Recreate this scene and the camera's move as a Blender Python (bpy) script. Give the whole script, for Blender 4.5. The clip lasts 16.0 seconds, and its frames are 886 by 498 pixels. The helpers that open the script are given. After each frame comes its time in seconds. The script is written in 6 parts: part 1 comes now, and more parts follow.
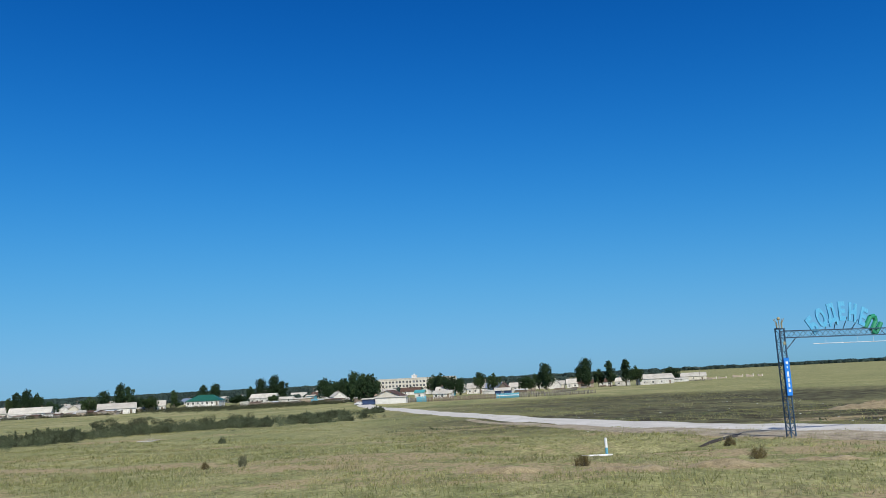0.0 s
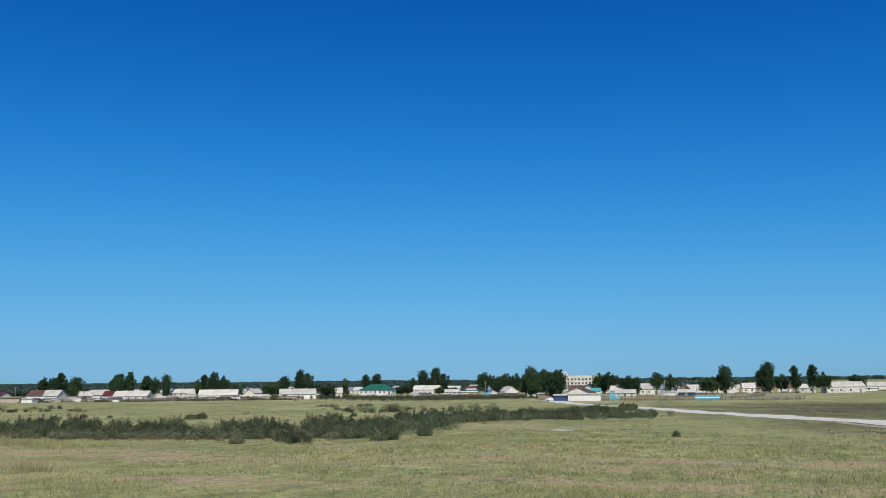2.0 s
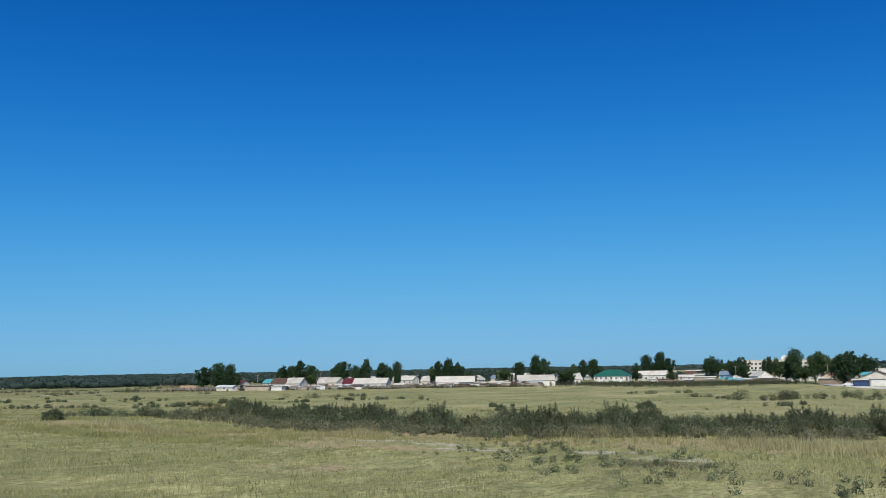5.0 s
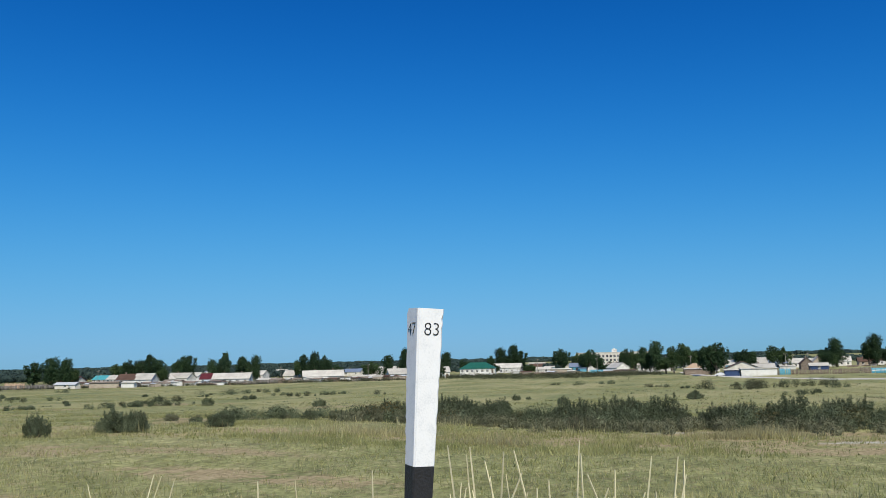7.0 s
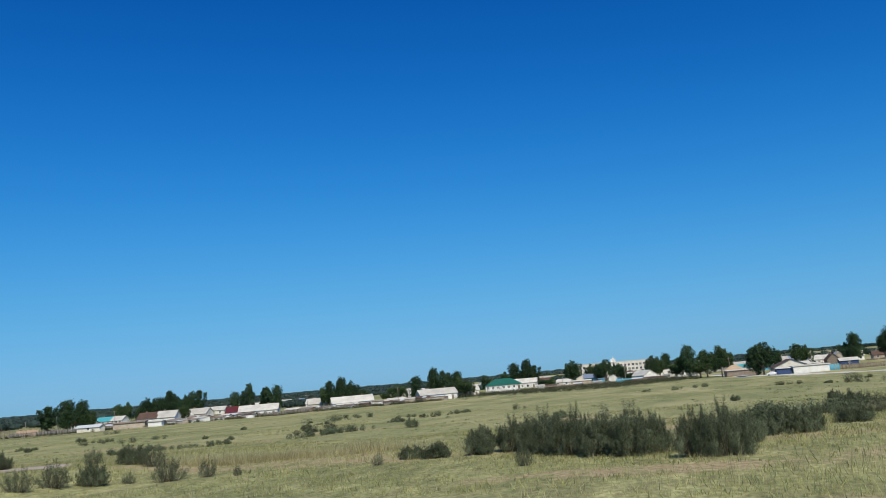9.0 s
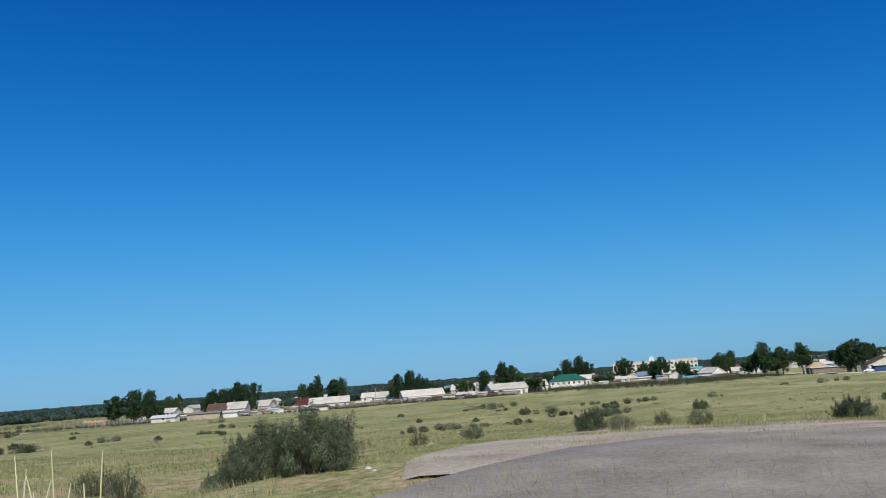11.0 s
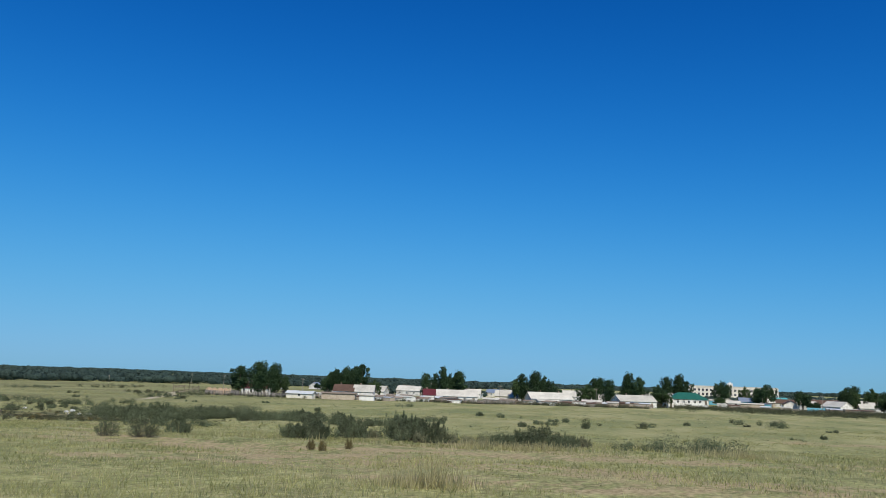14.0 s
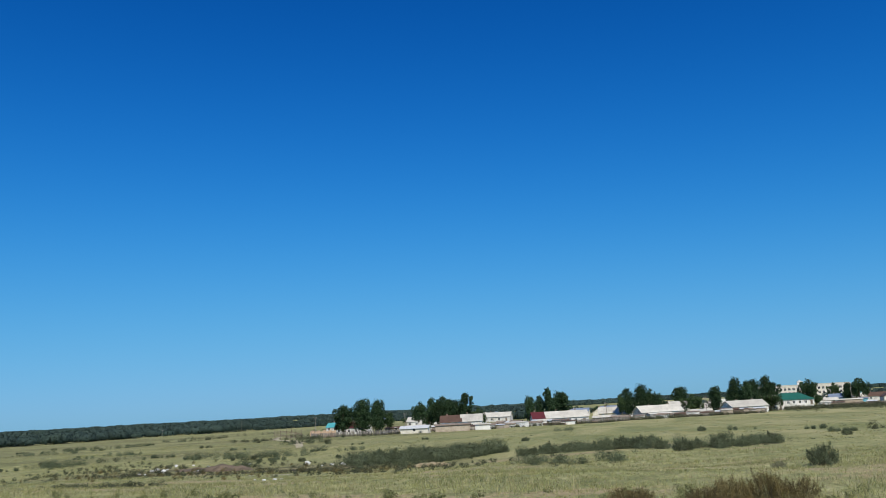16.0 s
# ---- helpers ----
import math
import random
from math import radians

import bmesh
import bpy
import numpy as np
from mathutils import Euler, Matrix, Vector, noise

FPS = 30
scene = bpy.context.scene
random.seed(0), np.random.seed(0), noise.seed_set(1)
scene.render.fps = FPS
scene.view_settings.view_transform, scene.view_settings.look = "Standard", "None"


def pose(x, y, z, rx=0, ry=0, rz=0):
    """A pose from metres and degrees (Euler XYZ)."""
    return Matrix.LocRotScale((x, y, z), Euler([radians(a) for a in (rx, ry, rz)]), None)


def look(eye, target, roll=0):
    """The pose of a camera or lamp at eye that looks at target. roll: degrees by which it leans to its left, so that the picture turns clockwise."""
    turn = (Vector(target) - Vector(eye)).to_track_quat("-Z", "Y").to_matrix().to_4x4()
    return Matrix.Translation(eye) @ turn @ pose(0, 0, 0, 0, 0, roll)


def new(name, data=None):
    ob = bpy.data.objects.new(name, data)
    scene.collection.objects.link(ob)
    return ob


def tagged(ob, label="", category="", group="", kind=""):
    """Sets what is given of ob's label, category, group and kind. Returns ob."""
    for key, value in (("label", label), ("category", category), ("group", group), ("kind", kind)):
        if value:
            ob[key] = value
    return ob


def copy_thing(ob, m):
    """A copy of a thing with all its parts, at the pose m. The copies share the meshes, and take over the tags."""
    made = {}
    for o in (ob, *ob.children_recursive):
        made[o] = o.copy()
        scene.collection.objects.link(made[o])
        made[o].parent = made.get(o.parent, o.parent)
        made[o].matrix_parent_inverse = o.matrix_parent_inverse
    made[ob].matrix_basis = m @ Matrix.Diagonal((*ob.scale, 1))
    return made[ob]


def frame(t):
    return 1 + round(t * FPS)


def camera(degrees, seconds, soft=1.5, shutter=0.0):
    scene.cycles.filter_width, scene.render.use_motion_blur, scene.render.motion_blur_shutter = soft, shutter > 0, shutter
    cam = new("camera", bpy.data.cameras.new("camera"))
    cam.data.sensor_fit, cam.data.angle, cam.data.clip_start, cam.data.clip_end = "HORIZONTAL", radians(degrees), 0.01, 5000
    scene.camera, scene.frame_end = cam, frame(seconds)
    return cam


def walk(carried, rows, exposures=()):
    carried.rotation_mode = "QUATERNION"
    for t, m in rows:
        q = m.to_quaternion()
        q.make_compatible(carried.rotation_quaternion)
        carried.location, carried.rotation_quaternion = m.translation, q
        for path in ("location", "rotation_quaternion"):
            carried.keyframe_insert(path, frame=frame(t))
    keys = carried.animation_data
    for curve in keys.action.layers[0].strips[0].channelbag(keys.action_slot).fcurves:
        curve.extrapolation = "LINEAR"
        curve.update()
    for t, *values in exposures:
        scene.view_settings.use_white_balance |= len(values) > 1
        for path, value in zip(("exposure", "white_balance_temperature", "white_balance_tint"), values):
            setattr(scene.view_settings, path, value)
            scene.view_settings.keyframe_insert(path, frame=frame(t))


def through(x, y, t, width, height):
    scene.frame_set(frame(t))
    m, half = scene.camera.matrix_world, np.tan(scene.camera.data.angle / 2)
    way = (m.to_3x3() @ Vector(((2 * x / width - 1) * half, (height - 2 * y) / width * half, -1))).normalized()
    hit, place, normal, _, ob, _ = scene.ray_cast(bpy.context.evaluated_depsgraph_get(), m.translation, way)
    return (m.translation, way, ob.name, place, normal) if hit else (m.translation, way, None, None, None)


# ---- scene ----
cam = camera(56.776, 16.0, soft=0.7)
# seconds, eye, target, roll
PATH = [
    (0, (-0.000, 0.000, 1.600), (-19.701, 96.768, 17.341), -2.859),
    (0.5, (-8.045, 0.000, 1.600), (-27.657, 96.784, 17.355), -2.537),
    (1, (-16.119, 0.001, 1.600), (-35.872, 96.739, 17.458), -2.586),
    (1.5, (-24.223, 0.001, 1.600), (-47.078, 96.043, 17.529), -1.945),
    (2, (-32.356, 0.003, 1.600), (-65.697, 92.943, 17.426), -0.550),
    (2.5, (-40.518, 0.004, 1.600), (-84.165, 88.718, 16.594), 0.290),
    (3, (-48.710, 0.006, 1.600), (-100.580, 84.246, 16.201), 0.550),
    (3.5, (-56.932, 0.008, 1.600), (-109.581, 83.801, 15.978), -0.243),
    (3.7, (-60.229, 0.009, 1.600), (-112.977, 83.734, 16.015), -0.570),
    (5.8, (-95.130, 0.022, 1.600), (-133.429, 91.251, 16.106), -1.964),
    (6, (-98.482, 0.024, 1.600), (-130.106, 93.889, 15.357), -1.985),
    (6.5, (-106.880, 0.028, 1.600), (-136.551, 94.583, 14.975), -1.404),
    (7, (-115.308, 0.032, 1.600), (-143.330, 95.087, 14.995), -1.368),
    (7.5, (-123.765, 0.037, 1.600), (-149.356, 95.736, 15.268), -2.191),
    (8, (-132.252, 0.042, 1.600), (-155.946, 96.128, 15.957), -3.715),
    (8.5, (-140.768, 0.047, 1.600), (-163.445, 96.252, 16.783), -4.294),
    (9, (-149.313, 0.053, 1.600), (-171.635, 96.250, 17.346), -4.907),
    (11.3, (-189.003, 0.084, 1.600), (-210.982, 96.378, 17.233), -3.873),
    (11.5, (-192.484, 0.087, 1.600), (-214.741, 96.360, 16.965), -3.177),
    (12, (-201.206, 0.094, 1.600), (-223.806, 96.272, 17.063), -2.431),
    (12.5, (-209.958, 0.103, 1.600), (-233.326, 96.017, 17.551), -1.959),
    (13, (-218.739, 0.111, 1.600), (-242.872, 95.820, 17.644), 0.483),
    (13.5, (-227.550, 0.120, 1.600), (-252.120, 95.743, 17.486), 1.827),
    (14, (-236.390, 0.129, 1.600), (-261.109, 95.724, 17.427), 1.975),
    (14.5, (-245.260, 0.138, 1.600), (-270.055, 95.733, 17.308), 1.607),
    (15, (-254.159, 0.148, 1.600), (-279.040, 95.635, 17.820), 0.570),
    (15.5, (-263.088, 0.158, 1.600), (-288.394, 95.076, 20.310), -2.542),
    (16, (-272.046, 0.168, 1.600), (-297.437, 95.000, 20.632), -3.157),
]
walk(cam, [(t, look(e, g, r)) for t, e, g, r in PATH])

# ---------------------------------------------------------------- light
SUN_EL, SUN_AZ = radians(46), math.atan2(-0.87, 0.49)
world = bpy.data.worlds.new("world")
scene.world = world
world.use_nodes = True
wn = world.node_tree.nodes
sky = wn.new("ShaderNodeTexSky")
sky.sky_type = "NISHITA"
sky.sun_disc = False
sky.sun_elevation = SUN_EL
sky.sun_rotation = math.pi / 2 - SUN_AZ
sky.altitude = 300
sky.air_density, sky.dust_density, sky.ozone_density = 1.0, 0.3, 4.0
wn["Background"].inputs["Strength"].default_value = 0.1
# a very clear, deep blue sky: each colour of the daylight model is steepened towards the zenith
wl = world.node_tree.links
split, join = wn.new("ShaderNodeSeparateColor"), wn.new("ShaderNodeCombineColor")
wl.new(sky.outputs["Color"], split.inputs[0])
def world_math(op, x, y):
    q = wn.new("ShaderNodeMath")
    q.operation = op
    for i, v in ((0, x), (1, y)):
        if isinstance(v, (int, float)):
            q.inputs[i].default_value = v
        else:
            wl.new(v, q.inputs[i])
    return q.outputs[0]


# gain * c ^ power / (1 + (c / knee) ^ bend): steeper overhead, even near the horizon
for k, (power, gain, knee, bend) in enumerate(((3.7, 0.0304, 2.576, 3.0), (1.9, 0.3520, 4.643, 2.0), (1.7, 0.6091, 6.185, 2.25))):
    c = split.outputs[k]
    top = world_math("MULTIPLY", world_math("POWER", c, power), gain)
    low = world_math("ADD", world_math("POWER", world_math("MULTIPLY", c, 1 / knee), bend), 1.0)
    wl.new(world_math("DIVIDE", top, low), join.inputs[k])
wl.new(join.outputs[0], wn["Background"].inputs["Color"])
sun = new("sun", bpy.data.lights.new("sun", "SUN"))
sun.data.energy, sun.data.angle, sun.data.color = 4.75, radians(0.53), (1.0, 0.93, 0.80)
sun.matrix_world = look((math.cos(SUN_AZ) * 100, math.sin(SUN_AZ) * 100, math.tan(SUN_EL) * 100), (0, 0, 0))
scene.view_settings.exposure = 0.0


# ---------------------------------------------------------------- materials
def material(name, colours, scale=4.0, rough=0.8, bump=0.2, fine=8.0, metal=0.0, spread=0.0, coords="Object", detail=6.0):
    """A rough surface: colours blended by coarse and fine noise; spread varies it from object to object."""
    m = bpy.data.materials.new(name)
    m.use_nodes = True
    nt = m.node_tree
    n, li = nt.nodes, nt.links
    bs = n["Principled BSDF"]
    bs.inputs["Roughness"].default_value = rough
    bs.inputs["Metallic"].default_value = metal
    tc = n.new("ShaderNodeTexCoord")
    a = n.new("ShaderNodeTexNoise")
    a.inputs["Scale"].default_value, a.inputs["Detail"].default_value = scale, detail
    b = n.new("ShaderNodeTexNoise")
    b.inputs["Scale"].default_value, b.inputs["Detail"].default_value = scale * fine, 4
    for q in (a, b):
        li.new(tc.outputs[coords], q.inputs["Vector"])
    mx = n.new("ShaderNodeMath")
    mx.operation = "MULTIPLY_ADD"
    mx.inputs[1].default_value = 0.45
    li.new(b.outputs["Fac"], mx.inputs[0])
    ad = n.new("ShaderNodeMath")
    ad.operation = "MULTIPLY"
    ad.inputs[1].default_value = 0.55
    li.new(a.outputs["Fac"], ad.inputs[0])
    li.new(ad.outputs[0], mx.inputs[2])
    r = n.new("ShaderNodeValToRGB")
    e = r.color_ramp.elements
    k = len(colours)
    while len(e) < k:
        e.new(0.5)
    for i, c in enumerate(colours):
        e[i].position = 0.34 + 0.32 * i / max(1, k - 1)
        e[i].color = (*c, 1)
    li.new(mx.outputs[0], r.inputs["Fac"])
    out = r.outputs["Color"]
    if spread:
        oi = n.new("ShaderNodeObjectInfo")
        mr = n.new("ShaderNodeMapRange")
        mr.inputs["To Min"].default_value, mr.inputs["To Max"].default_value = 1 - spread, 1 + spread
        li.new(oi.outputs["Random"], mr.inputs["Value"])
        hs = n.new("ShaderNodeHueSaturation")
        li.new(mr.outputs["Result"], hs.inputs["Value"])
        li.new(out, hs.inputs["Color"])
        out = hs.outputs["Color"]
    li.new(out, bs.inputs["Base Color"])
    if bump:
        bp = n.new("ShaderNodeBump")
        bp.inputs["Strength"].default_value, bp.inputs["Distance"].default_value = bump, 0.03
        li.new(b.outputs["Fac"], bp.inputs["Height"])
        li.new(bp.outputs["Normal"], bs.inputs["Normal"])
    return m


def leafy(name, colours, scale=0.5, spread=0.18, through=0.25, vary=0.15):
    """Foliage: colour by leaf clump and by plant, with some light passing through."""
    m = material(name, colours, scale, 0.65, 0.0, 5.0, spread=spread)
    nt = m.node_tree
    n, li = nt.nodes, nt.links
    bs = n["Principled BSDF"]
    bs.inputs["Specular IOR Level"].default_value = 0.1
    src = bs.inputs["Base Color"].links[0].from_socket
    ge = n.new("ShaderNodeNewGeometry")
    hs = n.new("ShaderNodeHueSaturation")
    mr = n.new("ShaderNodeMapRange")
    mr.inputs["To Min"].default_value, mr.inputs["To Max"].default_value = 1 - vary, 1 + vary
    li.new(ge.outputs["Random Per Island"], mr.inputs["Value"])
    li.new(mr.outputs["Result"], hs.inputs["Value"])
    li.new(src, hs.inputs["Color"])
    li.new(hs.outputs["Color"], bs.inputs["Base Color"])
    tr = n.new("ShaderNodeBsdfTranslucent")
    li.new(hs.outputs["Color"], tr.inputs["Color"])
    mi = n.new("ShaderNodeMixShader")
    mi.inputs[0].default_value = through
    li.new(bs.outputs[0], mi.inputs[1])
    li.new(tr.outputs[0], mi.inputs[2])
    li.new(mi.outputs[0], n["Material Output"].inputs["Surface"])
    return m


def ground_material():
    """Dry steppe: three grass tones in patches, bare reddish soil, pale salt soil and dark scorched grass with shrub
    shade by cover.
    """
    m = bpy.data.materials.new("steppe_ground")
    m.use_nodes = True
    nt = m.node_tree
    n, li = nt.nodes, nt.links
    bs = n["Principled BSDF"]
    bs.inputs["Roughness"].default_value = 0.95
    bs.inputs["Specular IOR Level"].default_value = 0.1
    tc = n.new("ShaderNodeTexCoord")

    def noise_tex(scale, detail=5, stretch=(1, 1, 1), dist=0.0):
        mp = n.new("ShaderNodeMapping")
        mp.inputs["Scale"].default_value = stretch
        li.new(tc.outputs["Object"], mp.inputs["Vector"])
        t = n.new("ShaderNodeTexNoise")
        t.inputs["Scale"].default_value, t.inputs["Detail"].default_value = scale, detail
        t.inputs["Distortion"].default_value = dist
        li.new(mp.outputs["Vector"], t.inputs["Vector"])
        return t.outputs["Fac"]

    def ramp(fac, stops):
        r = n.new("ShaderNodeValToRGB")
        e = r.color_ramp.elements
        while len(e) < len(stops):
            e.new(0.5)
        for i, (p, c) in enumerate(stops):
            e[i].position, e[i].color = p, (*c, 1)
        li.new(fac, r.inputs["Fac"])
        return r.outputs["Color"]

    def mix(fac, a, b):
        x = n.new("ShaderNodeMix")
        x.data_type = "RGBA"
        li.new(fac, x.inputs["Factor"])
        li.new(a, x.inputs["A"])
        li.new(b, x.inputs["B"])
        return x.outputs["Result"]

    def math_node(op, a, b):
        x = n.new("ShaderNodeMath")
        x.operation = op
        x.use_clamp = True
        for k, v in ((0, a), (1, b)):
            if isinstance(v, (int, float)):
                x.inputs[k].default_value = v
            else:
                li.new(v, x.inputs[k])
        return x.outputs[0]

    wide = noise_tex(0.06, 6, (1.0, 0.55, 1))
    mid = noise_tex(0.5, 7, (1, 0.6, 1), 0.5)
    fine = noise_tex(6.0, 8, (1.0, 0.5, 1), 0.15)
    grass = ramp(wide, [(0.36, (0.186, 0.199, 0.087)), (0.5, (0.246, 0.250, 0.112)), (0.62, (0.317, 0.302, 0.148))])
    tone = ramp(mid, [(0.35, (0.148, 0.161, 0.070)), (0.52, (0.235, 0.244, 0.110)), (0.66, (0.337, 0.322, 0.168))])
    half = n.new("ShaderNodeValue")
    half.outputs[0].default_value = 0.5
    col = mix(half.outputs[0], grass, tone)
    grain = ramp(fine, [(0.3, (0.62, 0.62, 0.58)), (0.7, (1.38, 1.38, 1.34))])
    mu = n.new("ShaderNodeMix")
    mu.data_type, mu.blend_type = "RGBA", "MULTIPLY"
    mu.inputs["Factor"].default_value = 1.0
    li.new(col, mu.inputs["A"])
    li.new(grain, mu.inputs["B"])
    col = mu.outputs["Result"]
    clump = ramp(noise_tex(1.3, 5, (1, 0.45, 1), 0.3), [(0.34, (0.76, 0.77, 0.74)), (0.66, (1.24, 1.23, 1.2))])
    mu2 = n.new("ShaderNodeMix")
    mu2.data_type, mu2.blend_type = "RGBA", "MULTIPLY"
    mu2.inputs["Factor"].default_value = 1.0
    li.new(col, mu2.inputs["A"])
    li.new(clump, mu2.inputs["B"])
    col = mu2.outputs["Result"]
    earth = ramp(fine, [(0.3, (0.185, 0.155, 0.084)), (0.7, (0.37, 0.315, 0.180))])
    bare = n.new("ShaderNodeMapRange")
    bare.inputs["From Min"].default_value, bare.inputs["From Max"].default_value = 0.52, 0.66
    bare.inputs["To Max"].default_value = 0.55
    li.new(noise_tex(2.6, 6, (1, 0.8, 1), 0.8), bare.inputs["Value"])
    col = mix(bare.outputs["Result"], col, earth)
    at = n.new("ShaderNodeAttribute")
    at.attribute_name = "cover"
    sp = n.new("ShaderNodeSeparateColor")
    li.new(at.outputs["Color"], sp.inputs[0])
    soil = ramp(fine, [(0.3, (0.215, 0.170, 0.092)), (0.7, (0.420, 0.345, 0.198))])
    pale = ramp(fine, [(0.3, (0.28, 0.27, 0.20)), (0.7, (0.54, 0.51, 0.42))])
    dark = ramp(mid, [(0.38, (0.045, 0.039, 0.024)), (0.5, (0.080, 0.077, 0.040)), (0.64, (0.140, 0.138, 0.070))])
    edge = n.new("ShaderNodeMapRange")
    edge.inputs["From Min"].default_value, edge.inputs["From Max"].default_value = 0.38, 0.54
    edge.inputs["To Max"].default_value = 1.3
    speck = noise_tex(1.7, 5, (1, 0.7, 1), 0.6)
    ev = n.new("ShaderNodeMix")
    ev.inputs["Factor"].default_value = 0.5
    li.new(mid, ev.inputs["A"])
    li.new(speck, ev.inputs["B"])
    li.new(ev.outputs["Result"], edge.inputs["Value"])
    edge = edge.outputs["Result"]
    hay = ramp(noise_tex(0.10, 6, (1.0, 0.33, 1), 0.4), [(0.36, (0.175, 0.195, 0.088)), (0.5, (0.262, 0.260, 0.122)), (0.64, (0.350, 0.325, 0.170))])
    hay_mu = n.new("ShaderNodeMix")
    hay_mu.data_type, hay_mu.blend_type = "RGBA", "MULTIPLY"
    hay_mu.inputs["Factor"].default_value = 0.6
    li.new(hay, hay_mu.inputs["A"])
    li.new(grain, hay_mu.inputs["B"])
    col = mix(at.outputs["Alpha"], col, hay_mu.outputs["Result"])
    for ch, c in (("Blue", dark), ("Red", soil), ("Green", pale)):
        f = sp.outputs[ch] if ch == "Blue" else math_node("MULTIPLY", sp.outputs[ch], edge)
        f2 = n.new("ShaderNodeMapRange")
        f2.inputs["From Min"].default_value, f2.inputs["From Max"].default_value = 0.3, 0.95
        li.new(f, f2.inputs["Value"])
        col = mix(f2.outputs["Result"], col, c)
    li.new(col, bs.inputs["Base Color"])
    bp = n.new("ShaderNodeBump")
    bp.inputs["Strength"].default_value, bp.inputs["Distance"].default_value = 0.6, 0.08
    li.new(fine, bp.inputs["Height"])
    li.new(bp.outputs["Normal"], bs.inputs["Normal"])
    return m


GROUND = ground_material()
GRAVEL = material("pale_gravel", [(0.43, 0.41, 0.36), (0.54, 0.52, 0.465), (0.63, 0.61, 0.555)], 0.35, 0.95, 0.5, 14)
LOT = material("trodden_gravel", [(0.22, 0.17, 0.12), (0.36, 0.30, 0.23), (0.45, 0.39, 0.31)], 0.4, 0.95, 0.5, 20)
ASPHALT = material("old_asphalt", [(0.045, 0.045, 0.047), (0.075, 0.075, 0.078), (0.12, 0.118, 0.115)], 0.8, 0.9, 0.6, 25)
DUSTY = material("dusty_asphalt", [(0.15, 0.13, 0.105), (0.23, 0.205, 0.17), (0.31, 0.28, 0.235)], 0.6, 0.95, 0.5, 22)
WHITEWASH = material("whitewashed_wall", [(0.27, 0.25, 0.215), (0.53, 0.515, 0.475), (0.67, 0.66, 0.625), (0.74, 0.735, 0.70)], 0.45, 0.9, 0.2, spread=0.14)
LIMEWASH = material("fresh_limewash", [(0.50, 0.49, 0.46), (0.64, 0.63, 0.60), (0.70, 0.695, 0.67)], 0.5, 0.9, 0.15)
CREAM_WALL = material("cream_plaster", [(0.50, 0.46, 0.38), (0.63, 0.59, 0.50), (0.70, 0.66, 0.58)], 0.5, 0.9, 0.2)
PEACH_WALL = material("peach_plaster", [(0.46, 0.31, 0.20), (0.56, 0.41, 0.29)], 0.6, 0.9, 0.2)
BLUE_WALL = material("blue_painted_wall", [(0.012, 0.032, 0.095), (0.022, 0.055, 0.14)], 0.6, 0.7, 0.2)
CYAN_WALL = material("sky_blue_painted_boards", [(0.08, 0.30, 0.42), (0.15, 0.41, 0.52)], 0.8, 0.7, 0.2)
CLAY_WALL = material("clay_plaster_wall", [(0.26, 0.21, 0.16), (0.38, 0.32, 0.25), (0.46, 0.40, 0.32)], 0.6, 0.95, 0.3)
SLATE = material("weathered_cement_sheet", [(0.33, 0.315, 0.275), (0.46, 0.44, 0.385), (0.55, 0.53, 0.465)], 0.25, 0.9, 0.3, spread=0.16)
PEACH_ROOF = material("tan_sheet_roof", [(0.36, 0.255, 0.16), (0.47, 0.35, 0.23)], 0.6, 0.8, 0.2)
RED_ROOF = material("dark_red_sheet_roof", [(0.070, 0.013, 0.014), (0.115, 0.022, 0.022)], 0.5, 0.5, 0.1, spread=0.1)
BROWN_ROOF = material("rusty_brown_roof", [(0.060, 0.033, 0.022), (0.115, 0.066, 0.044)], 0.6, 0.8, 0.2)
GREEN_ROOF = material("green_sheet_roof", [(0.012, 0.085, 0.058), (0.020, 0.125, 0.085)], 0.4, 0.45, 0.1)
BLUE_ROOF = material("blue_sheet_roof", [(0.14, 0.18, 0.25), (0.20, 0.25, 0.33)], 0.4, 0.45, 0.1)
CYAN_ROOF = material("turquoise_sheet_roof", [(0.05, 0.27, 0.30), (0.09, 0.36, 0.38)], 0.4, 0.5, 0.1)
TIN_ROOF = material("pale_tin_roof", [(0.42, 0.44, 0.45), (0.55, 0.57, 0.58)], 0.5, 0.5, 0.1)
BRICK_CHIM = material("chimney_brick", [(0.20, 0.14, 0.11), (0.34, 0.27, 0.22)], 3, 0.9, 0.3)
FRAME_WHITE = material("white_window_paint", [(0.68, 0.68, 0.66), (0.80, 0.80, 0.78)], 3, 0.6, 0.1)
DARK_GLASS = material("window_glass", [(0.015, 0.018, 0.022), (0.03, 0.034, 0.04)], 2, 0.08, 0.0)
DARK_WOOD = material("weathered_timber", [(0.10, 0.075, 0.055), (0.19, 0.15, 0.115), (0.28, 0.235, 0.19)], 1.5, 0.9, 0.4, spread=0.25)
GREY_WOOD = material("grey_fence_boards", [(0.20, 0.175, 0.145), (0.33, 0.30, 0.26), (0.44, 0.41, 0.36)], 1.2, 0.9, 0.4, spread=0.3)
BARK = material("grey_bark", [(0.10, 0.085, 0.065), (0.22, 0.19, 0.15)], 2.5, 0.95, 0.5)
TWIG = material("shrub_twig", [(0.06, 0.047, 0.034), (0.12, 0.095, 0.07)], 3, 0.95, 0.2)
FENCE_WOOD = material("patched_fence_boards", [(0.08, 0.071, 0.061), (0.165, 0.152, 0.133), (0.28, 0.264, 0.24)], 1.2, 0.9, 0.4, spread=0.6)
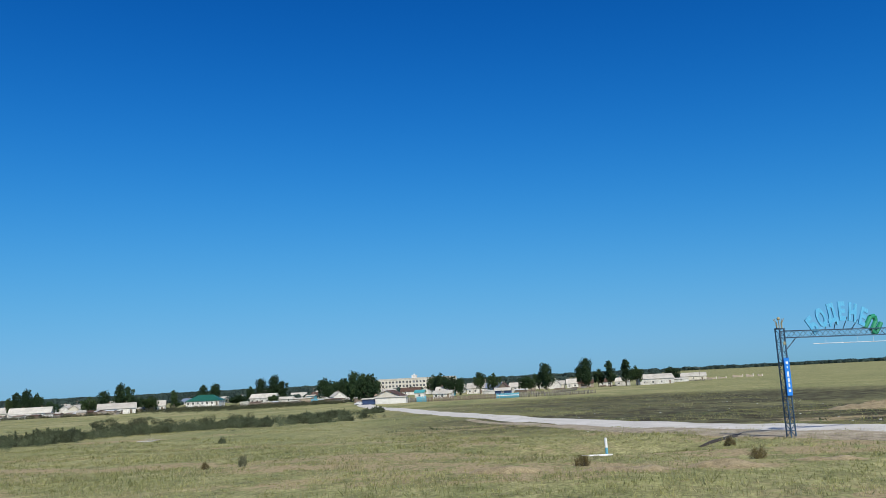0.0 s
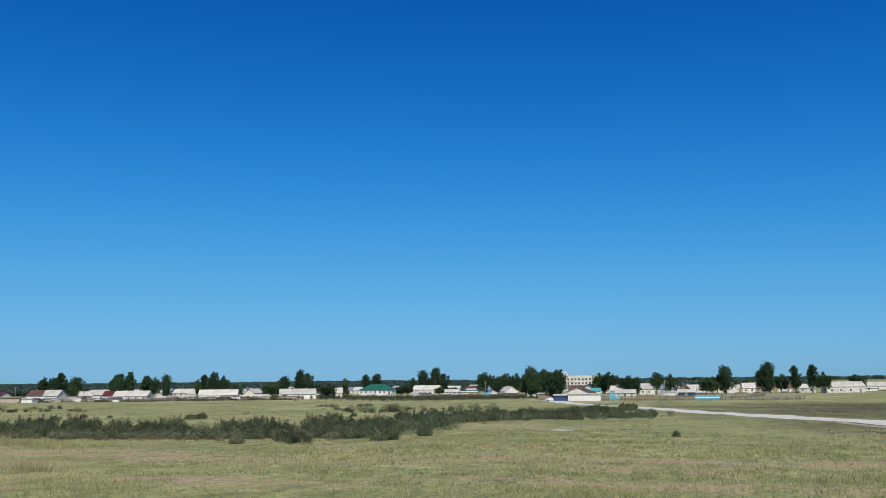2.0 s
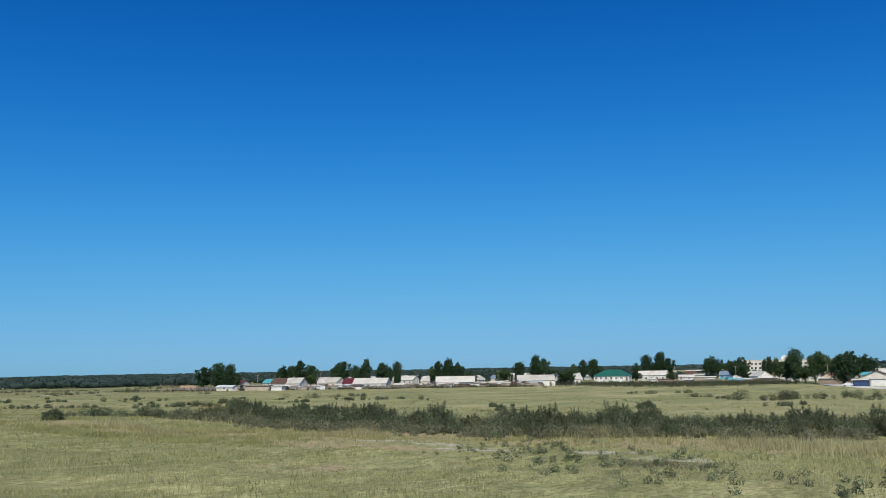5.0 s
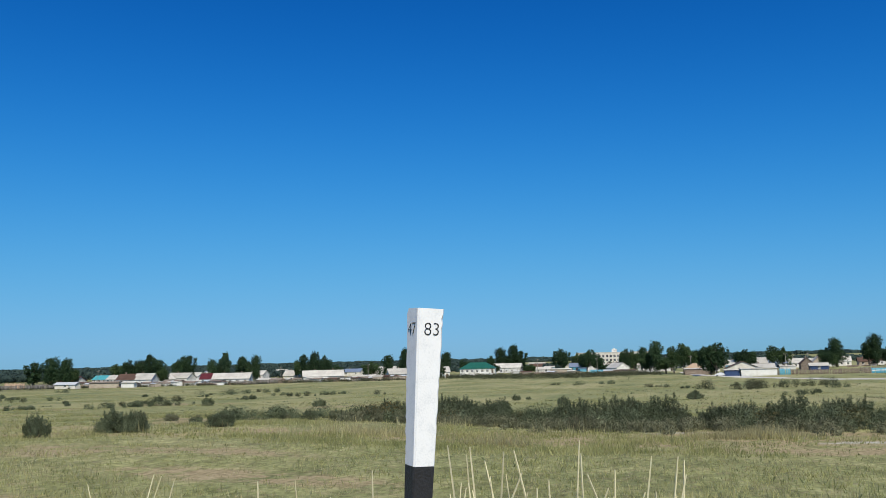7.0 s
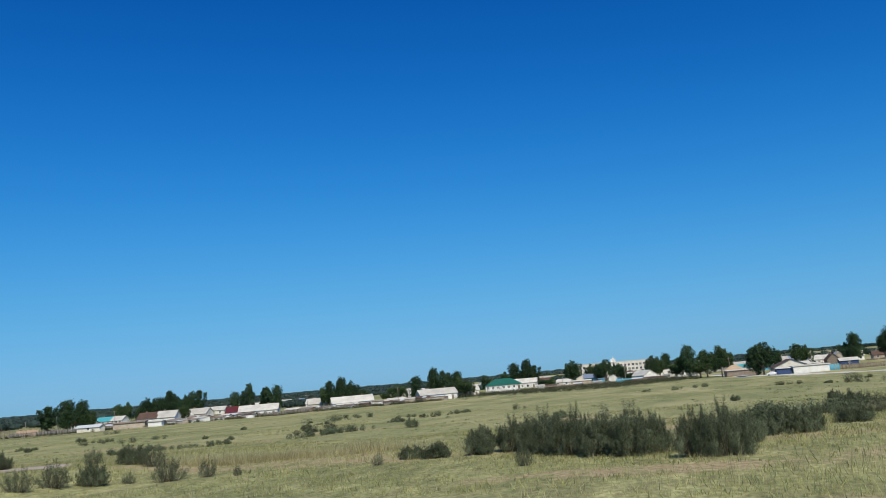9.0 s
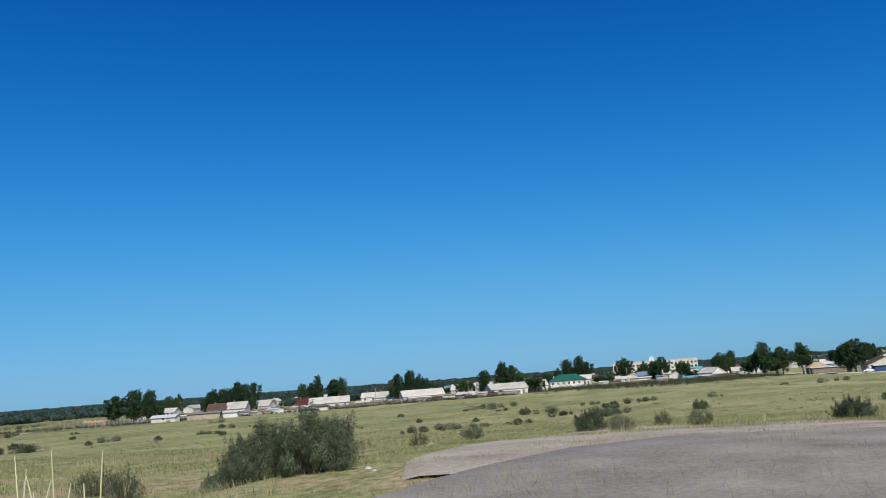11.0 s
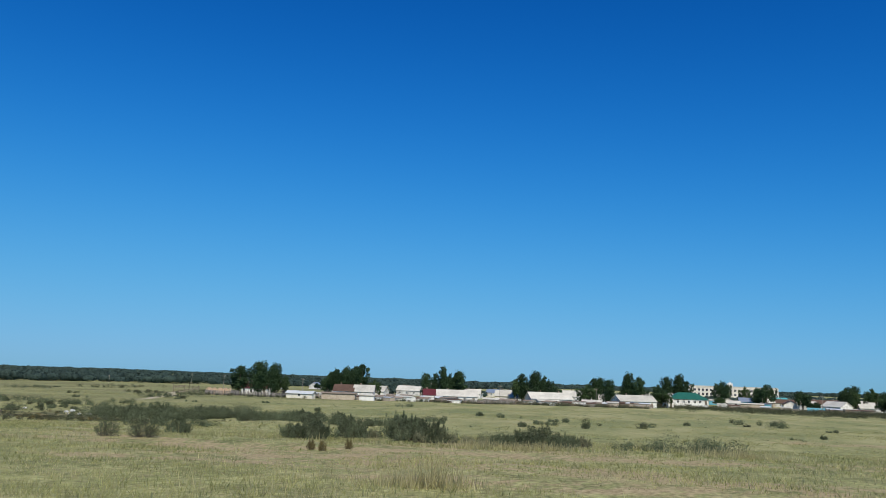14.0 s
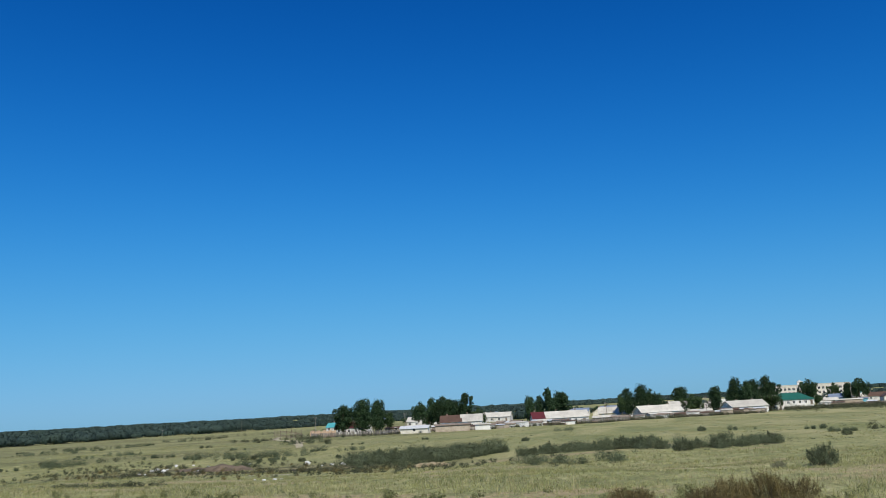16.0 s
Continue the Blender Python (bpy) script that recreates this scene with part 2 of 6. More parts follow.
DRIFT = material("bleached_dead_wood", [(0.34, 0.32, 0.28), (0.52, 0.50, 0.45)], 3, 0.9, 0.3)
LEAF_TREE = leafy("poplar_leaves", [(0.022, 0.043, 0.020), (0.038, 0.070, 0.032), (0.062, 0.104, 0.046)], 0.35)
LEAF_LIGHT = leafy("elm_leaves", [(0.034, 0.060, 0.024), (0.058, 0.096, 0.038), (0.085, 0.130, 0.052)], 0.35)
LEAF_SHRUB = leafy("willow_shrub_leaves", [(0.039, 0.053, 0.028), (0.093, 0.115, 0.065), (0.190, 0.218, 0.133)], 0.9, through=0.10, vary=0.12)
LEAF_SCRUB = leafy("dark_scrub_leaves", [(0.040, 0.048, 0.028), (0.075, 0.085, 0.048), (0.125, 0.130, 0.078)], 0.12)
LEAF_GREY = leafy("grey_wormwood_leaves", [(0.13, 0.138, 0.080), (0.205, 0.212, 0.128), (0.285, 0.285, 0.18)], 0.9)
LEAF_RUST = leafy("rusty_dry_leaves", [(0.090, 0.074, 0.032), (0.150, 0.122, 0.050), (0.23, 0.185, 0.082)], 0.9)
# blue raised in the leaf colour to stand for haze over distance
LEAF_FAR_HAZE = leafy("hazed_far_forest_leaves", [(0.040, 0.064, 0.056), (0.052, 0.082, 0.070), (0.068, 0.103, 0.085)], 0.02, 0.1, 0.3, 0.08)
GRASS = leafy("short_steppe_grass", [(0.235, 0.250, 0.098), (0.360, 0.358, 0.150), (0.480, 0.460, 0.205)], 0.12, 0.0, 0.5, 0.25)
STRAW = leafy("dry_straw_grass", [(0.33, 0.30, 0.15), (0.45, 0.41, 0.22), (0.55, 0.51, 0.28)], 0.2, 0.0, 0.5, 0.25)
PALE_STALK = material("bleached_grass_stalk", [(0.50, 0.45, 0.26), (0.66, 0.61, 0.40)], 3, 0.8, 0.1, spread=0.2)
LEAF_WEED = leafy("low_green_weeds", [(0.12, 0.135, 0.058), (0.18, 0.195, 0.085), (0.25, 0.26, 0.12)], 0.3, 0.0, 0.4)
PAINT_WHITE = material("chipped_white_paint", [(0.70, 0.71, 0.72), (0.81, 0.81, 0.81), (0.83, 0.83, 0.83)], 9, 0.6, 0.06)
PAINT_BLACK = material("black_paint", [(0.008, 0.008, 0.010), (0.022, 0.022, 0.025)], 6, 0.55, 0.3)
CONCRETE = material("rough_concrete", [(0.34, 0.33, 0.31), (0.46, 0.45, 0.43)], 4, 0.95, 0.4)
ZINC = material("galvanised_sheet", [(0.30, 0.355, 0.41), (0.37, 0.425, 0.48)], 3.0, 0.5, 0.03)
# blue-grey of the sign pole's shadow, kept as a colour of its own
POLE_SHADE = material("pole_shade_grey", [(0.05, 0.057, 0.066), (0.095, 0.105, 0.118)], 4.0, 0.55, 0.05, metal=0.3)
GATE_BLUE = material("faded_blue_steel_paint", [(0.012, 0.030, 0.056), (0.040, 0.086, 0.140), (0.12, 0.20, 0.285)], 1.2, 0.6, 0.2)
BANNER_BLUE = material("blue_banner", [(0.01, 0.17, 0.62), (0.02, 0.23, 0.75)], 2, 0.5, 0.05)
LETTER_BLUE = material("sky_blue_letters", [(0.07, 0.36, 0.60), (0.15, 0.47, 0.70)], 3, 0.5, 0.05)
LETTER_GREEN = material("green_ornament_paint", [(0.01, 0.20, 0.10), (0.02, 0.28, 0.14)], 3, 0.5, 0.05)
GOLD = material("tarnished_gold_paint", [(0.30, 0.26, 0.14), (0.50, 0.46, 0.30)], 5, 0.5, 0.1, metal=0.3)
TRASH = material("pale_rubbish", [(0.45, 0.45, 0.44), (0.75, 0.75, 0.74)], 3, 0.7, 0.2, spread=0.2)
CAR_WHITE = material("white_car_paint", [(0.72, 0.72, 0.72), (0.78, 0.78, 0.78)], 2, 0.25, 0.0)
RUBBER = material("tyre_rubber", [(0.015, 0.015, 0.016), (0.03, 0.03, 0.03)], 8, 0.85, 0.2)
DARK_SOIL = material("dark_damp_soil", [(0.025, 0.020, 0.015), (0.060, 0.048, 0.034)], 1.5, 0.95, 0.5)


# ---------------------------------------------------------------- mesh helpers
def np_mesh(name, verts, faces):
    """A mesh from arrays of corners and of faces with equal corner counts."""
    verts, faces = np.asarray(verts, np.float32), np.asarray(faces, np.int32)
    me = bpy.data.meshes.new(name)
    me.vertices.add(len(verts))
    me.vertices.foreach_set("co", verts.ravel())
    k = faces.shape[1]
    me.loops.add(faces.size)
    me.loops.foreach_set("vertex_index", faces.ravel())
    me.polygons.add(len(faces))
    me.polygons.foreach_set("loop_start", np.arange(0, faces.size, k, dtype=np.int32))
    me.update(calc_edges=True)
    return me


def finish(name, me, mat, parent=None, label="", smooth=False):
    me.materials.append(mat)
    if smooth:
        me.polygons.foreach_set("use_smooth", [True] * len(me.polygons))
    ob = new(name, me)
    if parent:
        ob.parent = parent
    if label:
        ob["label"] = label
    return ob


def part(name, bm, mat, parent, label="", smooth=False):
    me = bpy.data.meshes.new(name)
    bm.to_mesh(me)
    bm.free()
    return finish(name, me, mat, parent, label, smooth)


def add_box(bm, x0, x1, y0, y1, z0, z1, bevel=0.0):
    r = bmesh.ops.create_cube(bm, size=1, matrix=Matrix.Translation(((x0 + x1) / 2, (y0 + y1) / 2, (z0 + z1) / 2)) @ Matrix.Diagonal((x1 - x0, y1 - y0, z1 - z0, 1)))
    if bevel:
        es = list({e for v in r["verts"] for e in v.link_edges})
        bmesh.ops.bevel(bm, geom=es, offset=bevel, segments=2, affect="EDGES", clamp_overlap=True)


def box(*a, bevel=0.0):
    bm = bmesh.new()
    add_box(bm, *a, bevel=bevel)
    return bm


def add_bar(bm, a, b, r, r2=None, sides=6):
    a, b = Vector(a), Vector(b)
    d = b - a
    m = Matrix.Translation((a + b) / 2) @ d.to_track_quat("Z", "Y").to_matrix().to_4x4()
    bmesh.ops.create_cone(bm, cap_ends=True, segments=sides, radius1=r, radius2=r if r2 is None else r2, depth=d.length, matrix=m)


def bar(a, b, r, r2=None, sides=6):
    bm = bmesh.new()
    add_bar(bm, a, b, r, r2, sides)
    return bm


def empty(name, x, y, z, rz=0.0):
    ob = new(name)
    ob.matrix_world = pose(x, y, z, 0, 0, rz)
    return ob


# ---------------------------------------------------------------- terrain
PROFILE_Y = [-400, -60, -14, -9, 4.5, 6, 10, 16, 36, 48, 75, 100, 160, 250, 300, 340, 450, 1000, 5000]
PROFILE_Z = [-2, -1.6, -1.5, 0, 0, -0.15, -1.0, -1.7, -2.35, -2.6, -3.3, -3.9, -5.0, -6.2, -6.9, -7.1, -7.2, -8, -8]
rng = np.random.default_rng(7)


def lattice(n=64, seed=1):
    return np.random.default_rng(seed).random((n, n))


LAT = [lattice(seed=k) for k in range(6)]


def value_noise(x, y, scale, k=0):
    x, y = np.asarray(x, float) * scale + 137.3, np.asarray(y, float) * scale + 71.9
    xi, yi = np.floor(x).astype(int), np.floor(y).astype(int)
    u, v = x - xi, y - yi
    u, v = u * u * (3 - 2 * u), v * v * (3 - 2 * v)
    g = LAT[k]
    return (g[xi % 64, yi % 64] * (1 - u) + g[(xi + 1) % 64, yi % 64] * u) * (1 - v) + (g[xi % 64, (yi + 1) % 64] * (1 - u) + g[(xi + 1) % 64, (yi + 1) % 64] * u) * v


def ease(a, b, x):
    u = np.clip((x - a) / (b - a), 0, 1)
    return u * u * (3 - 2 * u)


def height(x, y):
    """The lie of the land: highway bank, meadow, a raised stretch, a hollow and the bank of a side road."""
    x, y = np.asarray(x, float), np.asarray(y, float)
    z = np.interp(y, PROFILE_Y, PROFILE_Z)
    z = z + ease(-118, -142, x) * np.interp(y, [8, 14, 26, 42, 50, 70, 95], [0, 0.62, 0.68, 0.68, 0.55, 0.12, 0])
    z = z - ease(-275, -300, x) * np.interp(y, [65, 95, 115, 160], [0, 1.25, 0.9, 0])
    z = z - ease(-256, -274, x) * np.interp(y, [40, 47, 60, 80, 96], [0, 0.45, 0.7, 0.3, 0])
    z = z - 0.6 * np.exp(-((x + 1) / 8) ** 2 - ((y - 48.8) / 4.0) ** 2)
    sink = ease(600, 1000, 0.75 * y - 0.65 * x) * ease(-380, -620, x) * (1 - ease(1400, 2300, y))
    z = z - 5.6 * sink
    ramp = np.interp(y, [4, 6, 16, 25, 40, 55, 70], [0, 0, 0, -0.4, -1.4, -2.1, -2.9])
    side = ease(-197, -190, x) * ease(-170, -177, x) * ((y > 4.5) & (y < 70))
    z = z + side * (ramp - z)
    w = np.clip((y - 8) / 20, 0, 1) * (1 - 0.8 * side)
    return z + w * (0.3 * (value_noise(x, y, 0.04, 0) - 0.5) + 0.2 * (value_noise(x, y, 0.2, 1) - 0.5))


def hz(x, y):
    return float(height(x, y))


def steps(*runs):
    out = []
    for a, b, s in runs:
        out.append(np.arange(a, b, s))
    return np.unique(np.concatenate(out))


gx = steps((-4800, -1200, 200), (-1200, -420, 15), (-420, 80, 1.6), (80, 400, 12), (400, 4801, 200))
gy = steps((-400, -20, 20), (-20, 8, 2), (8, 120, 0.9), (120, 360, 4), (360, 1200, 40), (1200, 4801, 200))
X, Y = np.meshgrid(gx, gy)
Z = height(X, Y)
nx, ny = len(gx), len(gy)
idx = np.arange(nx * ny).reshape(ny, nx)
F = np.stack([idx[:-1, :-1], idx[:-1, 1:], idx[1:, 1:], idx[1:, :-1]], -1).reshape(-1, 4)
me = np_mesh("ground", np.stack([X, Y, Z], -1).reshape(-1, 3), F)


def blob(cx, cy, rx, ry, turn=0.0, X=X, Y=Y):
    c, s = math.cos(radians(turn)), math.sin(radians(turn))
    u, v = (X - cx) * c + (Y - cy) * s, -(X - cx) * s + (Y - cy) * c
    return np.clip(1.6 - 1.2 * np.sqrt((u / rx) ** 2 + (v / ry) ** 2), 0, 1)


# red: bare reddish soil; green: pale dry soil; blue: dark scorched grass and painted shrub shade
red = np.clip((value_noise(X, Y * 1.8, 0.11, 2) - 0.62) * 5, 0, 1) * (Y < 110) * 0.8
SOIL_SPOTS = ((-70, 39.3, 9, 1.5), (-62, 39.8, 7, 1.4), (-66, 25.5, 7, 1.6), (-75, 34, 4, 1.0), (-109, 36, 7, 1.3), (-5, 33.8, 3, 1.2), (0, 33, 3, 1.0), (4, 34, 2.5, 1.0), (8, 36, 2, 0.8), (-4, 36.5, 9, 1.8), (-13, 39, 7, 1.6), (-2, 44, 14, 1.6), (8, 42, 7, 2), (-30, 44, 22, 2), (-68, 38, 12, 1.6), (-118, 40, 14, 2.0), (-132, 39, 8, 1.6), (-165, 36, 12, 1.4), (-207, 48, 12, 1.4), (-206, 23, 5, 2.2), (-214, 42, 20, 1.4), (-240, 39, 14, 1.6), (-255, 35, 14, 1.5), (-285, 30, 14, 1.4), (-190, 34, 7, 1.2), (-40, 31, 6, 1.6), (-52, 27, 7, 1.5), (-25, 25, 5, 1.4), (-60, 22, 5, 1.2), (-135, 28, 6, 1.4), (-128, 22, 5, 1.2), (-150, 24, 6, 1.2), (-228, 28, 7, 1.4), (-240, 24, 6, 1.3), (-252, 27, 7, 1.3), (-262, 22, 6, 1.2), (-276, 25, 6, 1.3), (-215, 31, 8, 1.3), (22, 46, 9, 3.5), (9, 55, 6, 3), (1, 66, 5, 3), (33, 36, 9, 4), (14, 47, 6, 3), (-12, 47, 9, 1.8), (-258, 37.8, 10, 0.9), (-247, 38.6, 8, 0.9), (-196, 18.5, 5, 2.2), (-200, 26, 6, 2.6), (-188, 14.5, 4, 1.8), (-200, 17, 4, 1.4))
for cx, cy, rx, ry in SOIL_SPOTS:
    red = np.maximum(red, blob(cx, cy, rx * 1.1, ry * 1.3))
furrow = np.clip(1.25 - np.abs(Y - 41 - 2.5 * np.sin(X / 23)) / 3.0, 0, 1)
red = np.maximum(red, furrow * np.clip((value_noise(X, Y * 2, 0.09, 4) - 0.25) * 2.2, 0, 1))
pale = np.zeros_like(X)
for cx, cy, rx, ry in ((-84.4, 20, 3, 1.2), (-79, 16.8, 3.5, 1.2), (-75, 13.2, 4, 1.0), (-81, 21.3, 2.5, 0.9), (-83, 16.3, 2, 0.8), (-90.4, 34.3, 2.5, 0.9), (-94, 36.5, 3, 0.9), (-117.5, 44.8, 3, 0.6), (-112, 42, 3, 0.6), (-108, 39.6, 2.5, 0.7), (-104.6, 38.3, 2.5, 0.6), (-101.5, 37, 2.5, 0.8), (-122, 45.5, 3, 0.5), (-277, 55, 4, 1.0), (-290, 58, 8, 1.2), (-318, 82, 9, 1.0), (-308, 70, 6, 1.0), (-296, 48, 12, 1.2)):
    pale = np.maximum(pale, blob(cx, cy, rx, ry))
scorch_and_shade = np.clip(np.maximum(blob(10, 105, 40, 40), np.maximum(blob(40, 85, 40, 32), 0.8 * blob(20, 210, 80, 110))), 0, 1) * (Y > 62)
scorch_and_shade = np.clip(scorch_and_shade * (0.95 + 0.5 * value_noise(X, Y, 0.08, 3)), 0, 1)
hayfield = ease(62, 120, Y) * ease(-370, -290, X) * (1 - ease(-10, 40, X)) * (0.55 + 0.45 * value_noise(X, Y, 0.03, 2))
scorch_and_shade = np.maximum(scorch_and_shade, 0.9 * np.maximum(np.maximum(blob(-83, 18, 9, 4), blob(-90, 32, 5, 2)), blob(-71, 13.5, 6, 3.2)) * np.clip((value_noise(X, Y, 0.45, 2) - 0.3) * 2.4, 0, 1))
# darker round the verge shrubs: dark soil, and their shade put into the colour
scorch_and_shade = np.maximum(scorch_and_shade, 0.7 * blob(-194.5, 19, 8, 5) * (X < -188) * value_noise(X, Y, 0.4, 2))
scorch_and_shade = np.maximum(scorch_and_shade, np.maximum(blob(-328, 98, 36, 17), blob(-300, 54, 18, 5)) * np.clip(0.35 + 0.85 * value_noise(X, Y, 0.25, 1), 0, 1))
rough = ease(-300, -360, X) * ease(105, 150, Y) * (1 - ease(700, 1000, Y))
scorch_and_shade = np.maximum(scorch_and_shade, rough * (0.30 + 0.36 * value_noise(X, Y * 1.6, 0.035, 1)))
cover = np.stack([red, pale, scorch_and_shade, hayfield], -1).reshape(-1, 4)
ca = me.color_attributes.new("cover", "FLOAT_COLOR", "POINT")
ca.data.foreach_set("color", cover.astype(np.float32).ravel())
ground = finish("ground", me, GROUND, smooth=True)
tagged(ground, "dry olive steppe with bare reddish patches", "ground", kind="structure")


def strip(name, line, widths, lift, mat, skirt=0.6, step=2.0):
    """A road: a strip along a line, raised over the ground, with sloping edges."""
    pts = []
    for (x0, y0), (x1, y1), w0, w1 in zip(line[:-1], line[1:], widths[:-1], widths[1:]):
        k = max(1, int(math.hypot(x1 - x0, y1 - y0) / step))
        pts += [(x0 + (x1 - x0) * i / k, y0 + (y1 - y0) * i / k, w0 + (w1 - w0) * i / k) for i in range(k)]
    pts.append((*line[-1], widths[-1]))
    P = np.array(pts)
    for _ in range(6):
        P[1:-1] = (P[:-2] + 2 * P[1:-1] + P[2:]) / 4
    d = np.gradient(P[:, :2], axis=0)
    d /= np.linalg.norm(d, axis=1)[:, None]
    nrm = np.stack([-d[:, 1], d[:, 0]], 1)
    zc = height(P[:, 0], P[:, 1])
    V = []
    offs = [-0.5, -0.46, -0.2, 0, 0.2, 0.46, 0.5]
    for o in offs:
        out = abs(o) == 0.5
        q = P[:, :2] + nrm * (P[:, 2:3] * o + (np.sign(o) * skirt * 2.2 if out else 0))
        z = (height(q[:, 0], q[:, 1]) - 0.15) if out else np.maximum(height(q[:, 0], q[:, 1]), zc) + lift + 0.05 * (0.46 - abs(o))
        V.append(np.column_stack([q, z]))
    V = np.stack(V, 1)
    n, k = V.shape[:2]
    ii = np.arange(n * k).reshape(n, k)
    F = np.stack([ii[:-1, :-1], ii[:-1, 1:], ii[1:, 1:], ii[1:, :-1]], -1).reshape(-1, 4)
    return finish(name, np_mesh(name, V.reshape(-1, 3), F), mat, smooth=True)


tagged(strip("road", [(60, 6), (40, 29), (16.5, 57.5), (11.5, 63.5), (2.5, 79.5), (-16, 119), (-49, 194), (-80, 268), (-103, 328), (-112, 352), (-118, 420)], [8, 7, 6.0, 5.5, 5.0, 4.8, 5.0, 5.2, 5.2, 5, 5], 0.14, GRAVEL), "pale gravel road raised over the steppe", "road", kind="structure")
tagged(strip("highway", [(x, -2.2) for x in range(-600, 301, 20)], [8.0] * 46, 0.03, ASPHALT, 0.1), "worn grey asphalt highway", "road", kind="structure")
tagged(strip("forecourt", [(-183, 14), (-183.5, 20), (-182.6, 27), (-183.8, 34), (-184.6, 40), (-186, 46)], [10, 12.5, 11, 9.5, 6.5, 1.5], 0.05, LOT, 0.3, 1.0), "trodden gravel clearing beside the highway", "gravel", kind="structure")
tagged(strip("side_road", [(-183, 3), (-183, 8), (-182.8, 13), (-181, 20)], [16, 11, 9.5, 5], 0.09, DUSTY, 0.2, 1.0), "dusty cracked asphalt stub of a side road", "road", kind="structure")


BANK = material("stony_earth_bank", [(0.13, 0.105, 0.066), (0.27, 0.225, 0.15), (0.36, 0.31, 0.215), (0.50, 0.45, 0.34)], 0.9, 0.95, 0.9, 7)
tagged(strip("road_bank", [(38, 22), (24, 38), (12.5, 52.5), (7, 59), (-2, 76), (-12, 97), (-21, 116)], [7, 6.5, 5.5, 5, 4, 2.5, 1.2], 0.05, BANK, 0.25, 1.0), "stony brown earth bank below the gravel road", "bank", kind="structure")
TRACK = material("tan_earth_track", [(0.28, 0.24, 0.15), (0.38, 0.33, 0.215), (0.46, 0.41, 0.285)], 0.5, 0.95, 0.4, 12)
tagged(strip("track", [(-352, 168), (-361.5, 189), (-371, 207), (-379.5, 228), (-396, 254), (-415, 283), (-428, 306), (-440, 336)], [0.8, 1.6, 2.6, 3.0, 3.0, 2.8, 2.4, 1.6], 0.03, TRACK, 0.3, 3.0), "tan earth track winding across the meadow", "track", kind="structure")


# ---------------------------------------------------------------- plants
def leaf_cloud(r, lobes, n, size, rise=0.0, loose=0.13):
    """Leaf sprays spread over the shells of lobes (x, y, z, rx, ry, rz): small bent quads; with rise they point out and up and grow narrow."""
    L = np.array(lobes)
    vol = (L[:, 3] * L[:, 4] * L[:, 5]) ** 0.67
    k = r.choice(len(L), n, p=vol / vol.sum())
    d = r.normal(size=(n, 3))
    d /= np.linalg.norm(d, axis=1)[:, None]
    rad = 0.45 + 0.6 * r.random(n) ** 0.6
    rad *= 1 + loose * r.normal(size=n)
    c = L[k, :3] + d * L[k, 3:] * rad[:, None]
    c[:, 2] = np.maximum(c[:, 2], size * 0.4)
    if rise:
        nrm = d * 0.75 + np.array([0, 0, 0.4]) + r.normal(size=(n, 3)) * 0.22
        nrm /= np.linalg.norm(nrm, axis=1)[:, None]
        a = d * 0.4 + np.array([0, 0, rise]) + r.normal(size=(n, 3)) * 0.6
        a -= nrm * (a * nrm).sum(1)[:, None]
        b = np.cross(nrm, a)
        wide = 0.21
    else:
        nrm = d + np.array([0, 0, 0.15]) + r.normal(size=(n, 3)) * 0.65
        nrm /= np.linalg.norm(nrm, axis=1)[:, None]
        a = np.cross(nrm, r.normal(size=(n, 3)))
        b = np.cross(nrm, a)
        wide = 0.42
    a /= np.linalg.norm(a, axis=1)[:, None]
    b /= np.linalg.norm(b, axis=1)[:, None]
    s = size * (0.6 + 0.8 * r.random(n))[:, None]
    V = np.stack([c - a * s * 0.75, c - b * s * wide + nrm * s * 0.12, c + a * s * 0.85, c + b * s * wide + nrm * s * 0.12], 1).reshape(-1, 3)
    F = np.arange(4 * n).reshape(n, 4)
    return V, F


def limb(bm, pts, r0, r1, sides=6):
    k = len(pts) - 1
    for i in range(k):
        add_bar(bm, pts[i], pts[i + 1], r0 + (r1 - r0) * i / k, r0 + (r1 - r0) * (i + 1) / k, sides)


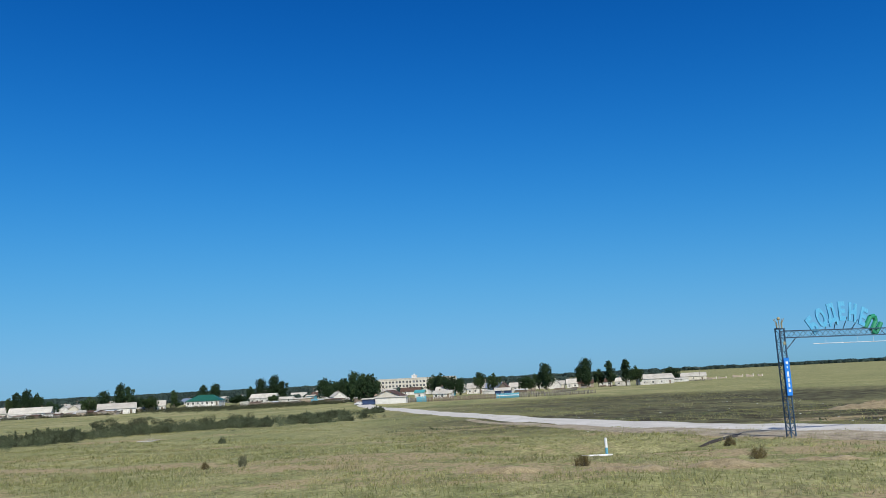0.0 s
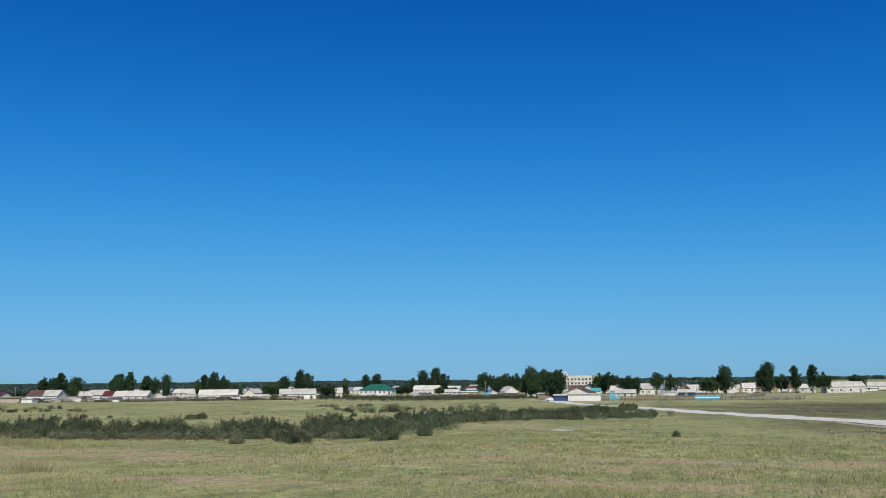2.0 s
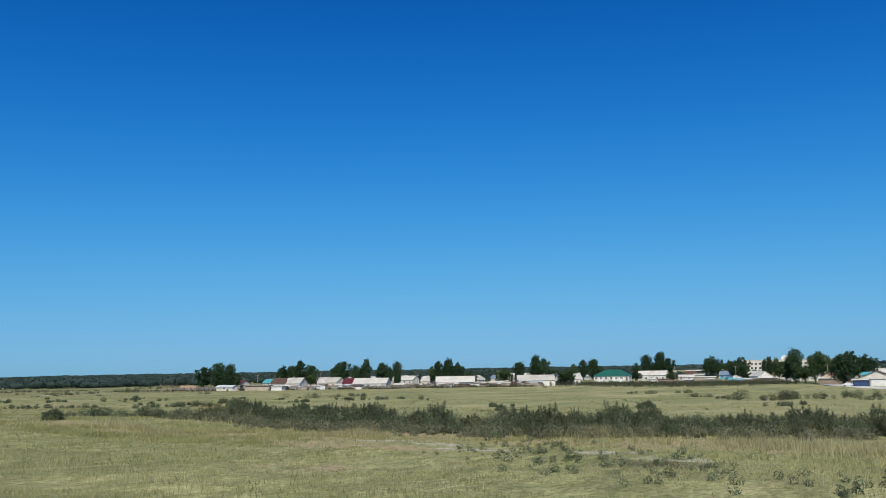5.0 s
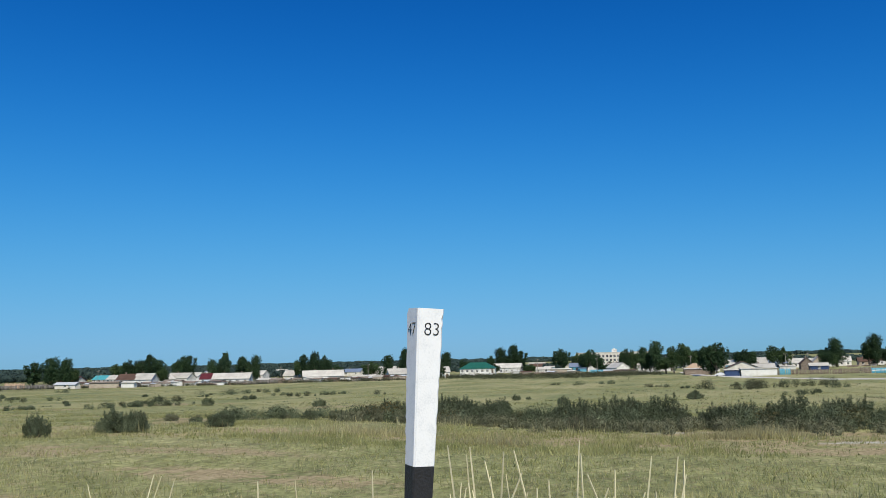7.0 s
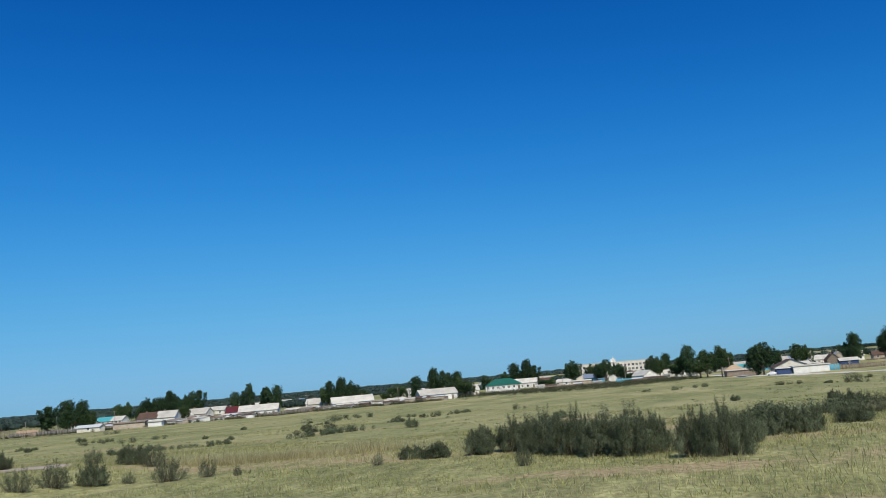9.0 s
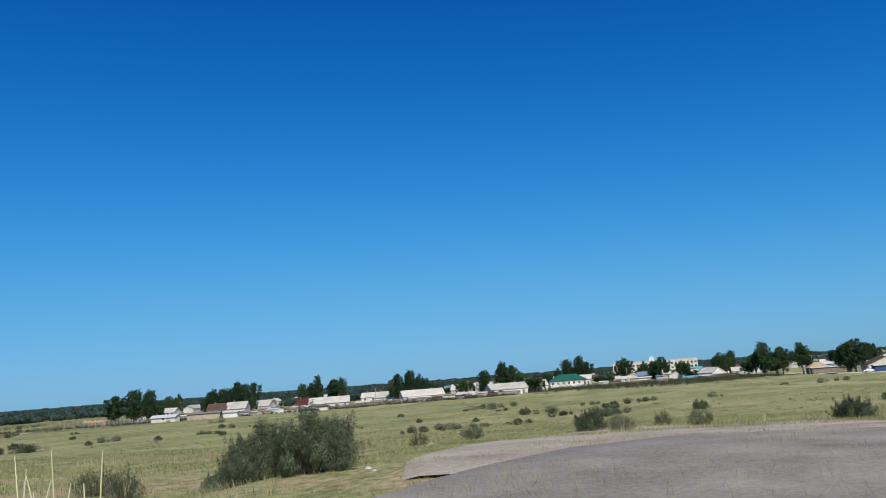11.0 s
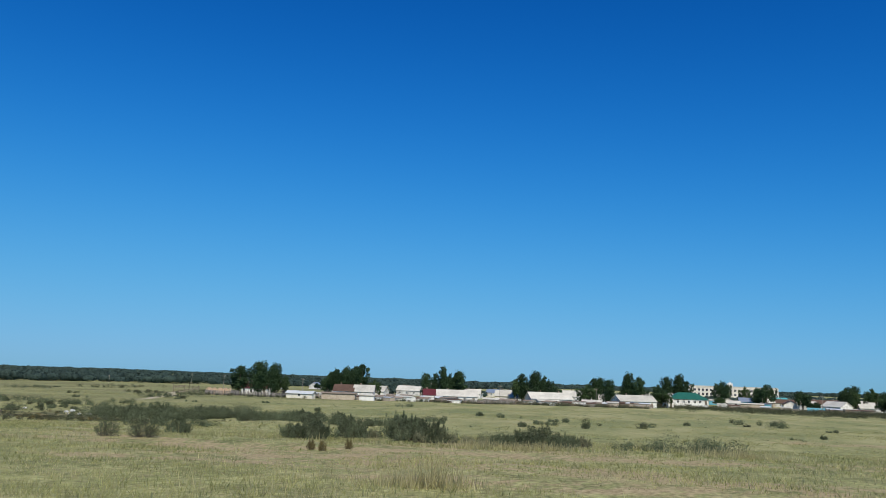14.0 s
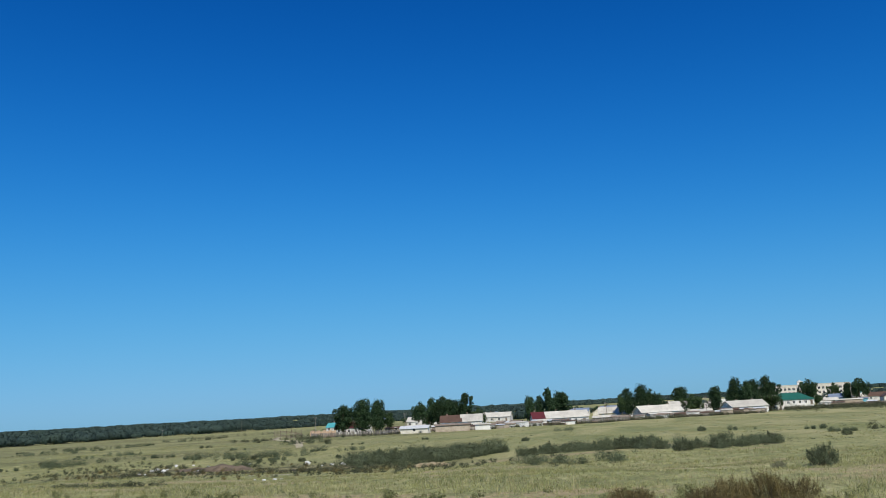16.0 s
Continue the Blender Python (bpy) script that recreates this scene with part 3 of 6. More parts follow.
def make_tree(seed, h, w, tall, mat, label, n=3200, bare=0.2):
    """A tree: tapered trunk, limbs and an uneven crown of rounded leaf clumps with gaps between them."""
    r = np.random.default_rng(seed)
    root = new("tree")
    bm = bmesh.new()
    lean = r.normal(size=2) * 0.25
    top = Vector((lean[0], lean[1], h * 0.8))
    limb(bm, [(0, 0, -0.4), (lean[0] * 0.2, lean[1] * 0.2, h * 0.3), top * 0.8, top], 0.26 + h * 0.006, 0.06, 7)
    lobes = []
    # a broad tree is five to seven short plumes in a ring
    for i in range(7 if tall is False else 0):
        a = i * 2.4 + 0.8 * r.random()
        q = w * 0.36 * (0.35 + 0.65 * i / 6)
        cx, cy = math.cos(a) * q, math.sin(a) * q
        tip = h * (1.0 - (0.04 + 0.20 * r.random() + 0.10 * i / 7) * (i > 0))
        s = w * 0.155 * (0.85 + 0.3 * r.random())
        foot = h * (bare + 0.14 * r.random())
        z = tip - s * 0.75
        limb(bm, [(lean[0] * 0.2, lean[1] * 0.2, h * (0.1 + 0.15 * r.random())), (cx * 0.6, cy * 0.6, z * 0.5), (cx, cy, z)], 0.13, 0.03, 5)
        while z > foot + s * 0.3:
            u = (z - foot) / max(0.1, tip - foot)
            # plumes swell below the middle and round off at both ends
            e = s * (0.62 + 0.5 * math.sin(math.pi * min(1, 0.12 + 0.8 * (1 - u)))) * (0.8 + 0.4 * r.random())
            lobes.append((cx + r.normal() * w * 0.05, cy + r.normal() * w * 0.05, z, e * 0.78, e * 0.78, e * (0.7 + 0.35 * r.random())))
            for side in range(5):
                t = 6.28 * r.random()
                g = e * (0.22 + 0.3 * r.random())
                lobes.append((cx + math.cos(t) * e * 0.9, cy + math.sin(t) * e * 0.9, z + (r.random() - 0.35) * e * 1.1, g * 0.8, g * 0.8, g * 1.35))
            z -= e * (0.95 + 0.5 * r.random())
    # a tall tree carries its clumps all the way up an uneven, egg-shaped crown, with gaps where limbs show
    clumps = {True: 24, None: 34, False: 0}[tall]
    gap = 6.28 * r.random(3)
    for i in range(clumps):
        u = (i + 0.7 * r.random()) / clumps
        a = i * 2.4 + 0.9 * r.random()
        env = w * 0.66 * math.sin(math.pi * (0.1 + 0.84 * u)) ** 0.7 * (0.62 + 0.38 * math.sin(2 * a + gap[0] + 5 * u)) * (0.75 + 0.35 * math.sin(9 * u + gap[1]) ** 2)
        q = env * (0.35 + 0.6 * r.random())
        z = h * (bare + (0.94 - bare) * u)
        cx, cy = lean[0] * u + math.cos(a) * q, lean[1] * u + math.sin(a) * q
        e = w * (0.13 + 0.09 * r.random()) * (1.15 - 0.35 * u)
        lobes.append((cx, cy, z, e, e, e * (1.0 + 0.5 * r.random())))
        for side in range(4):
            t = 6.28 * r.random()
            g = e * (0.25 + 0.3 * r.random())
            lobes.append((cx + math.cos(t) * e, cy + math.sin(t) * e, z + (r.random() - 0.3) * e * 1.3, g * 0.85, g * 0.85, g * 1.3))
        if i % 3 == 0:
            limb(bm, [(lean[0] * 0.2, lean[1] * 0.2, max(0.5, z - e - q * 1.2)), (cx * 0.6, cy * 0.6, z - e * 0.8), (cx, cy, z)], 0.10, 0.03, 5)
    part("trunk", bm, BARK, root, smooth=True)
    finish("crown", np_mesh("crown", *leaf_cloud(r, lobes, n * 2, 0.34, 0.0, 0.14)), mat, root)
    return tagged(root, label, "tree", "village trees")


def make_shrub(seed, h, w, mat, label, n, size, lobes_n=9, twigs=26):
    """A shrub: thin stems from the root, rounded clumps of narrow leaves over a dome, and slender sprays above them."""
    r = np.random.default_rng(seed)
    root = new("shrub")
    bm = bmesh.new()
    # rounded clumps over an uneven dome, the lower ones wide apart, with shaded gaps between them
    lobes = []
    for i in range(lobes_n * 3):
        a = i * 2.4 + 0.8 * r.random()
        up = 0.08 + 0.9 * ((i + r.random()) / (lobes_n * 3))
        q = math.sqrt(max(0.0, 1 - up * up)) * (0.62 + 0.42 * r.random()) * (0.74 + 0.26 * min(1.0, up / 0.4))
        tall = h * (0.60 + 0.26 * r.random()) * (0.85 + 0.2 * math.sin(2 * a + seed))
        s = w * (0.065 + 0.05 * r.random())
        lobes.append((math.cos(a) * q * w * 0.42, math.sin(a) * q * w * 0.42, tall * up + 0.06 * h, s, s, s * (0.75 + 0.35 * r.random())))
    lobes.append((0, 0, h * 0.32, w * 0.22, w * 0.22, h * 0.30))
    sprays = []
    for i in range(twigs):
        L = lobes[i % (lobes_n * 3)]
        out = Vector((L[0] * 1.06 + r.normal() * L[3] * 0.6, L[1] * 1.06 + r.normal() * L[3] * 0.6, L[2] + L[5] * (0.7 + 0.8 * r.random())))
        b = Vector((L[0] * 0.25 + r.normal() * 0.12, L[1] * 0.25 + r.normal() * 0.12, -0.1))
        mid = b.lerp(out, 0.5) + Vector((r.normal() * 0.06, r.normal() * 0.06, -0.05 * h))
        limb(bm, [b, mid, out], 0.014, 0.004, 3)
        for t in (0.7, 0.98):
            p = mid.lerp(out, t)
            sprays.append((p.x, p.y, max(0.1, p.z), L[3] * 0.22, L[3] * 0.22, L[5] * 0.6))
    V, F = leaf_cloud(r, lobes, n * 3 // 5, size, 0.7)
    V2, F2 = leaf_cloud(r, sprays, n * 2 // 5, size, 0.9)
    part("stem", bm, TWIG, root)
    finish("foliage", np_mesh("foliage", np.vstack([V, V2]), np.vstack([F, F2 + len(V)])), mat, root)
    return tagged(root, label, "shrub", "steppe shrubs")


FIRST = set()


def place(proto, x, y, sx, sz, turn, sink=0.05):
    """Stands a plant on the ground; the first standing place takes the plant itself, later ones take copies."""
    m = Matrix.Translation((x, y, hz(x, y) - sink)) @ Matrix.Rotation(radians(turn), 4, "Z") @ Matrix.Diagonal((sx, sx, sz, 1))
    if proto.name not in FIRST:
        FIRST.add(proto.name)
        proto.matrix_basis = m
        return proto
    return copy_thing_scaled(proto, m)


def copy_thing_scaled(proto, m):
    ob = copy_thing(proto, Matrix.Identity(4))
    ob.matrix_basis = m
    return ob


BROAD = [make_tree(11, 12, 9, False, LEAF_TREE, "dark green broad-crowned poplar in a village yard"),
         make_tree(12, 12, 9, False, LEAF_TREE, "dark green broad-crowned poplar in a village yard"),
         make_tree(13, 12, 9, False, LEAF_LIGHT, "leafy mid-green elm with open gaps in its crown")]
TALL = [make_tree(21, 12, 5.5, True, LEAF_TREE, "tall narrow dark poplar beside the houses", 2200, 0.26),
        make_tree(22, 12, 5.5, True, LEAF_TREE, "tall narrow dark poplar beside the houses", 2200, 0.26),
        make_tree(23, 12, 6.5, True, LEAF_LIGHT, "tall thin poplar with a bare lower trunk", 1900, 0.38)]

TALL.append(make_tree(24, 12, 8, None, LEAF_TREE, "dark poplar of several separate upright plumes", 3000, 0.22))
WIDTHS = (8.4, 8.4, 8.4, 4.6, 4.6, 5.2, 7.6)

# x, y, height, crown width, kind (0 to 2 broad, 3 to 5 tall)
TREES_WEST = [(-397.6, 303.6, 11.9, 6.8, 4), (-390.5, 307, 13.4, 9.4, 6), (-385.2, 309.5, 12.8, 7.8, 6), (-381.0, 310.5, 8.0, 4.2, 5),
              (-366, 329, 12.2, 7.5, 1), (-361.5, 330, 11.6, 7.0, 6), (-370.5, 331, 9.6, 5, 0), (-353.5, 326, 14.6, 5.2, 4), (-357.5, 328, 12.0, 6, 0), (-366, 350, 12.0, 9, 6), (-350, 331, 8.2, 6, 2),
              (-402, 418, 13.0, 8, 1), (-393, 411, 14.0, 6, 6), (-385, 406, 14.8, 6, 4), (-330, 341, 11.2, 5.5, 6), (-326, 342, 12.0, 3.6, 3), (-322, 340, 15.0, 4.2, 3), (-317.3, 345.5, 12.8, 6.5, 4),
              (-323.8, 361, 12.0, 5.5, 1), (-321.5, 366.5, 13.0, 6.0, 6), (-434, 412, 12.0, 5.5, 2), (-440, 413, 11, 5, 5)]
TREES_MID = [(-294, 357, 10.5, 3.4, 5), (-291.5, 359, 13.4, 4.6, 3), (-286, 358.5, 13.8, 7.0, 6), (-281.5, 362, 12.4, 6.5, 1), (-278, 366, 8.0, 7, 0), (-265, 378, 9.0, 9.0, 2), (-255.5, 377, 11.4, 7.0, 6),
             (-247.3, 378, 14.6, 7.0, 6), (-242.0, 377.4, 13.4, 5.0, 4), (-245, 381, 9.2, 12, 1), (-233, 381, 8.0, 9, 2), (-246, 428, 10.5, 4, 5), (-271, 509, 13.8, 5, 3), (-268.5, 520, 13.6, 8.5, 6),
             (-233, 434, 9.2, 5.5, 1), (-234, 501, 11.0, 6, 0), (-228.5, 506, 15.2, 8.5, 6), (-221.6, 511, 16.8, 8.5, 6), (-216.8, 513, 13.6, 6.5, 4), (-224, 514, 11.0, 14, 0), (-195.6, 536, 14.4, 11.5, 1), (-183.4, 524, 11.6, 6.5, 2), (-173.5, 507, 13.2, 11, 0), (-178, 515, 10.6, 6, 6), (-163, 453, 9.6, 8.5, 1)]
TREES_SCHOOL = [(-147, 433, 12.6, 6, 0), (-143, 438, 11.6, 7, 2), (-139.5, 452, 12.6, 6.5, 6), (-130.3, 399, 14.8, 7.5, 6), (-133.5, 403, 12.0, 6, 2), (-122.6, 399, 12.4, 6.0, 5), (-118, 377, 13.4, 6.0, 5), (-115, 384, 11.6, 7, 2), (-126, 393, 7.5, 9, 2), (-136, 412, 8.6, 8, 2)]
TREES_EAST = [(-105.5, 342, 13, 10.5, 0), (-107.5, 344, 11.4, 8, 6), (-115.6, 519, 12.6, 9, 2), (-106.5, 500, 13.2, 9, 1), (-111, 505, 11, 8, 6), (-89.5, 443, 10.6, 9, 0), (-85, 446, 9.2, 6, 6), (-75, 451, 11.9, 6, 5), (-69, 462, 11.2, 7.5, 2),
              (-41, 478, 15, 9.5, 6), (-45.5, 482, 11.0, 7, 0), (-50, 449, 9.4, 7, 1), (-47, 452, 8.4, 6, 2), (-19, 496, 17, 9.0, 6), (-22, 498, 14, 7, 1), (-12, 502, 11, 8, 0), (-5, 494, 15.6, 5.5, 3), (4, 501, 16, 6, 4), (10.5, 506, 11.6, 8, 2), (35, 575, 10.4, 10, 1)]
for zone in (TREES_WEST, TREES_MID, TREES_SCHOOL, TREES_EAST):
    for i, (x, y, h, w, k) in enumerate(zone):
        p = (BROAD + TALL)[k]
        base = WIDTHS[k]
        place(p, x, y, w / base, h / 12, 67 * i + 31 * k, 0.1)

# ---------------------------------------------------------------- far woods and hills
def far_belt(name, label, line, thick, h, n, size, seed, broad=1.0, k=54):
    """A wood seen from far off: many rounded crowns along a line, some of them behind it."""
    r = np.random.default_rng(seed)
    P = np.array(line, float)
    cum = np.concatenate([[0], np.cumsum(np.hypot(*np.diff(P, axis=0).T))])
    s = cum[-1] * r.random(n)
    back = thick * r.random(n) ** 1.4
    x, y = np.interp(s, cum, P[:, 0]) - 0.3 * back, np.interp(s, cum, P[:, 1]) + back
    top = h * (0.42 + 0.85 * value_noise(x, y, 0.5 / h, 4)) * (0.85 + 0.3 * r.random(n))
    wide = broad * h * (0.42 + 0.3 * r.random(n))
    lob = np.column_stack([x, y, top * 0.5 + height(x, y), wide, wide, top * 0.5])
    V, F = [], []
    for a in range(k):
        d = r.normal(size=(n, 3))
        d[:, 2] = np.abs(d[:, 2]) * 1.3 - 0.7
        d /= np.linalg.norm(d, axis=1)[:, None]
        c = lob[:, :3] + d * lob[:, 3:] * (0.93 + 0.12 * r.random(n))[:, None]
        u = np.cross(d + 0.45 * r.normal(size=(n, 3)), r.normal(size=(n, 3)))
        u /= np.linalg.norm(u, axis=1)[:, None]
        v = np.cross(d, u)
        q = size * (0.6 + 0.8 * r.random(n))[:, None]
        V.append(np.stack([c - u * q, c - v * q, c + u * q, c + v * q], 1).reshape(-1, 3))
        F.append(np.arange(4 * n).reshape(n, 4) + a * 4 * n)
    # these leaves carry the haze tint in their colour
    ob = finish(name, np_mesh(name, np.vstack(V), np.vstack(F)), LEAF_FAR_HAZE)
    return tagged(ob, label, "woodland", kind="stuff")


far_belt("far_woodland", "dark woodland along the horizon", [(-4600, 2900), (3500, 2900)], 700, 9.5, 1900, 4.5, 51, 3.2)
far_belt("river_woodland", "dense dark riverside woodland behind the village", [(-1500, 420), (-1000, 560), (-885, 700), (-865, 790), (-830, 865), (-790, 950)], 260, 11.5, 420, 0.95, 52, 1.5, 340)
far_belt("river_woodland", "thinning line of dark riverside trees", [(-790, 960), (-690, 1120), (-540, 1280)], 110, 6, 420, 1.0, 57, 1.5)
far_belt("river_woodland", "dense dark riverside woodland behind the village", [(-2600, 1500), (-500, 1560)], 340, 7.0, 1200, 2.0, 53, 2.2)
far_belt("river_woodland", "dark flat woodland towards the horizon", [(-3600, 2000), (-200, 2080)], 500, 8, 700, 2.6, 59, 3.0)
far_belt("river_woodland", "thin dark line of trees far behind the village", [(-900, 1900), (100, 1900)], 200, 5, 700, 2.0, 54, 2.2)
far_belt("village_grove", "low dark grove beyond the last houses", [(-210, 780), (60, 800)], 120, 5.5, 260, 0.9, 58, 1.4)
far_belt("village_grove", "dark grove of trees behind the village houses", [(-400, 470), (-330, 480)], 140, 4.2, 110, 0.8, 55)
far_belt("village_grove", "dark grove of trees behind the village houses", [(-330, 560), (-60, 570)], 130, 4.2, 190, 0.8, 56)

# ---------------------------------------------------------------- shrubs
HERO = [make_shrub(31, 3.1, 4.6, LEAF_SHRUB, "tall grey-green willow shrub on the steppe", 46000, 0.054, 18, 190),
        make_shrub(32, 2.4, 4.0, LEAF_SHRUB, "dense grey-green willow shrub on the steppe", 42000, 0.054, 16, 170)]
MIDSHRUB = [make_shrub(41, 2.0, 3.2, LEAF_SHRUB, "bushy grey-green shrub on the steppe", 13000, 0.064, 14, 80),
            make_shrub(42, 1.8, 3.4, LEAF_SHRUB, "bushy grey-green shrub on the steppe", 13000, 0.064, 15, 80),
            make_shrub(43, 1.2, 2.2, LEAF_GREY, "low silvery wormwood shrub on the steppe", 8000, 0.056, 10, 60)]
FARSHRUB = [make_shrub(47, 2.0, 3.2, LEAF_SHRUB, "bushy grey-green shrub far out on the meadow", 5200, 0.10, 14, 40),
            make_shrub(48, 1.7, 3.4, LEAF_SHRUB, "bushy grey-green shrub far out on the meadow", 5200, 0.10, 14, 40)]
AIRY = [make_shrub(45, 1.9, 3.3, LEAF_SHRUB, "thin open grey-green shrub on the steppe", 5600, 0.055, 11, 110), make_shrub(46, 1.9, 3.3, LEAF_GREY, "thin open silvery shrub on the steppe", 5000, 0.055, 10, 100)]
RUST = make_shrub(44, 1.1, 2.6, LEAF_RUST, "dry olive-brown low shrub by the verge", 9000, 0.042, 12, 90)

SHRUBS_HERO = [(-194.7, 21.6, 0.44, 0.40, 0), (-193.7, 20.2, 0.54, 0.62, 1), (-192.7, 18.3, 0.60, 0.60, 1), (-191.5, 16.6, 0.54, 0.42, 0), (-190.4, 16.0, 0.50, 0.48, 0), (-194.3, 19.4, 0.36, 0.30, 1), (-192.5, 16.6, 0.30, 0.26, 1),
               (-159.8, 35.7, 0.38, 0.30, 1), (-158.5, 35.2, 0.42, 0.34, 1), (-157.4, 39.6, 0.50, 0.50, 1), (-156.6, 35.4, 0.42, 0.46, 1), (-155.2, 36.4, 0.52, 0.55, 0), (-153.8, 34.6, 0.56, 0.66, 0), (-152.5, 32.4, 0.54, 0.66, 0), (-151.2, 30.8, 0.50, 0.60, 0),
               (-150.1, 29.9, 0.50, 0.64, 0), (-149.4, 30.6, 0.46, 0.66, 1), (-148.0, 27.8, 0.46, 0.72, 1), (-147.1, 27.6, 0.48, 0.62, 0), (-145.9, 33.2, 0.40, 0.56, 1), (-144.2, 36.8, 0.55, 0.60, 1), (-143.1, 37, 0.42, 0.52, 1), (-140.5, 41, 0.45, 0.34, 0)]
for i, (x, y, s, z, k) in enumerate(SHRUBS_HERO):
    place(HERO[k], x, y, s, z, 50 * i)


def belt(line, n, spread, kinds, lo, hi, seed):
    """Shrubs standing in a ragged row along a line."""
    r = np.random.default_rng(seed)
    P = np.array(line, float)
    seg = np.hypot(*np.diff(P, axis=0).T)
    cum = np.concatenate([[0], np.cumsum(seg)])
    for i in range(n):
        s = cum[-1] * (i + 0.8 * r.random()) / n
        x, y = np.interp(s, cum, P[:, 0]) + r.normal() * spread * 0.4, np.interp(s, cum, P[:, 1]) + r.normal() * spread
        q = lo + (hi - lo) * r.random()
        place(kinds[int(r.integers(len(kinds)))], x, y, q * (0.9 + 0.3 * r.random()), q, 360 * r.random())


BELT_NEAR = [(-62, 66), (-66, 63.5), (-72, 60.5), (-79, 55.5), (-85, 52.8), (-92, 53.5), (-99, 49.4), (-108, 48.8), (-116, 49.4), (-124, 51), (-131, 53.4), (-138, 54.5)]
BELT_BACK = [(-45, 141), (-52, 136), (-62, 128), (-67, 118), (-70, 105), (-68, 92), (-64, 76), (-62, 66)]
belt(BELT_NEAR, 66, 1.3, MIDSHRUB[:2], 0.5, 1.08, 1)
belt([(x, y + 4.5) for x, y in BELT_NEAR], 34, 2.0, MIDSHRUB[:2], 0.45, 1.0, 2)
belt([(-138, 50), (-146, 49), (-152, 50)], 8, 1.4, MIDSHRUB, 0.45, 0.7, 12)
belt(BELT_BACK, 52, 3.5, FARSHRUB, 0.5, 1.05, 3)
belt([(-74, 122), (-67, 145), (-61, 168), (-57, 190)], 34, 5.0, FARSHRUB, 0.6, 1.0, 14)
belt([(x, y - 2.8) for x, y in BELT_NEAR], 26, 0.8, MIDSHRUB[2:] + AIRY, 0.35, 0.75, 4)
belt([(-314, 106), (-307, 105.5), (-301, 110), (-298, 118)], 17, 2.2, FARSHRUB, 0.8, 1.1, 5)
belt([(-258.4, 50), (-256.4, 46), (-254.8, 52.5), (-252, 52), (-250.3, 48.5), (-248.5, 51), (-246.9, 48.5), (-244, 50.5), (-240, 52)], 20, 0.9, MIDSHRUB, 0.45, 0.85, 6)
belt([(-292, 106), (-283, 101), (-275, 90), (-268, 86), (-262, 95)], 22, 2.0, FARSHRUB, 0.5, 0.85, 7)
for i, (x, y, h, w) in enumerate(((-59.4, 61.3, 1.3, 3.2), (-58.2, 67, 1.2, 1.8), (-62.3, 66.4, 1.2, 2.6), (-63.1, 54, 1.0, 2.4), (-65.1, 56, 1.1, 2.4), (-66.4, 51, 1.0, 2.2))):
    place(MIDSHRUB[i % 3], x, y, w / 3.2, h / 1.9, 45 * i)
place(MIDSHRUB[1], -253.2, 55.5, 0.9, 1.1, 25)
belt([(-340, 90), (-300, 125), (-250, 120), (-150, 115), (-90, 110)], 24, 16, FARSHRUB, 0.3, 0.7, 8)
for i, (x, y, h, w) in enumerate(((-265.1, 46.8, 1.2, 1.9), (-263.4, 37.4, 1.12, 1.5), (-261.5, 37.8, 1.1, 2.1), (-267.3, 46.4, 0.6, 1.0), (-193, 44.4, 0.95, 1.4), (-193.6, 35.4, 0.9, 1.0), (-196.9, 23.4, 0.6, 0.8), (-194.8, 50.6, 0.7, 0.9), (-221.4, 21.6, 1.18, 1.45), (-219.3, 21.5, 0.85, 0.6), (-220.2, 22.4, 0.6, 0.5), (-225.4, 19.6, 0.5, 0.8), (-200.5, 22.9, 0.95, 1.7), (-198.8, 21.8, 1.0, 1.5), (-186.6, 41.5, 1.2, 2.0), (-185, 38, 1.1, 1.6), (-181.3, 43, 1.0, 1.5),
                                  (-172.3, 26.6, 0.95, 1.4), (-172.2, 28.4, 1.1, 1.6), (-171.5, 29.8, 1.2, 1.4), (-168.7, 30.8, 1.1, 1.8), (-167.4, 31.6, 0.9, 0.9), (-170.7, 31, 0.55, 0.7), (-175.4, 38.1, 1.2, 1.9), (-173.6, 37.2, 1.1, 1.5), (-166, 31.5, 0.5, 0.5), (-183, 48.5, 0.9, 1.2), (-160.7, 33.7, 0.7, 0.7), (-153.7, 28.3, 0.8, 0.7))):
    place(AIRY[i % 4 == 3] if h < 1.15 else MIDSHRUB[i % 2], x, y, w / 3.0, h / 1.9, 77 * i)
for i, (x, y, h, w) in enumerate(((-273.2, 22.6, 0.6, 1.6), (-271.6, 22.4, 0.65, 1.7), (-273.6, 25.3, 0.5, 1.6), (-270.9, 24.0, 0.8, 1.7), (-270.0, 24.2, 0.95, 1.5), (-269.2, 24.6, 0.7, 1.6), (-69.9, 15.4, 0.42, 1.6), (-69.6, 16.6, 0.45, 1.5), (-70.2, 14.3, 0.38, 1.3), (-69.2, 17.8, 0.3, 1.0), (-1.8, 36.4, 0.6, 0.9), (5.5, 37.6, 0.6, 0.9), (5.8, 49.6, 0.6, 0.8), (-21.4, 40.3, 0.5, 0.5))):
    place(RUST, x, y, w / 2.6, h / 1.1, 61 * i)
place(MIDSHRUB[0], -242.9, 48.4, 1.0, 0.75, 40)
for i, (x, y) in enumerate(((-252.1, 37.2), (-251.4, 36.9), (-250.6, 38.3))):
    place(RUST, x, y, 0.2, 0.55, 80 * i)
place(MIDSHRUB[1], -38, 75, 0.28, 0.4, 10)
place(MIDSHRUB[2], -19.9, 41.6, 0.3, 0.6, 10)


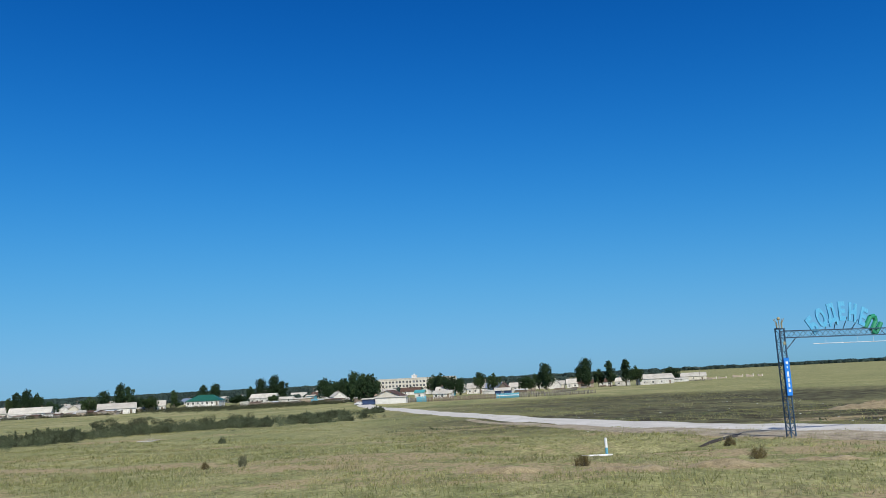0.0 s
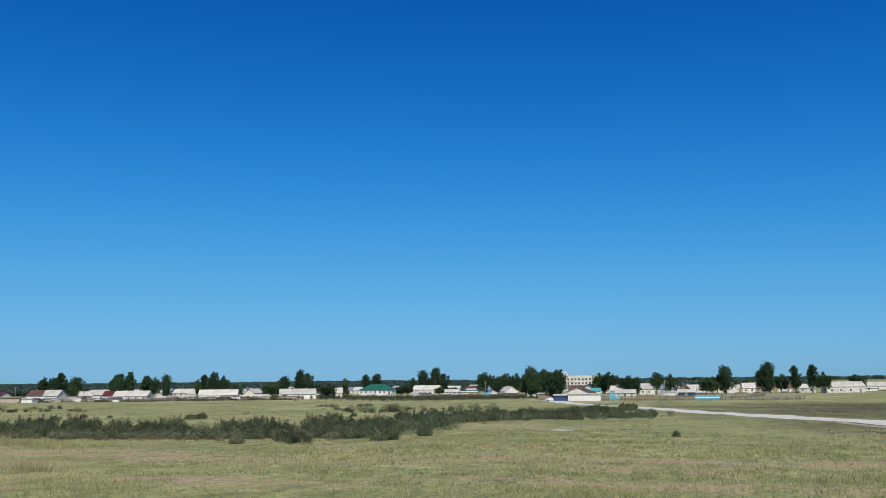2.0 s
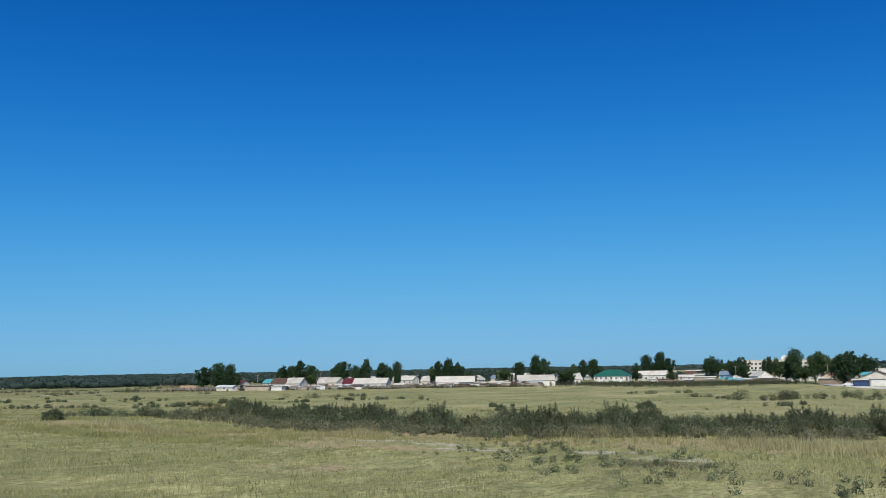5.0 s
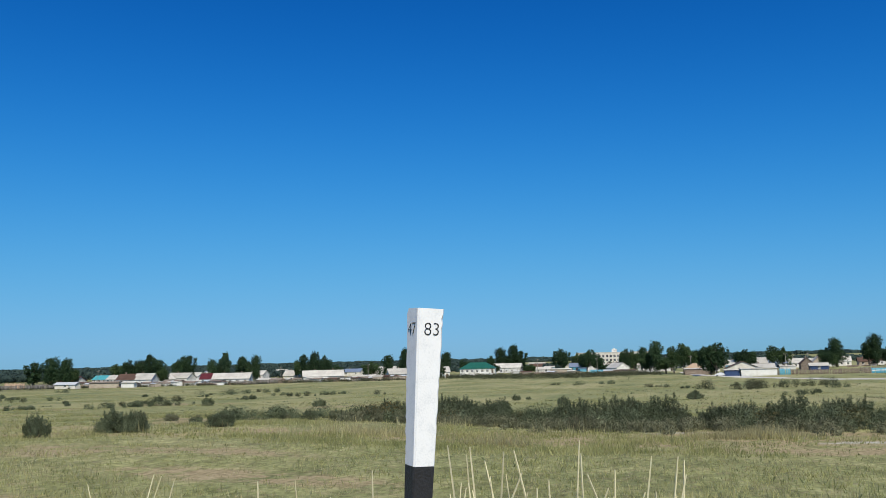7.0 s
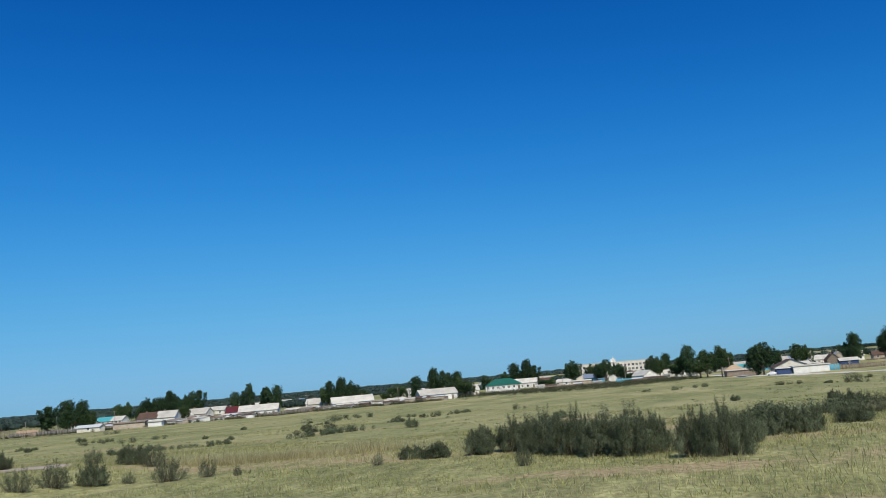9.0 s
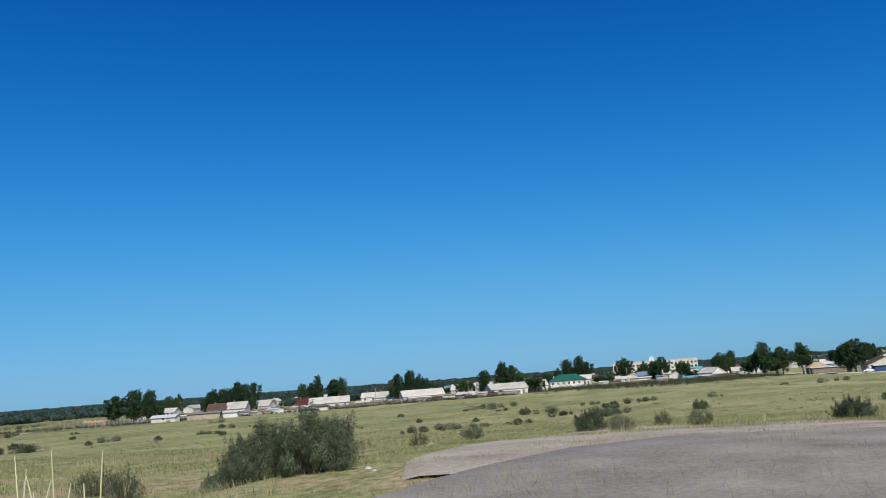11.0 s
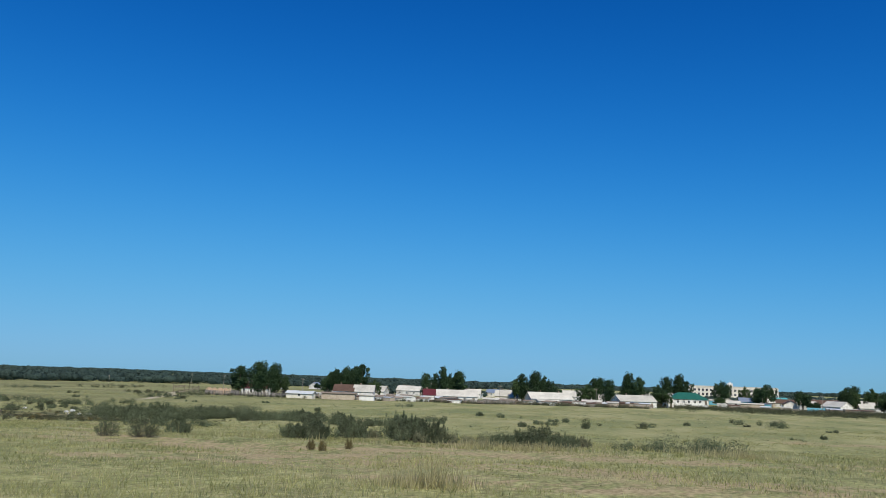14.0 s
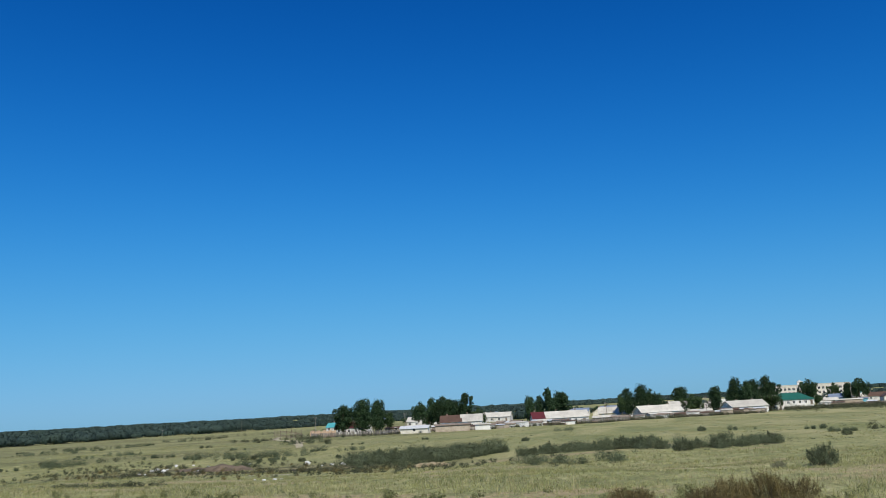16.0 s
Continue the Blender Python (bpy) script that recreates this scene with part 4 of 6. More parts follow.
def low_scrub(name, label, line, width, n, h, mat, seed, size=0.2, leaves=70):
    """A low thicket as one mesh of leaf sprays."""
    r = np.random.default_rng(seed)
    P = np.array(line, float)
    cum = np.concatenate([[0], np.cumsum(np.hypot(*np.diff(P, axis=0).T))])
    s = cum[-1] * r.random(n)
    x, y = np.interp(s, cum, P[:, 0]) + r.normal(size=n) * width * 0.3, np.interp(s, cum, P[:, 1]) + r.normal(size=n) * width
    hh = h * (0.4 + 0.9 * r.random(n))
    lob = np.column_stack([x, y, hh * 0.45, hh * (0.5 + 0.4 * r.random(n)), hh * 0.6, hh * 0.55])
    V, F = leaf_cloud(r, lob, n * leaves, size, 0.8)
    V[:, 2] += np.repeat(height(V[::4, 0], V[::4, 1]), 4)
    return tagged(finish(name, np_mesh(name, V, F), mat), label, "shrubs", kind="stuff")


low_scrub("shrub_belt", "dense grey-green thicket along the meadow", BELT_NEAR, 1.7, 260, 1.1, LEAF_SHRUB, 64, 0.072, 480)
low_scrub("shrub_belt", "dense grey-green thicket along the meadow", BELT_BACK, 5.5, 300, 1.05, LEAF_SHRUB, 65, 0.10, 200)
low_scrub("shrub_belt", "broad grey-green thicket spreading over the meadow", [(-74, 122), (-67, 145), (-61, 168), (-57, 190)], 6.0, 170, 1.2, LEAF_SHRUB, 80, 0.12, 170)
low_scrub("rusty_thicket", "dry rust-brown patches in the thicket", BELT_NEAR, 1.6, 36, 1.2, LEAF_RUST, 74, 0.10, 200)
low_scrub("wormwood_fringe", "pale silvery wormwood along the thicket", [(x, y - 3.0) for x, y in BELT_NEAR], 1.2, 420, 0.62, LEAF_GREY, 66, 0.085, 230)
low_scrub("shrub_belt", "low grey-green thicket trailing off into dry grass", [(-144, 45.5), (-142.5, 53), (-138, 55.5), (-133, 52)], 1.4, 60, 0.8, LEAF_SHRUB, 75, 0.105, 240)
low_scrub("shrub_belt", "low grey-green thicket on the far meadow", [(-114, 164), (-106, 161), (-98, 172), (-87, 186)], 2.5, 36, 1.5, LEAF_SCRUB, 76, 0.17, 200)
low_scrub("shrub_belt", "low grey-green thicket on the meadow", [(-292, 106), (-283, 101), (-275, 90), (-268, 86), (-262, 95)], 2.0, 110, 1.15, LEAF_SHRUB, 67, 0.09, 240)
low_scrub("shrub_belt", "low grey-green thicket on the meadow", [(-258, 49), (-254.8, 51), (-250, 50), (-244, 50.5), (-232, 50)], 1.4, 60, 0.8, LEAF_SHRUB, 79, 0.08, 240)
low_scrub("shrub_belt", "low grey-green thicket on the meadow", [(-288, 76), (-280, 67), (-276, 71)], 1.6, 30, 0.9, LEAF_SHRUB, 78, 0.09, 220)
low_scrub("shrub_belt", "dense grey-green thicket in a hollow", [(-315, 104.5), (-309, 103.5), (-303, 104.5), (-300, 112), (-297, 120)], 3.2, 190, 1.75, LEAF_SHRUB, 68, 0.11, 300)
low_scrub("village_scrub", "dark low scrub along the village edge", [(-262, 372), (-245, 392), (-200, 388), (-160, 392), (-128, 372)], 5, 620, 1.5, LEAF_SCRUB, 61, 0.24, 55)
low_scrub("village_scrub", "dark low scrub along the village edge", [(-250, 392), (-222, 385), (-195, 365), (-172, 358), (-150, 372), (-138, 392)], 16, 900, 1.7, LEAF_SCRUB, 63, 0.24, 50)
low_scrub("village_scrub", "dark low scrub along the village edge", [(-290, 352), (-268, 360), (-250, 372)], 7, 130, 1.3, LEAF_SCRUB, 60, 0.24, 50)
low_scrub("village_scrub", "dark low scrub along the village edge", [(-420, 280), (-380, 276), (-330, 312), (-285, 336)], 4, 150, 0.9, LEAF_SCRUB, 62)
low_scrub("village_scrub", "dark low scrub in front of the village houses", [(-345, 305), (-318, 322), (-290, 338), (-262, 352), (-238, 362)], 3, 520, 1.45, LEAF_SCRUB, 59, 0.2, 70)
low_scrub("village_scrub", "dark low scrub and weeds along the yard fences", [(-372, 294), (-345, 300), (-318, 315), (-290, 331), (-262, 346), (-238, 356)], 1.6, 330, 0.95, LEAF_SCRUB, 58, 0.2, 60)
low_scrub("weedy_ground", "dark low weeds on rough dug ground", [(-366, 112), (-335, 98), (-312, 92), (-292, 86)], 8, 560, 0.42, LEAF_SCRUB, 69, 0.12, 40)
low_scrub("weedy_ground", "dark low weeds in the salt grass", [(-102, 40), (-90, 30), (-80, 22), (-72, 15)], 3.0, 230, 0.26, LEAF_SHRUB, 81, 0.06, 60)
low_scrub("weedy_ground", "rusty dry weeds by the verge", [(-74, 13.5), (-70, 15.5), (-66, 12.5)], 1.0, 110, 0.28, LEAF_RUST, 82, 0.06, 60)
low_scrub("weedy_ground", "rusty dry weeds on rough dug ground", [(-355, 104), (-330, 94), (-300, 84)], 7, 160, 0.4, LEAF_RUST, 70, 0.12, 40)
low_scrub("weedy_ground", "brownish dry weeds along the verge", [(-268, 25), (-285, 28), (-300, 31)], 2.2, 90, 0.26, LEAF_WEED, 75, 0.07, 60)
low_scrub("weedy_ground", "dark brown low weeds on damp soil", [(-313, 48.5), (-303, 44.5)], 1.0, 80, 0.4, LEAF_SCRUB, 76, 0.10, 60)
for i, (line, w, n, h) in enumerate((([(-506, 342), (-486, 350), (-489, 376)], 3, 44, 1.3), ([(-480, 244), (-478, 262), (-464, 266), (-467, 280)], 2.5, 50, 1.2), ([(-461, 206), (-445, 216)], 2.5, 26, 1.0), ([(-385, 128), (-374, 126)], 2.0, 34, 1.1), ([(-398, 164), (-392, 168)], 1.5, 14, 0.9),
                                     ([(-356, 131), (-342, 133), (-334, 134)], 1.6, 40, 1.1), ([(-424, 270), (-416, 278)], 2, 20, 1.1), ([(-370, 200), (-362, 206)], 2, 26, 1.2), ([(-388, 246), (-384, 252)], 1.8, 20, 1.5), ([(-430, 322), (-424, 330)], 2, 18, 1.3), ([(-372, 144), (-368, 147)], 1.2, 12, 0.7), ([(-520, 380), (-480, 420), (-450, 440)], 6, 40, 1.2),
                                     ([(-208, 79), (-202, 86), (-195, 86)], 1.4, 26, 0.6), ([(-190, 91), (-186, 106)], 1.6, 24, 0.7), ([(-216, 152), (-212, 170)], 2, 12, 1.2))):
    low_scrub("meadow_scrub", "ragged dark band of low shrubs on the meadow", line, w, n, h, LEAF_SHRUB if i % 3 or line[0][1] < 200 else LEAF_SCRUB, 500 + i, 0.11, 200)
MEADOW = ((-219.6, 165), (-219, 181), (-194, 149), (-188, 145), (-185, 149), (-184, 157), (-171, 148), (-151, 221), (-144, 213), (-123, 178), (-116, 169), (-136, 221), (-107, 181), (-96, 195), (-101, 130), (-194, 105), (-189, 102), (-252, 140), (-240, 128), (-262, 150), (-330, 190), (-360, 200), (-385, 230), (-300, 210), (-80, 150), (-70, 170), (-90, 165), (-60, 190),
          (-333, 108), (-334, 117), (-317, 105), (-317, 120), (-306, 107), (-303, 110), (-302, 121), (-368, 170), (-401, 239), (-341, 173), (-356, 131), (-343, 126), (-335, 122), (-337, 143), (-388, 134), (-392, 150),
          (-474, 243), (-489, 310), (-266, 116), (-251, 119), (-246, 128), (-238, 136), (-209, 145), (-197, 119), (-190, 127), (-214, 183), (-219, 188), (-425, 316), (-355, 191),
          (-496, 269), (-484, 263), (-496, 306), (-475, 288), (-515, 360), (-492, 342), (-428, 276), (-385, 130), (-380, 133), (-375, 136), (-384, 120), (-473, 229), (-398, 206), (-409, 257), (-341, 133), (-349, 134), (-359, 139), (-330, 142), (-375, 220), (-456, 237), (-493, 243), (-505, 274), (-488, 310), (-465, 268))
for i, (x, y) in enumerate(MEADOW):
    low_scrub("meadow_scrub", "small cluster of low shrubs on the meadow", [(x - 0.8 - 0.5 * (i % 4), y), (x + 1 + 0.4 * (i % 5), y + 1)], 0.8, 3 + (i * 7) % 6, 0.45 + 0.14 * ((i * 3) % 5), LEAF_SHRUB if i % 3 else LEAF_SCRUB, 300 + i, 0.15, 130)


# ---------------------------------------------------------------- houses
def make_house(x, y, length, depth, wall_h, roof_h, roof_mat, wall_mat, label, turn=0.0, windows=3, chimney=1, hip=False, over=0.4, z=None, door=True):
    """A one-storey village house with its ridge along its length."""
    root = empty("house", x, y, hz(x, y) if z is None else z, turn)
    L, D = length / 2, depth / 2
    bm = bmesh.new()
    add_box(bm, -L, L, -D, D, -2.0, wall_h, 0.02)
    if not hip:
        for sx in (-L + 0.02, L - 0.02):
            vs = [bm.verts.new(p) for p in ((sx, -D, wall_h), (sx, D, wall_h), (sx, 0, wall_h + roof_h - 0.06))]
            bm.faces.new(vs)
    wall = part("wall", bm, wall_mat, root)
    bm = bmesh.new()
    e, t = over, 0.09
    q = roof_h * (D + e) / D
    zr, ze = wall_h + roof_h, wall_h + roof_h - q
    rx = L + e if not hip else max(0.3, L - D * 0.9)
    for s in (-1, 1):
        lo = [(-L - e, s * (D + e), ze), (L + e, s * (D + e), ze), (rx, 0, zr), (-rx, 0, zr)]
        up = [bm.verts.new((a, b, c + t)) for a, b, c in lo]
        dn = [bm.verts.new((a, b, c)) for a, b, c in lo]
        bm.faces.new(up)
        bm.faces.new(dn[::-1])
        for i in range(4):
            bm.faces.new((up[i], dn[i], dn[(i + 1) % 4], up[(i + 1) % 4]))
        if hip:
            lo = [(s * (L + e), -D - e, ze), (s * (L + e), D + e, ze), (s * rx, 0, zr)]
            up = [bm.verts.new((a, b, c + t)) for a, b, c in lo]
            bm.faces.new(up)
    bmesh.ops.recalc_face_normals(bm, faces=bm.faces)
    roof = part("roof", bm, roof_mat, root)
    for i in range(chimney):
        cx = -L * 0.4 + i * L * 0.9
        bm = box(cx - 0.25, cx + 0.25, 0.2, 0.7, wall_h + roof_h * 0.4, wall_h + roof_h + 0.6, bevel=0.02)
        add_box(bm, cx - 0.3, cx + 0.3, 0.15, 0.75, wall_h + roof_h + 0.6, wall_h + roof_h + 0.7)
        part("chimney", bm, BRICK_CHIM, roof, "brick chimney")
    for i in range(windows):
        wx = -L + length * (i + 0.5) / windows
        if door and i == windows - 1 and windows > 2:
            part("door", box(wx - 0.5, wx + 0.5, -D - 0.04, -D + 0.05, 0.0, 2.0, bevel=0.01), DARK_WOOD, root, "dark wooden door")
            continue
        bm = bmesh.new()
        for a in ((-0.62, 0.62, 0.75, 0.85), (-0.62, 0.62, 1.95, 2.05), (-0.62, -0.52, 0.85, 1.95), (0.52, 0.62, 0.85, 1.95), (-0.04, 0.04, 0.85, 1.95)):
            add_box(bm, wx + a[0], wx + a[1], -D - 0.06, -D + 0.02, a[2], a[3])
        win = part("window", bm, FRAME_WHITE if wall_mat is not FRAME_WHITE else BLUE_WALL, root)
        part("pane", box(wx - 0.52, wx + 0.52, -D - 0.025, -D + 0.01, 0.85, 1.95), DARK_GLASS, win, "dark window pane")
    return tagged(root, label, "house", "village houses")


W = WHITEWASH
make_house(-403, 335, 9, 8, 2.8, 2.0, RED_ROOF, W, "white village house with a dark red roof")
make_house(-413, 343, 5, 6, 2.7, 2.0, RED_ROOF, W, "small white house with a dark red roof behind poplars", windows=2)
make_house(-442.8, 406, 9.6, 7, 2.4, 2.1, CYAN_ROOF, W, "white village house with a turquoise sheet roof")
make_house(-434.4, 406, 7, 7, 2.4, 2.1, SLATE, W, "white village house with a pale slate roof")
make_house(-361.8, 284, 10.2, 3.2, 1.9, 0.8, TIN_ROOF, CREAM_WALL, "low white shed with a pale tin roof", windows=1, chimney=0)
make_house(-357.4, 317.2, 8, 8, 3.2, 2.4, BROWN_ROOF, W, "white house half with a rusty brown roof", turn=12)
make_house(-349.6, 318.9, 8, 8, 3.2, 2.5, SLATE, W, "white house half with a pale slate roof", turn=12)
make_house(-361, 349, 9, 5, 2.6, 2.0, SLATE, W, "small white gabled village house", turn=90, windows=1)
make_house(-360, 361, 12, 8, 2.9, 2.4, SLATE, W, "long white village house with a pale slate roof")
make_house(-366, 444, 16, 8, 2.7, 2.2, SLATE, W, "long white village house with a pale slate roof", windows=4)
make_house(-407.5, 441, 15, 8, 2.7, 2.2, SLATE, W, "long white village house with a pale slate roof", windows=4)
make_house(-325.5, 330.2, 4.6, 8, 2.7, 2.3, RED_ROOF, W, "white house end with a dark red roof", turn=18, windows=1)
make_house(-315, 333.6, 17.2, 8, 2.7, 2.35, SLATE, W, "long white village house with a pale slate roof", turn=18, windows=5, chimney=2)
make_house(-299.8, 365, 8.5, 6, 3.0, 2.3, SLATE, CREAM_WALL, "small cream village house with a slate roof")
make_house(-279.4, 354.2, 18.4, 8, 2.8, 2.5, SLATE, W, "long white village house with a pale slate roof", turn=28, windows=5, chimney=2)
make_house(-279, 346.5, 9, 3, 1.9, 0.4, SLATE, W, "low white outbuilding beside a long house", turn=28, windows=0, chimney=0)
make_house(-273, 418, 14, 8, 3.4, 2.6, SLATE, W, "white village house with a pale slate roof")
make_house(-244.5, 371.5, 17.6, 8, 2.8, 2.4, SLATE, W, "long white village house with a pale slate roof", turn=32, windows=4, chimney=2)
make_house(-233, 388, 9, 7, 3.0, 2.4, SLATE, W, "white village house with a pale slate roof", turn=28)
make_house(-220.8, 417, 18, 11, 2.7, 2.9, GREEN_ROOF, W, "white public building with a green hipped roof", turn=10, windows=7, chimney=0, hip=True, z=hz(-221, 417) + 1.4)
make_house(-222.5, 498, 17, 8, 3.4, 2.4, SLATE, W, "long white village house with a pale slate roof", windows=5)
make_house(-224.5, 612, 12, 8, 3.0, 2.4, SLATE, W, "white village house with a pale slate roof")
make_house(-201, 524, 6, 5, 2.6, 0.8, SLATE, CYAN_WALL, "small sky-blue outbuilding with a slate roof", windows=1, chimney=0)
make_house(-182.6, 519, 9.6, 7, 2.8, 2.1, BLUE_ROOF, CYAN_WALL, "blue village house with a blue-grey sheet roof")
make_house(-172.8, 520, 9.8, 7, 2.7, 2.0, SLATE, CLAY_WALL, "clay-walled house half with a pale slate roof")
make_house(-175.4, 488, 3.4, 3, 1.9, 0.3, BLUE_ROOF, CYAN_WALL, "small bright blue hut beside a farmyard", windows=0, chimney=0)
make_house(-145, 668, 11, 7, 3.0, 2.0, CYAN_ROOF, W, "white house with a turquoise roof deep in the village", windows=2)
make_house(-151, 434, 13, 7, 2.9, 2.3, SLATE, W, "white gabled village house", turn=-62, windows=3)
# walls in the dark timber colour stand in for the shade below the roof
make_house(-113.4, 371, 8, 7, 2.7, 1.9, PEACH_ROOF, DARK_WOOD, "house with a tan hipped roof above walls coloured dark for shade", windows=1, chimney=0, hip=True)
make_house(-95.9, 343, 11, 12.5, 2.8, 2.6, BROWN_ROOF, CREAM_WALL, "white gabled house with a brown roof beside the gravel road", turn=90, windows=2, chimney=0)
make_house(-91.3, 328, 12.6, 4, 2.6, 0.2, SLATE, LIMEWASH, "long white garage beside the gravel road", turn=6, windows=0, chimney=0)
make_house(-84, 396, 9, 7, 2.4, 1.4, SLATE, W, "low white village house with a pale slate roof")
make_house(-108.6, 536, 19, 8, 2.8, 2.3, SLATE, W, "long white village house with a pale slate roof", windows=4)
make_house(-80.9, 474, 10, 8, 3.2, 2.7, SLATE, W, "white village house with a pale slate roof")
make_house(-71, 474, 9.6, 8, 3.2, 2.6, BLUE_ROOF, W, "white village house with a blue-grey sheet roof")
make_house(-60, 491, 7, 7, 2.8, 2.2, SLATE, W, "white village house with a pale slate roof")
make_house(-50.4, 477, 8, 6, 3.0, 3.0, SLATE, CLAY_WALL, "narrow clay-walled house with a steep gable", turn=90, windows=1)
make_house(-60.4, 442, 7, 6, 3.0, 2.8, BROWN_ROOF, DARK_WOOD, "dark timber house with a steep brown gable", turn=90, windows=1)
make_house(-39, 521, 8, 6, 3.4, 3.0, SLATE, W, "white gabled village house", turn=90, windows=1)
make_house(-29, 531, 7, 6, 3.0, 2.6, SLATE, W, "white village house with a pale slate roof", windows=2)
make_house(-8.5, 546, 8, 6, 2.8, 2.2, BROWN_ROOF, W, "small white house with a brown roof", windows=2)
make_house(21.5, 525, 21, 9, 3.5, 2.6, SLATE, W, "long white barn with a pale slate roof", turn=15, windows=4, chimney=0)
make_house(52, 621, 18, 9, 3.0, 2.4, SLATE, CREAM_WALL, "cream barn with a pale slate roof", windows=3, chimney=0)


# ---------------------------------------------------------------- more village buildings
make_house(-100.6, 327.5, 5.2, 3, 2.3, 0.3, SLATE, BLUE_WALL, "dark blue lean-to beside the white garage", turn=6, windows=0, chimney=0)
make_house(-300, 340, 9, 5, 1.8, 0.6, SLATE, CLAY_WALL, "low clay-walled cattle shed", windows=1, chimney=0)
make_house(-322, 322, 8, 3.5, 1.7, 0.5, TIN_ROOF, W, "low white shed in front of a long house", windows=0, chimney=0)
make_house(-339.6, 294, 5.4, 3, 2.0, 0.25, SLATE, LIMEWASH, "small white box-like outhouse with a flat roof", turn=12, windows=0, chimney=0)
make_house(-381, 366, 8, 5, 2.2, 1.4, SLATE, W, "white village house with a pale slate roof", windows=2)
make_house(-350.4, 293, 12.6, 3.5, 2.3, 0.4, DARK_WOOD, CLAY_WALL, "long low dark-roofed cattle shelter", turn=14, windows=0, chimney=0)
make_house(-380, 318, 9, 4, 1.8, 0.5, BROWN_ROOF, CLAY_WALL, "low clay shed with a rusty roof", windows=1, chimney=0)
make_house(-293, 362, 7, 5, 2.4, 1.6, SLATE, CLAY_WALL, "small clay house with a slate roof", windows=2)
make_house(-262, 366, 8, 4, 1.9, 0.6, SLATE, W, "low white outhouse with a slate roof", windows=1, chimney=0)
make_house(-256, 396, 10, 7, 2.6, 2.0, SLATE, W, "white village house with a pale slate roof")
make_house(-236, 384, 7, 4, 2.0, 0.8, TIN_ROOF, CLAY_WALL, "low clay shed with a tin roof", windows=1, chimney=0)
make_house(-196, 470, 9, 5, 2.2, 1.2, SLATE, W, "low white shed with a slate roof", windows=2, chimney=0)
make_house(-186, 470, 12, 4, 2.0, 0.4, SLATE, CLAY_WALL, "long low clay shed", windows=0, chimney=0)
make_house(-137, 436, 8, 6, 2.6, 1.8, SLATE, W, "white village house with a pale slate roof", windows=2)
make_house(-128, 452, 10, 7, 2.8, 2.2, SLATE, W, "white village house with a pale slate roof")
make_house(-111.6, 362, 12, 4, 2.4, 0.3, SLATE, DARK_WOOD, "dark timber shed with a pale flat roof", windows=0, chimney=0)
make_house(-58, 420, 8, 5, 2.2, 1.2, SLATE, BLUE_WALL, "bright blue outhouse behind a fence", windows=1, chimney=0)
make_house(-93, 445, 10, 7, 2.8, 2.2, SLATE, CYAN_WALL, "sky-blue village house with a slate roof")
make_house(-104, 431, 5, 4.5, 3.0, 1.2, CYAN_ROOF, W, "small white house with a turquoise roof", windows=1, chimney=0)
make_house(-20, 515, 9, 6, 2.6, 2.0, BROWN_ROOF, CLAY_WALL, "clay house with a brown roof between poplars", windows=2)
make_house(2, 520, 9, 6, 2.8, 2.0, SLATE, W, "white village house between tall poplars", windows=2)
make_house(40, 566, 9, 4, 2.0, 0.6, SLATE, W, "low white annex beside the barn", windows=1, chimney=0)
for i, (x, y, l, h) in enumerate(((66, 640, 9, 2.0), (75, 645, 6, 1.6), (88, 660, 8, 2.4), (97, 662, 6, 2.6), (104, 660, 4, 2.2), (122, 668, 4, 1.5))):
    h *= 0.8
    root = empty("ruin", x, y, hz(x, y), 6 * i)
    bm = bmesh.new()
    add_box(bm, -l / 2, l / 2, -0.2, 0.2, -0.4, h * 0.7, 0.03)
    add_box(bm, -l / 2, -l / 6, -0.2, 0.2, h * 0.7 - 0.02, h, 0.03)
    part("wall", bm, CLAY_WALL, root)
    part("pier", box(l / 2 - 0.6, l / 2, -0.5, 0.3, -0.4, h * 1.1, bevel=0.03), CREAM_WALL, root)
    tagged(root, "crumbling pale wall of a roofless farm building", "ruin", "farm ruins")


def yard_clutter(line, n, seed):
    """Low sheds, wood stacks, lean-tos and short fences in front of the houses, each its own thing."""
    r = np.random.default_rng(seed)
    P = np.array(line, float)
    cum = np.concatenate([[0], np.cumsum(np.hypot(*np.diff(P, axis=0).T))])
    for i in range(n):
        s = cum[-1] * (i + r.random()) / n
        x, y = np.interp(s, cum, P[:, 0]), np.interp(s, cum, P[:, 1]) + r.normal() * 2
        kind = int(r.integers(5))
        l = 3 + 5 * r.random()
        if kind < 3:
            mats = (CLAY_WALL, DARK_WOOD, W, GREY_WOOD)[int(r.integers(4))]
            roofs = (DARK_WOOD, SLATE, BROWN_ROOF, TIN_ROOF)[int(r.integers(4))]
            make_house(x, y, l, 2.5 + r.random(), 1.1 + 0.8 * r.random(), 0.2 + 0.4 * r.random(), roofs, mats, "low farmyard shed of patched boards and clay", turn=r.normal() * 8, windows=0, chimney=0, over=0.2)
        else:
            root = empty("wood_stack", x, y, hz(x, y), r.normal() * 15)
            for k in range(9):
                zz = 0.15 + 0.28 * (k // 3)
                part("log", bar((-l / 2 + r.random(), (k % 3) * 0.3 - 0.3, zz), (l / 2 - r.random(), (k % 3) * 0.3 - 0.3 + r.normal() * 0.1, zz + r.normal() * 0.05), 0.14, sides=5), DARK_WOOD, root)
            tagged(root, "stack of weathered logs in a farmyard", "wood stack", "farmyard stacks")


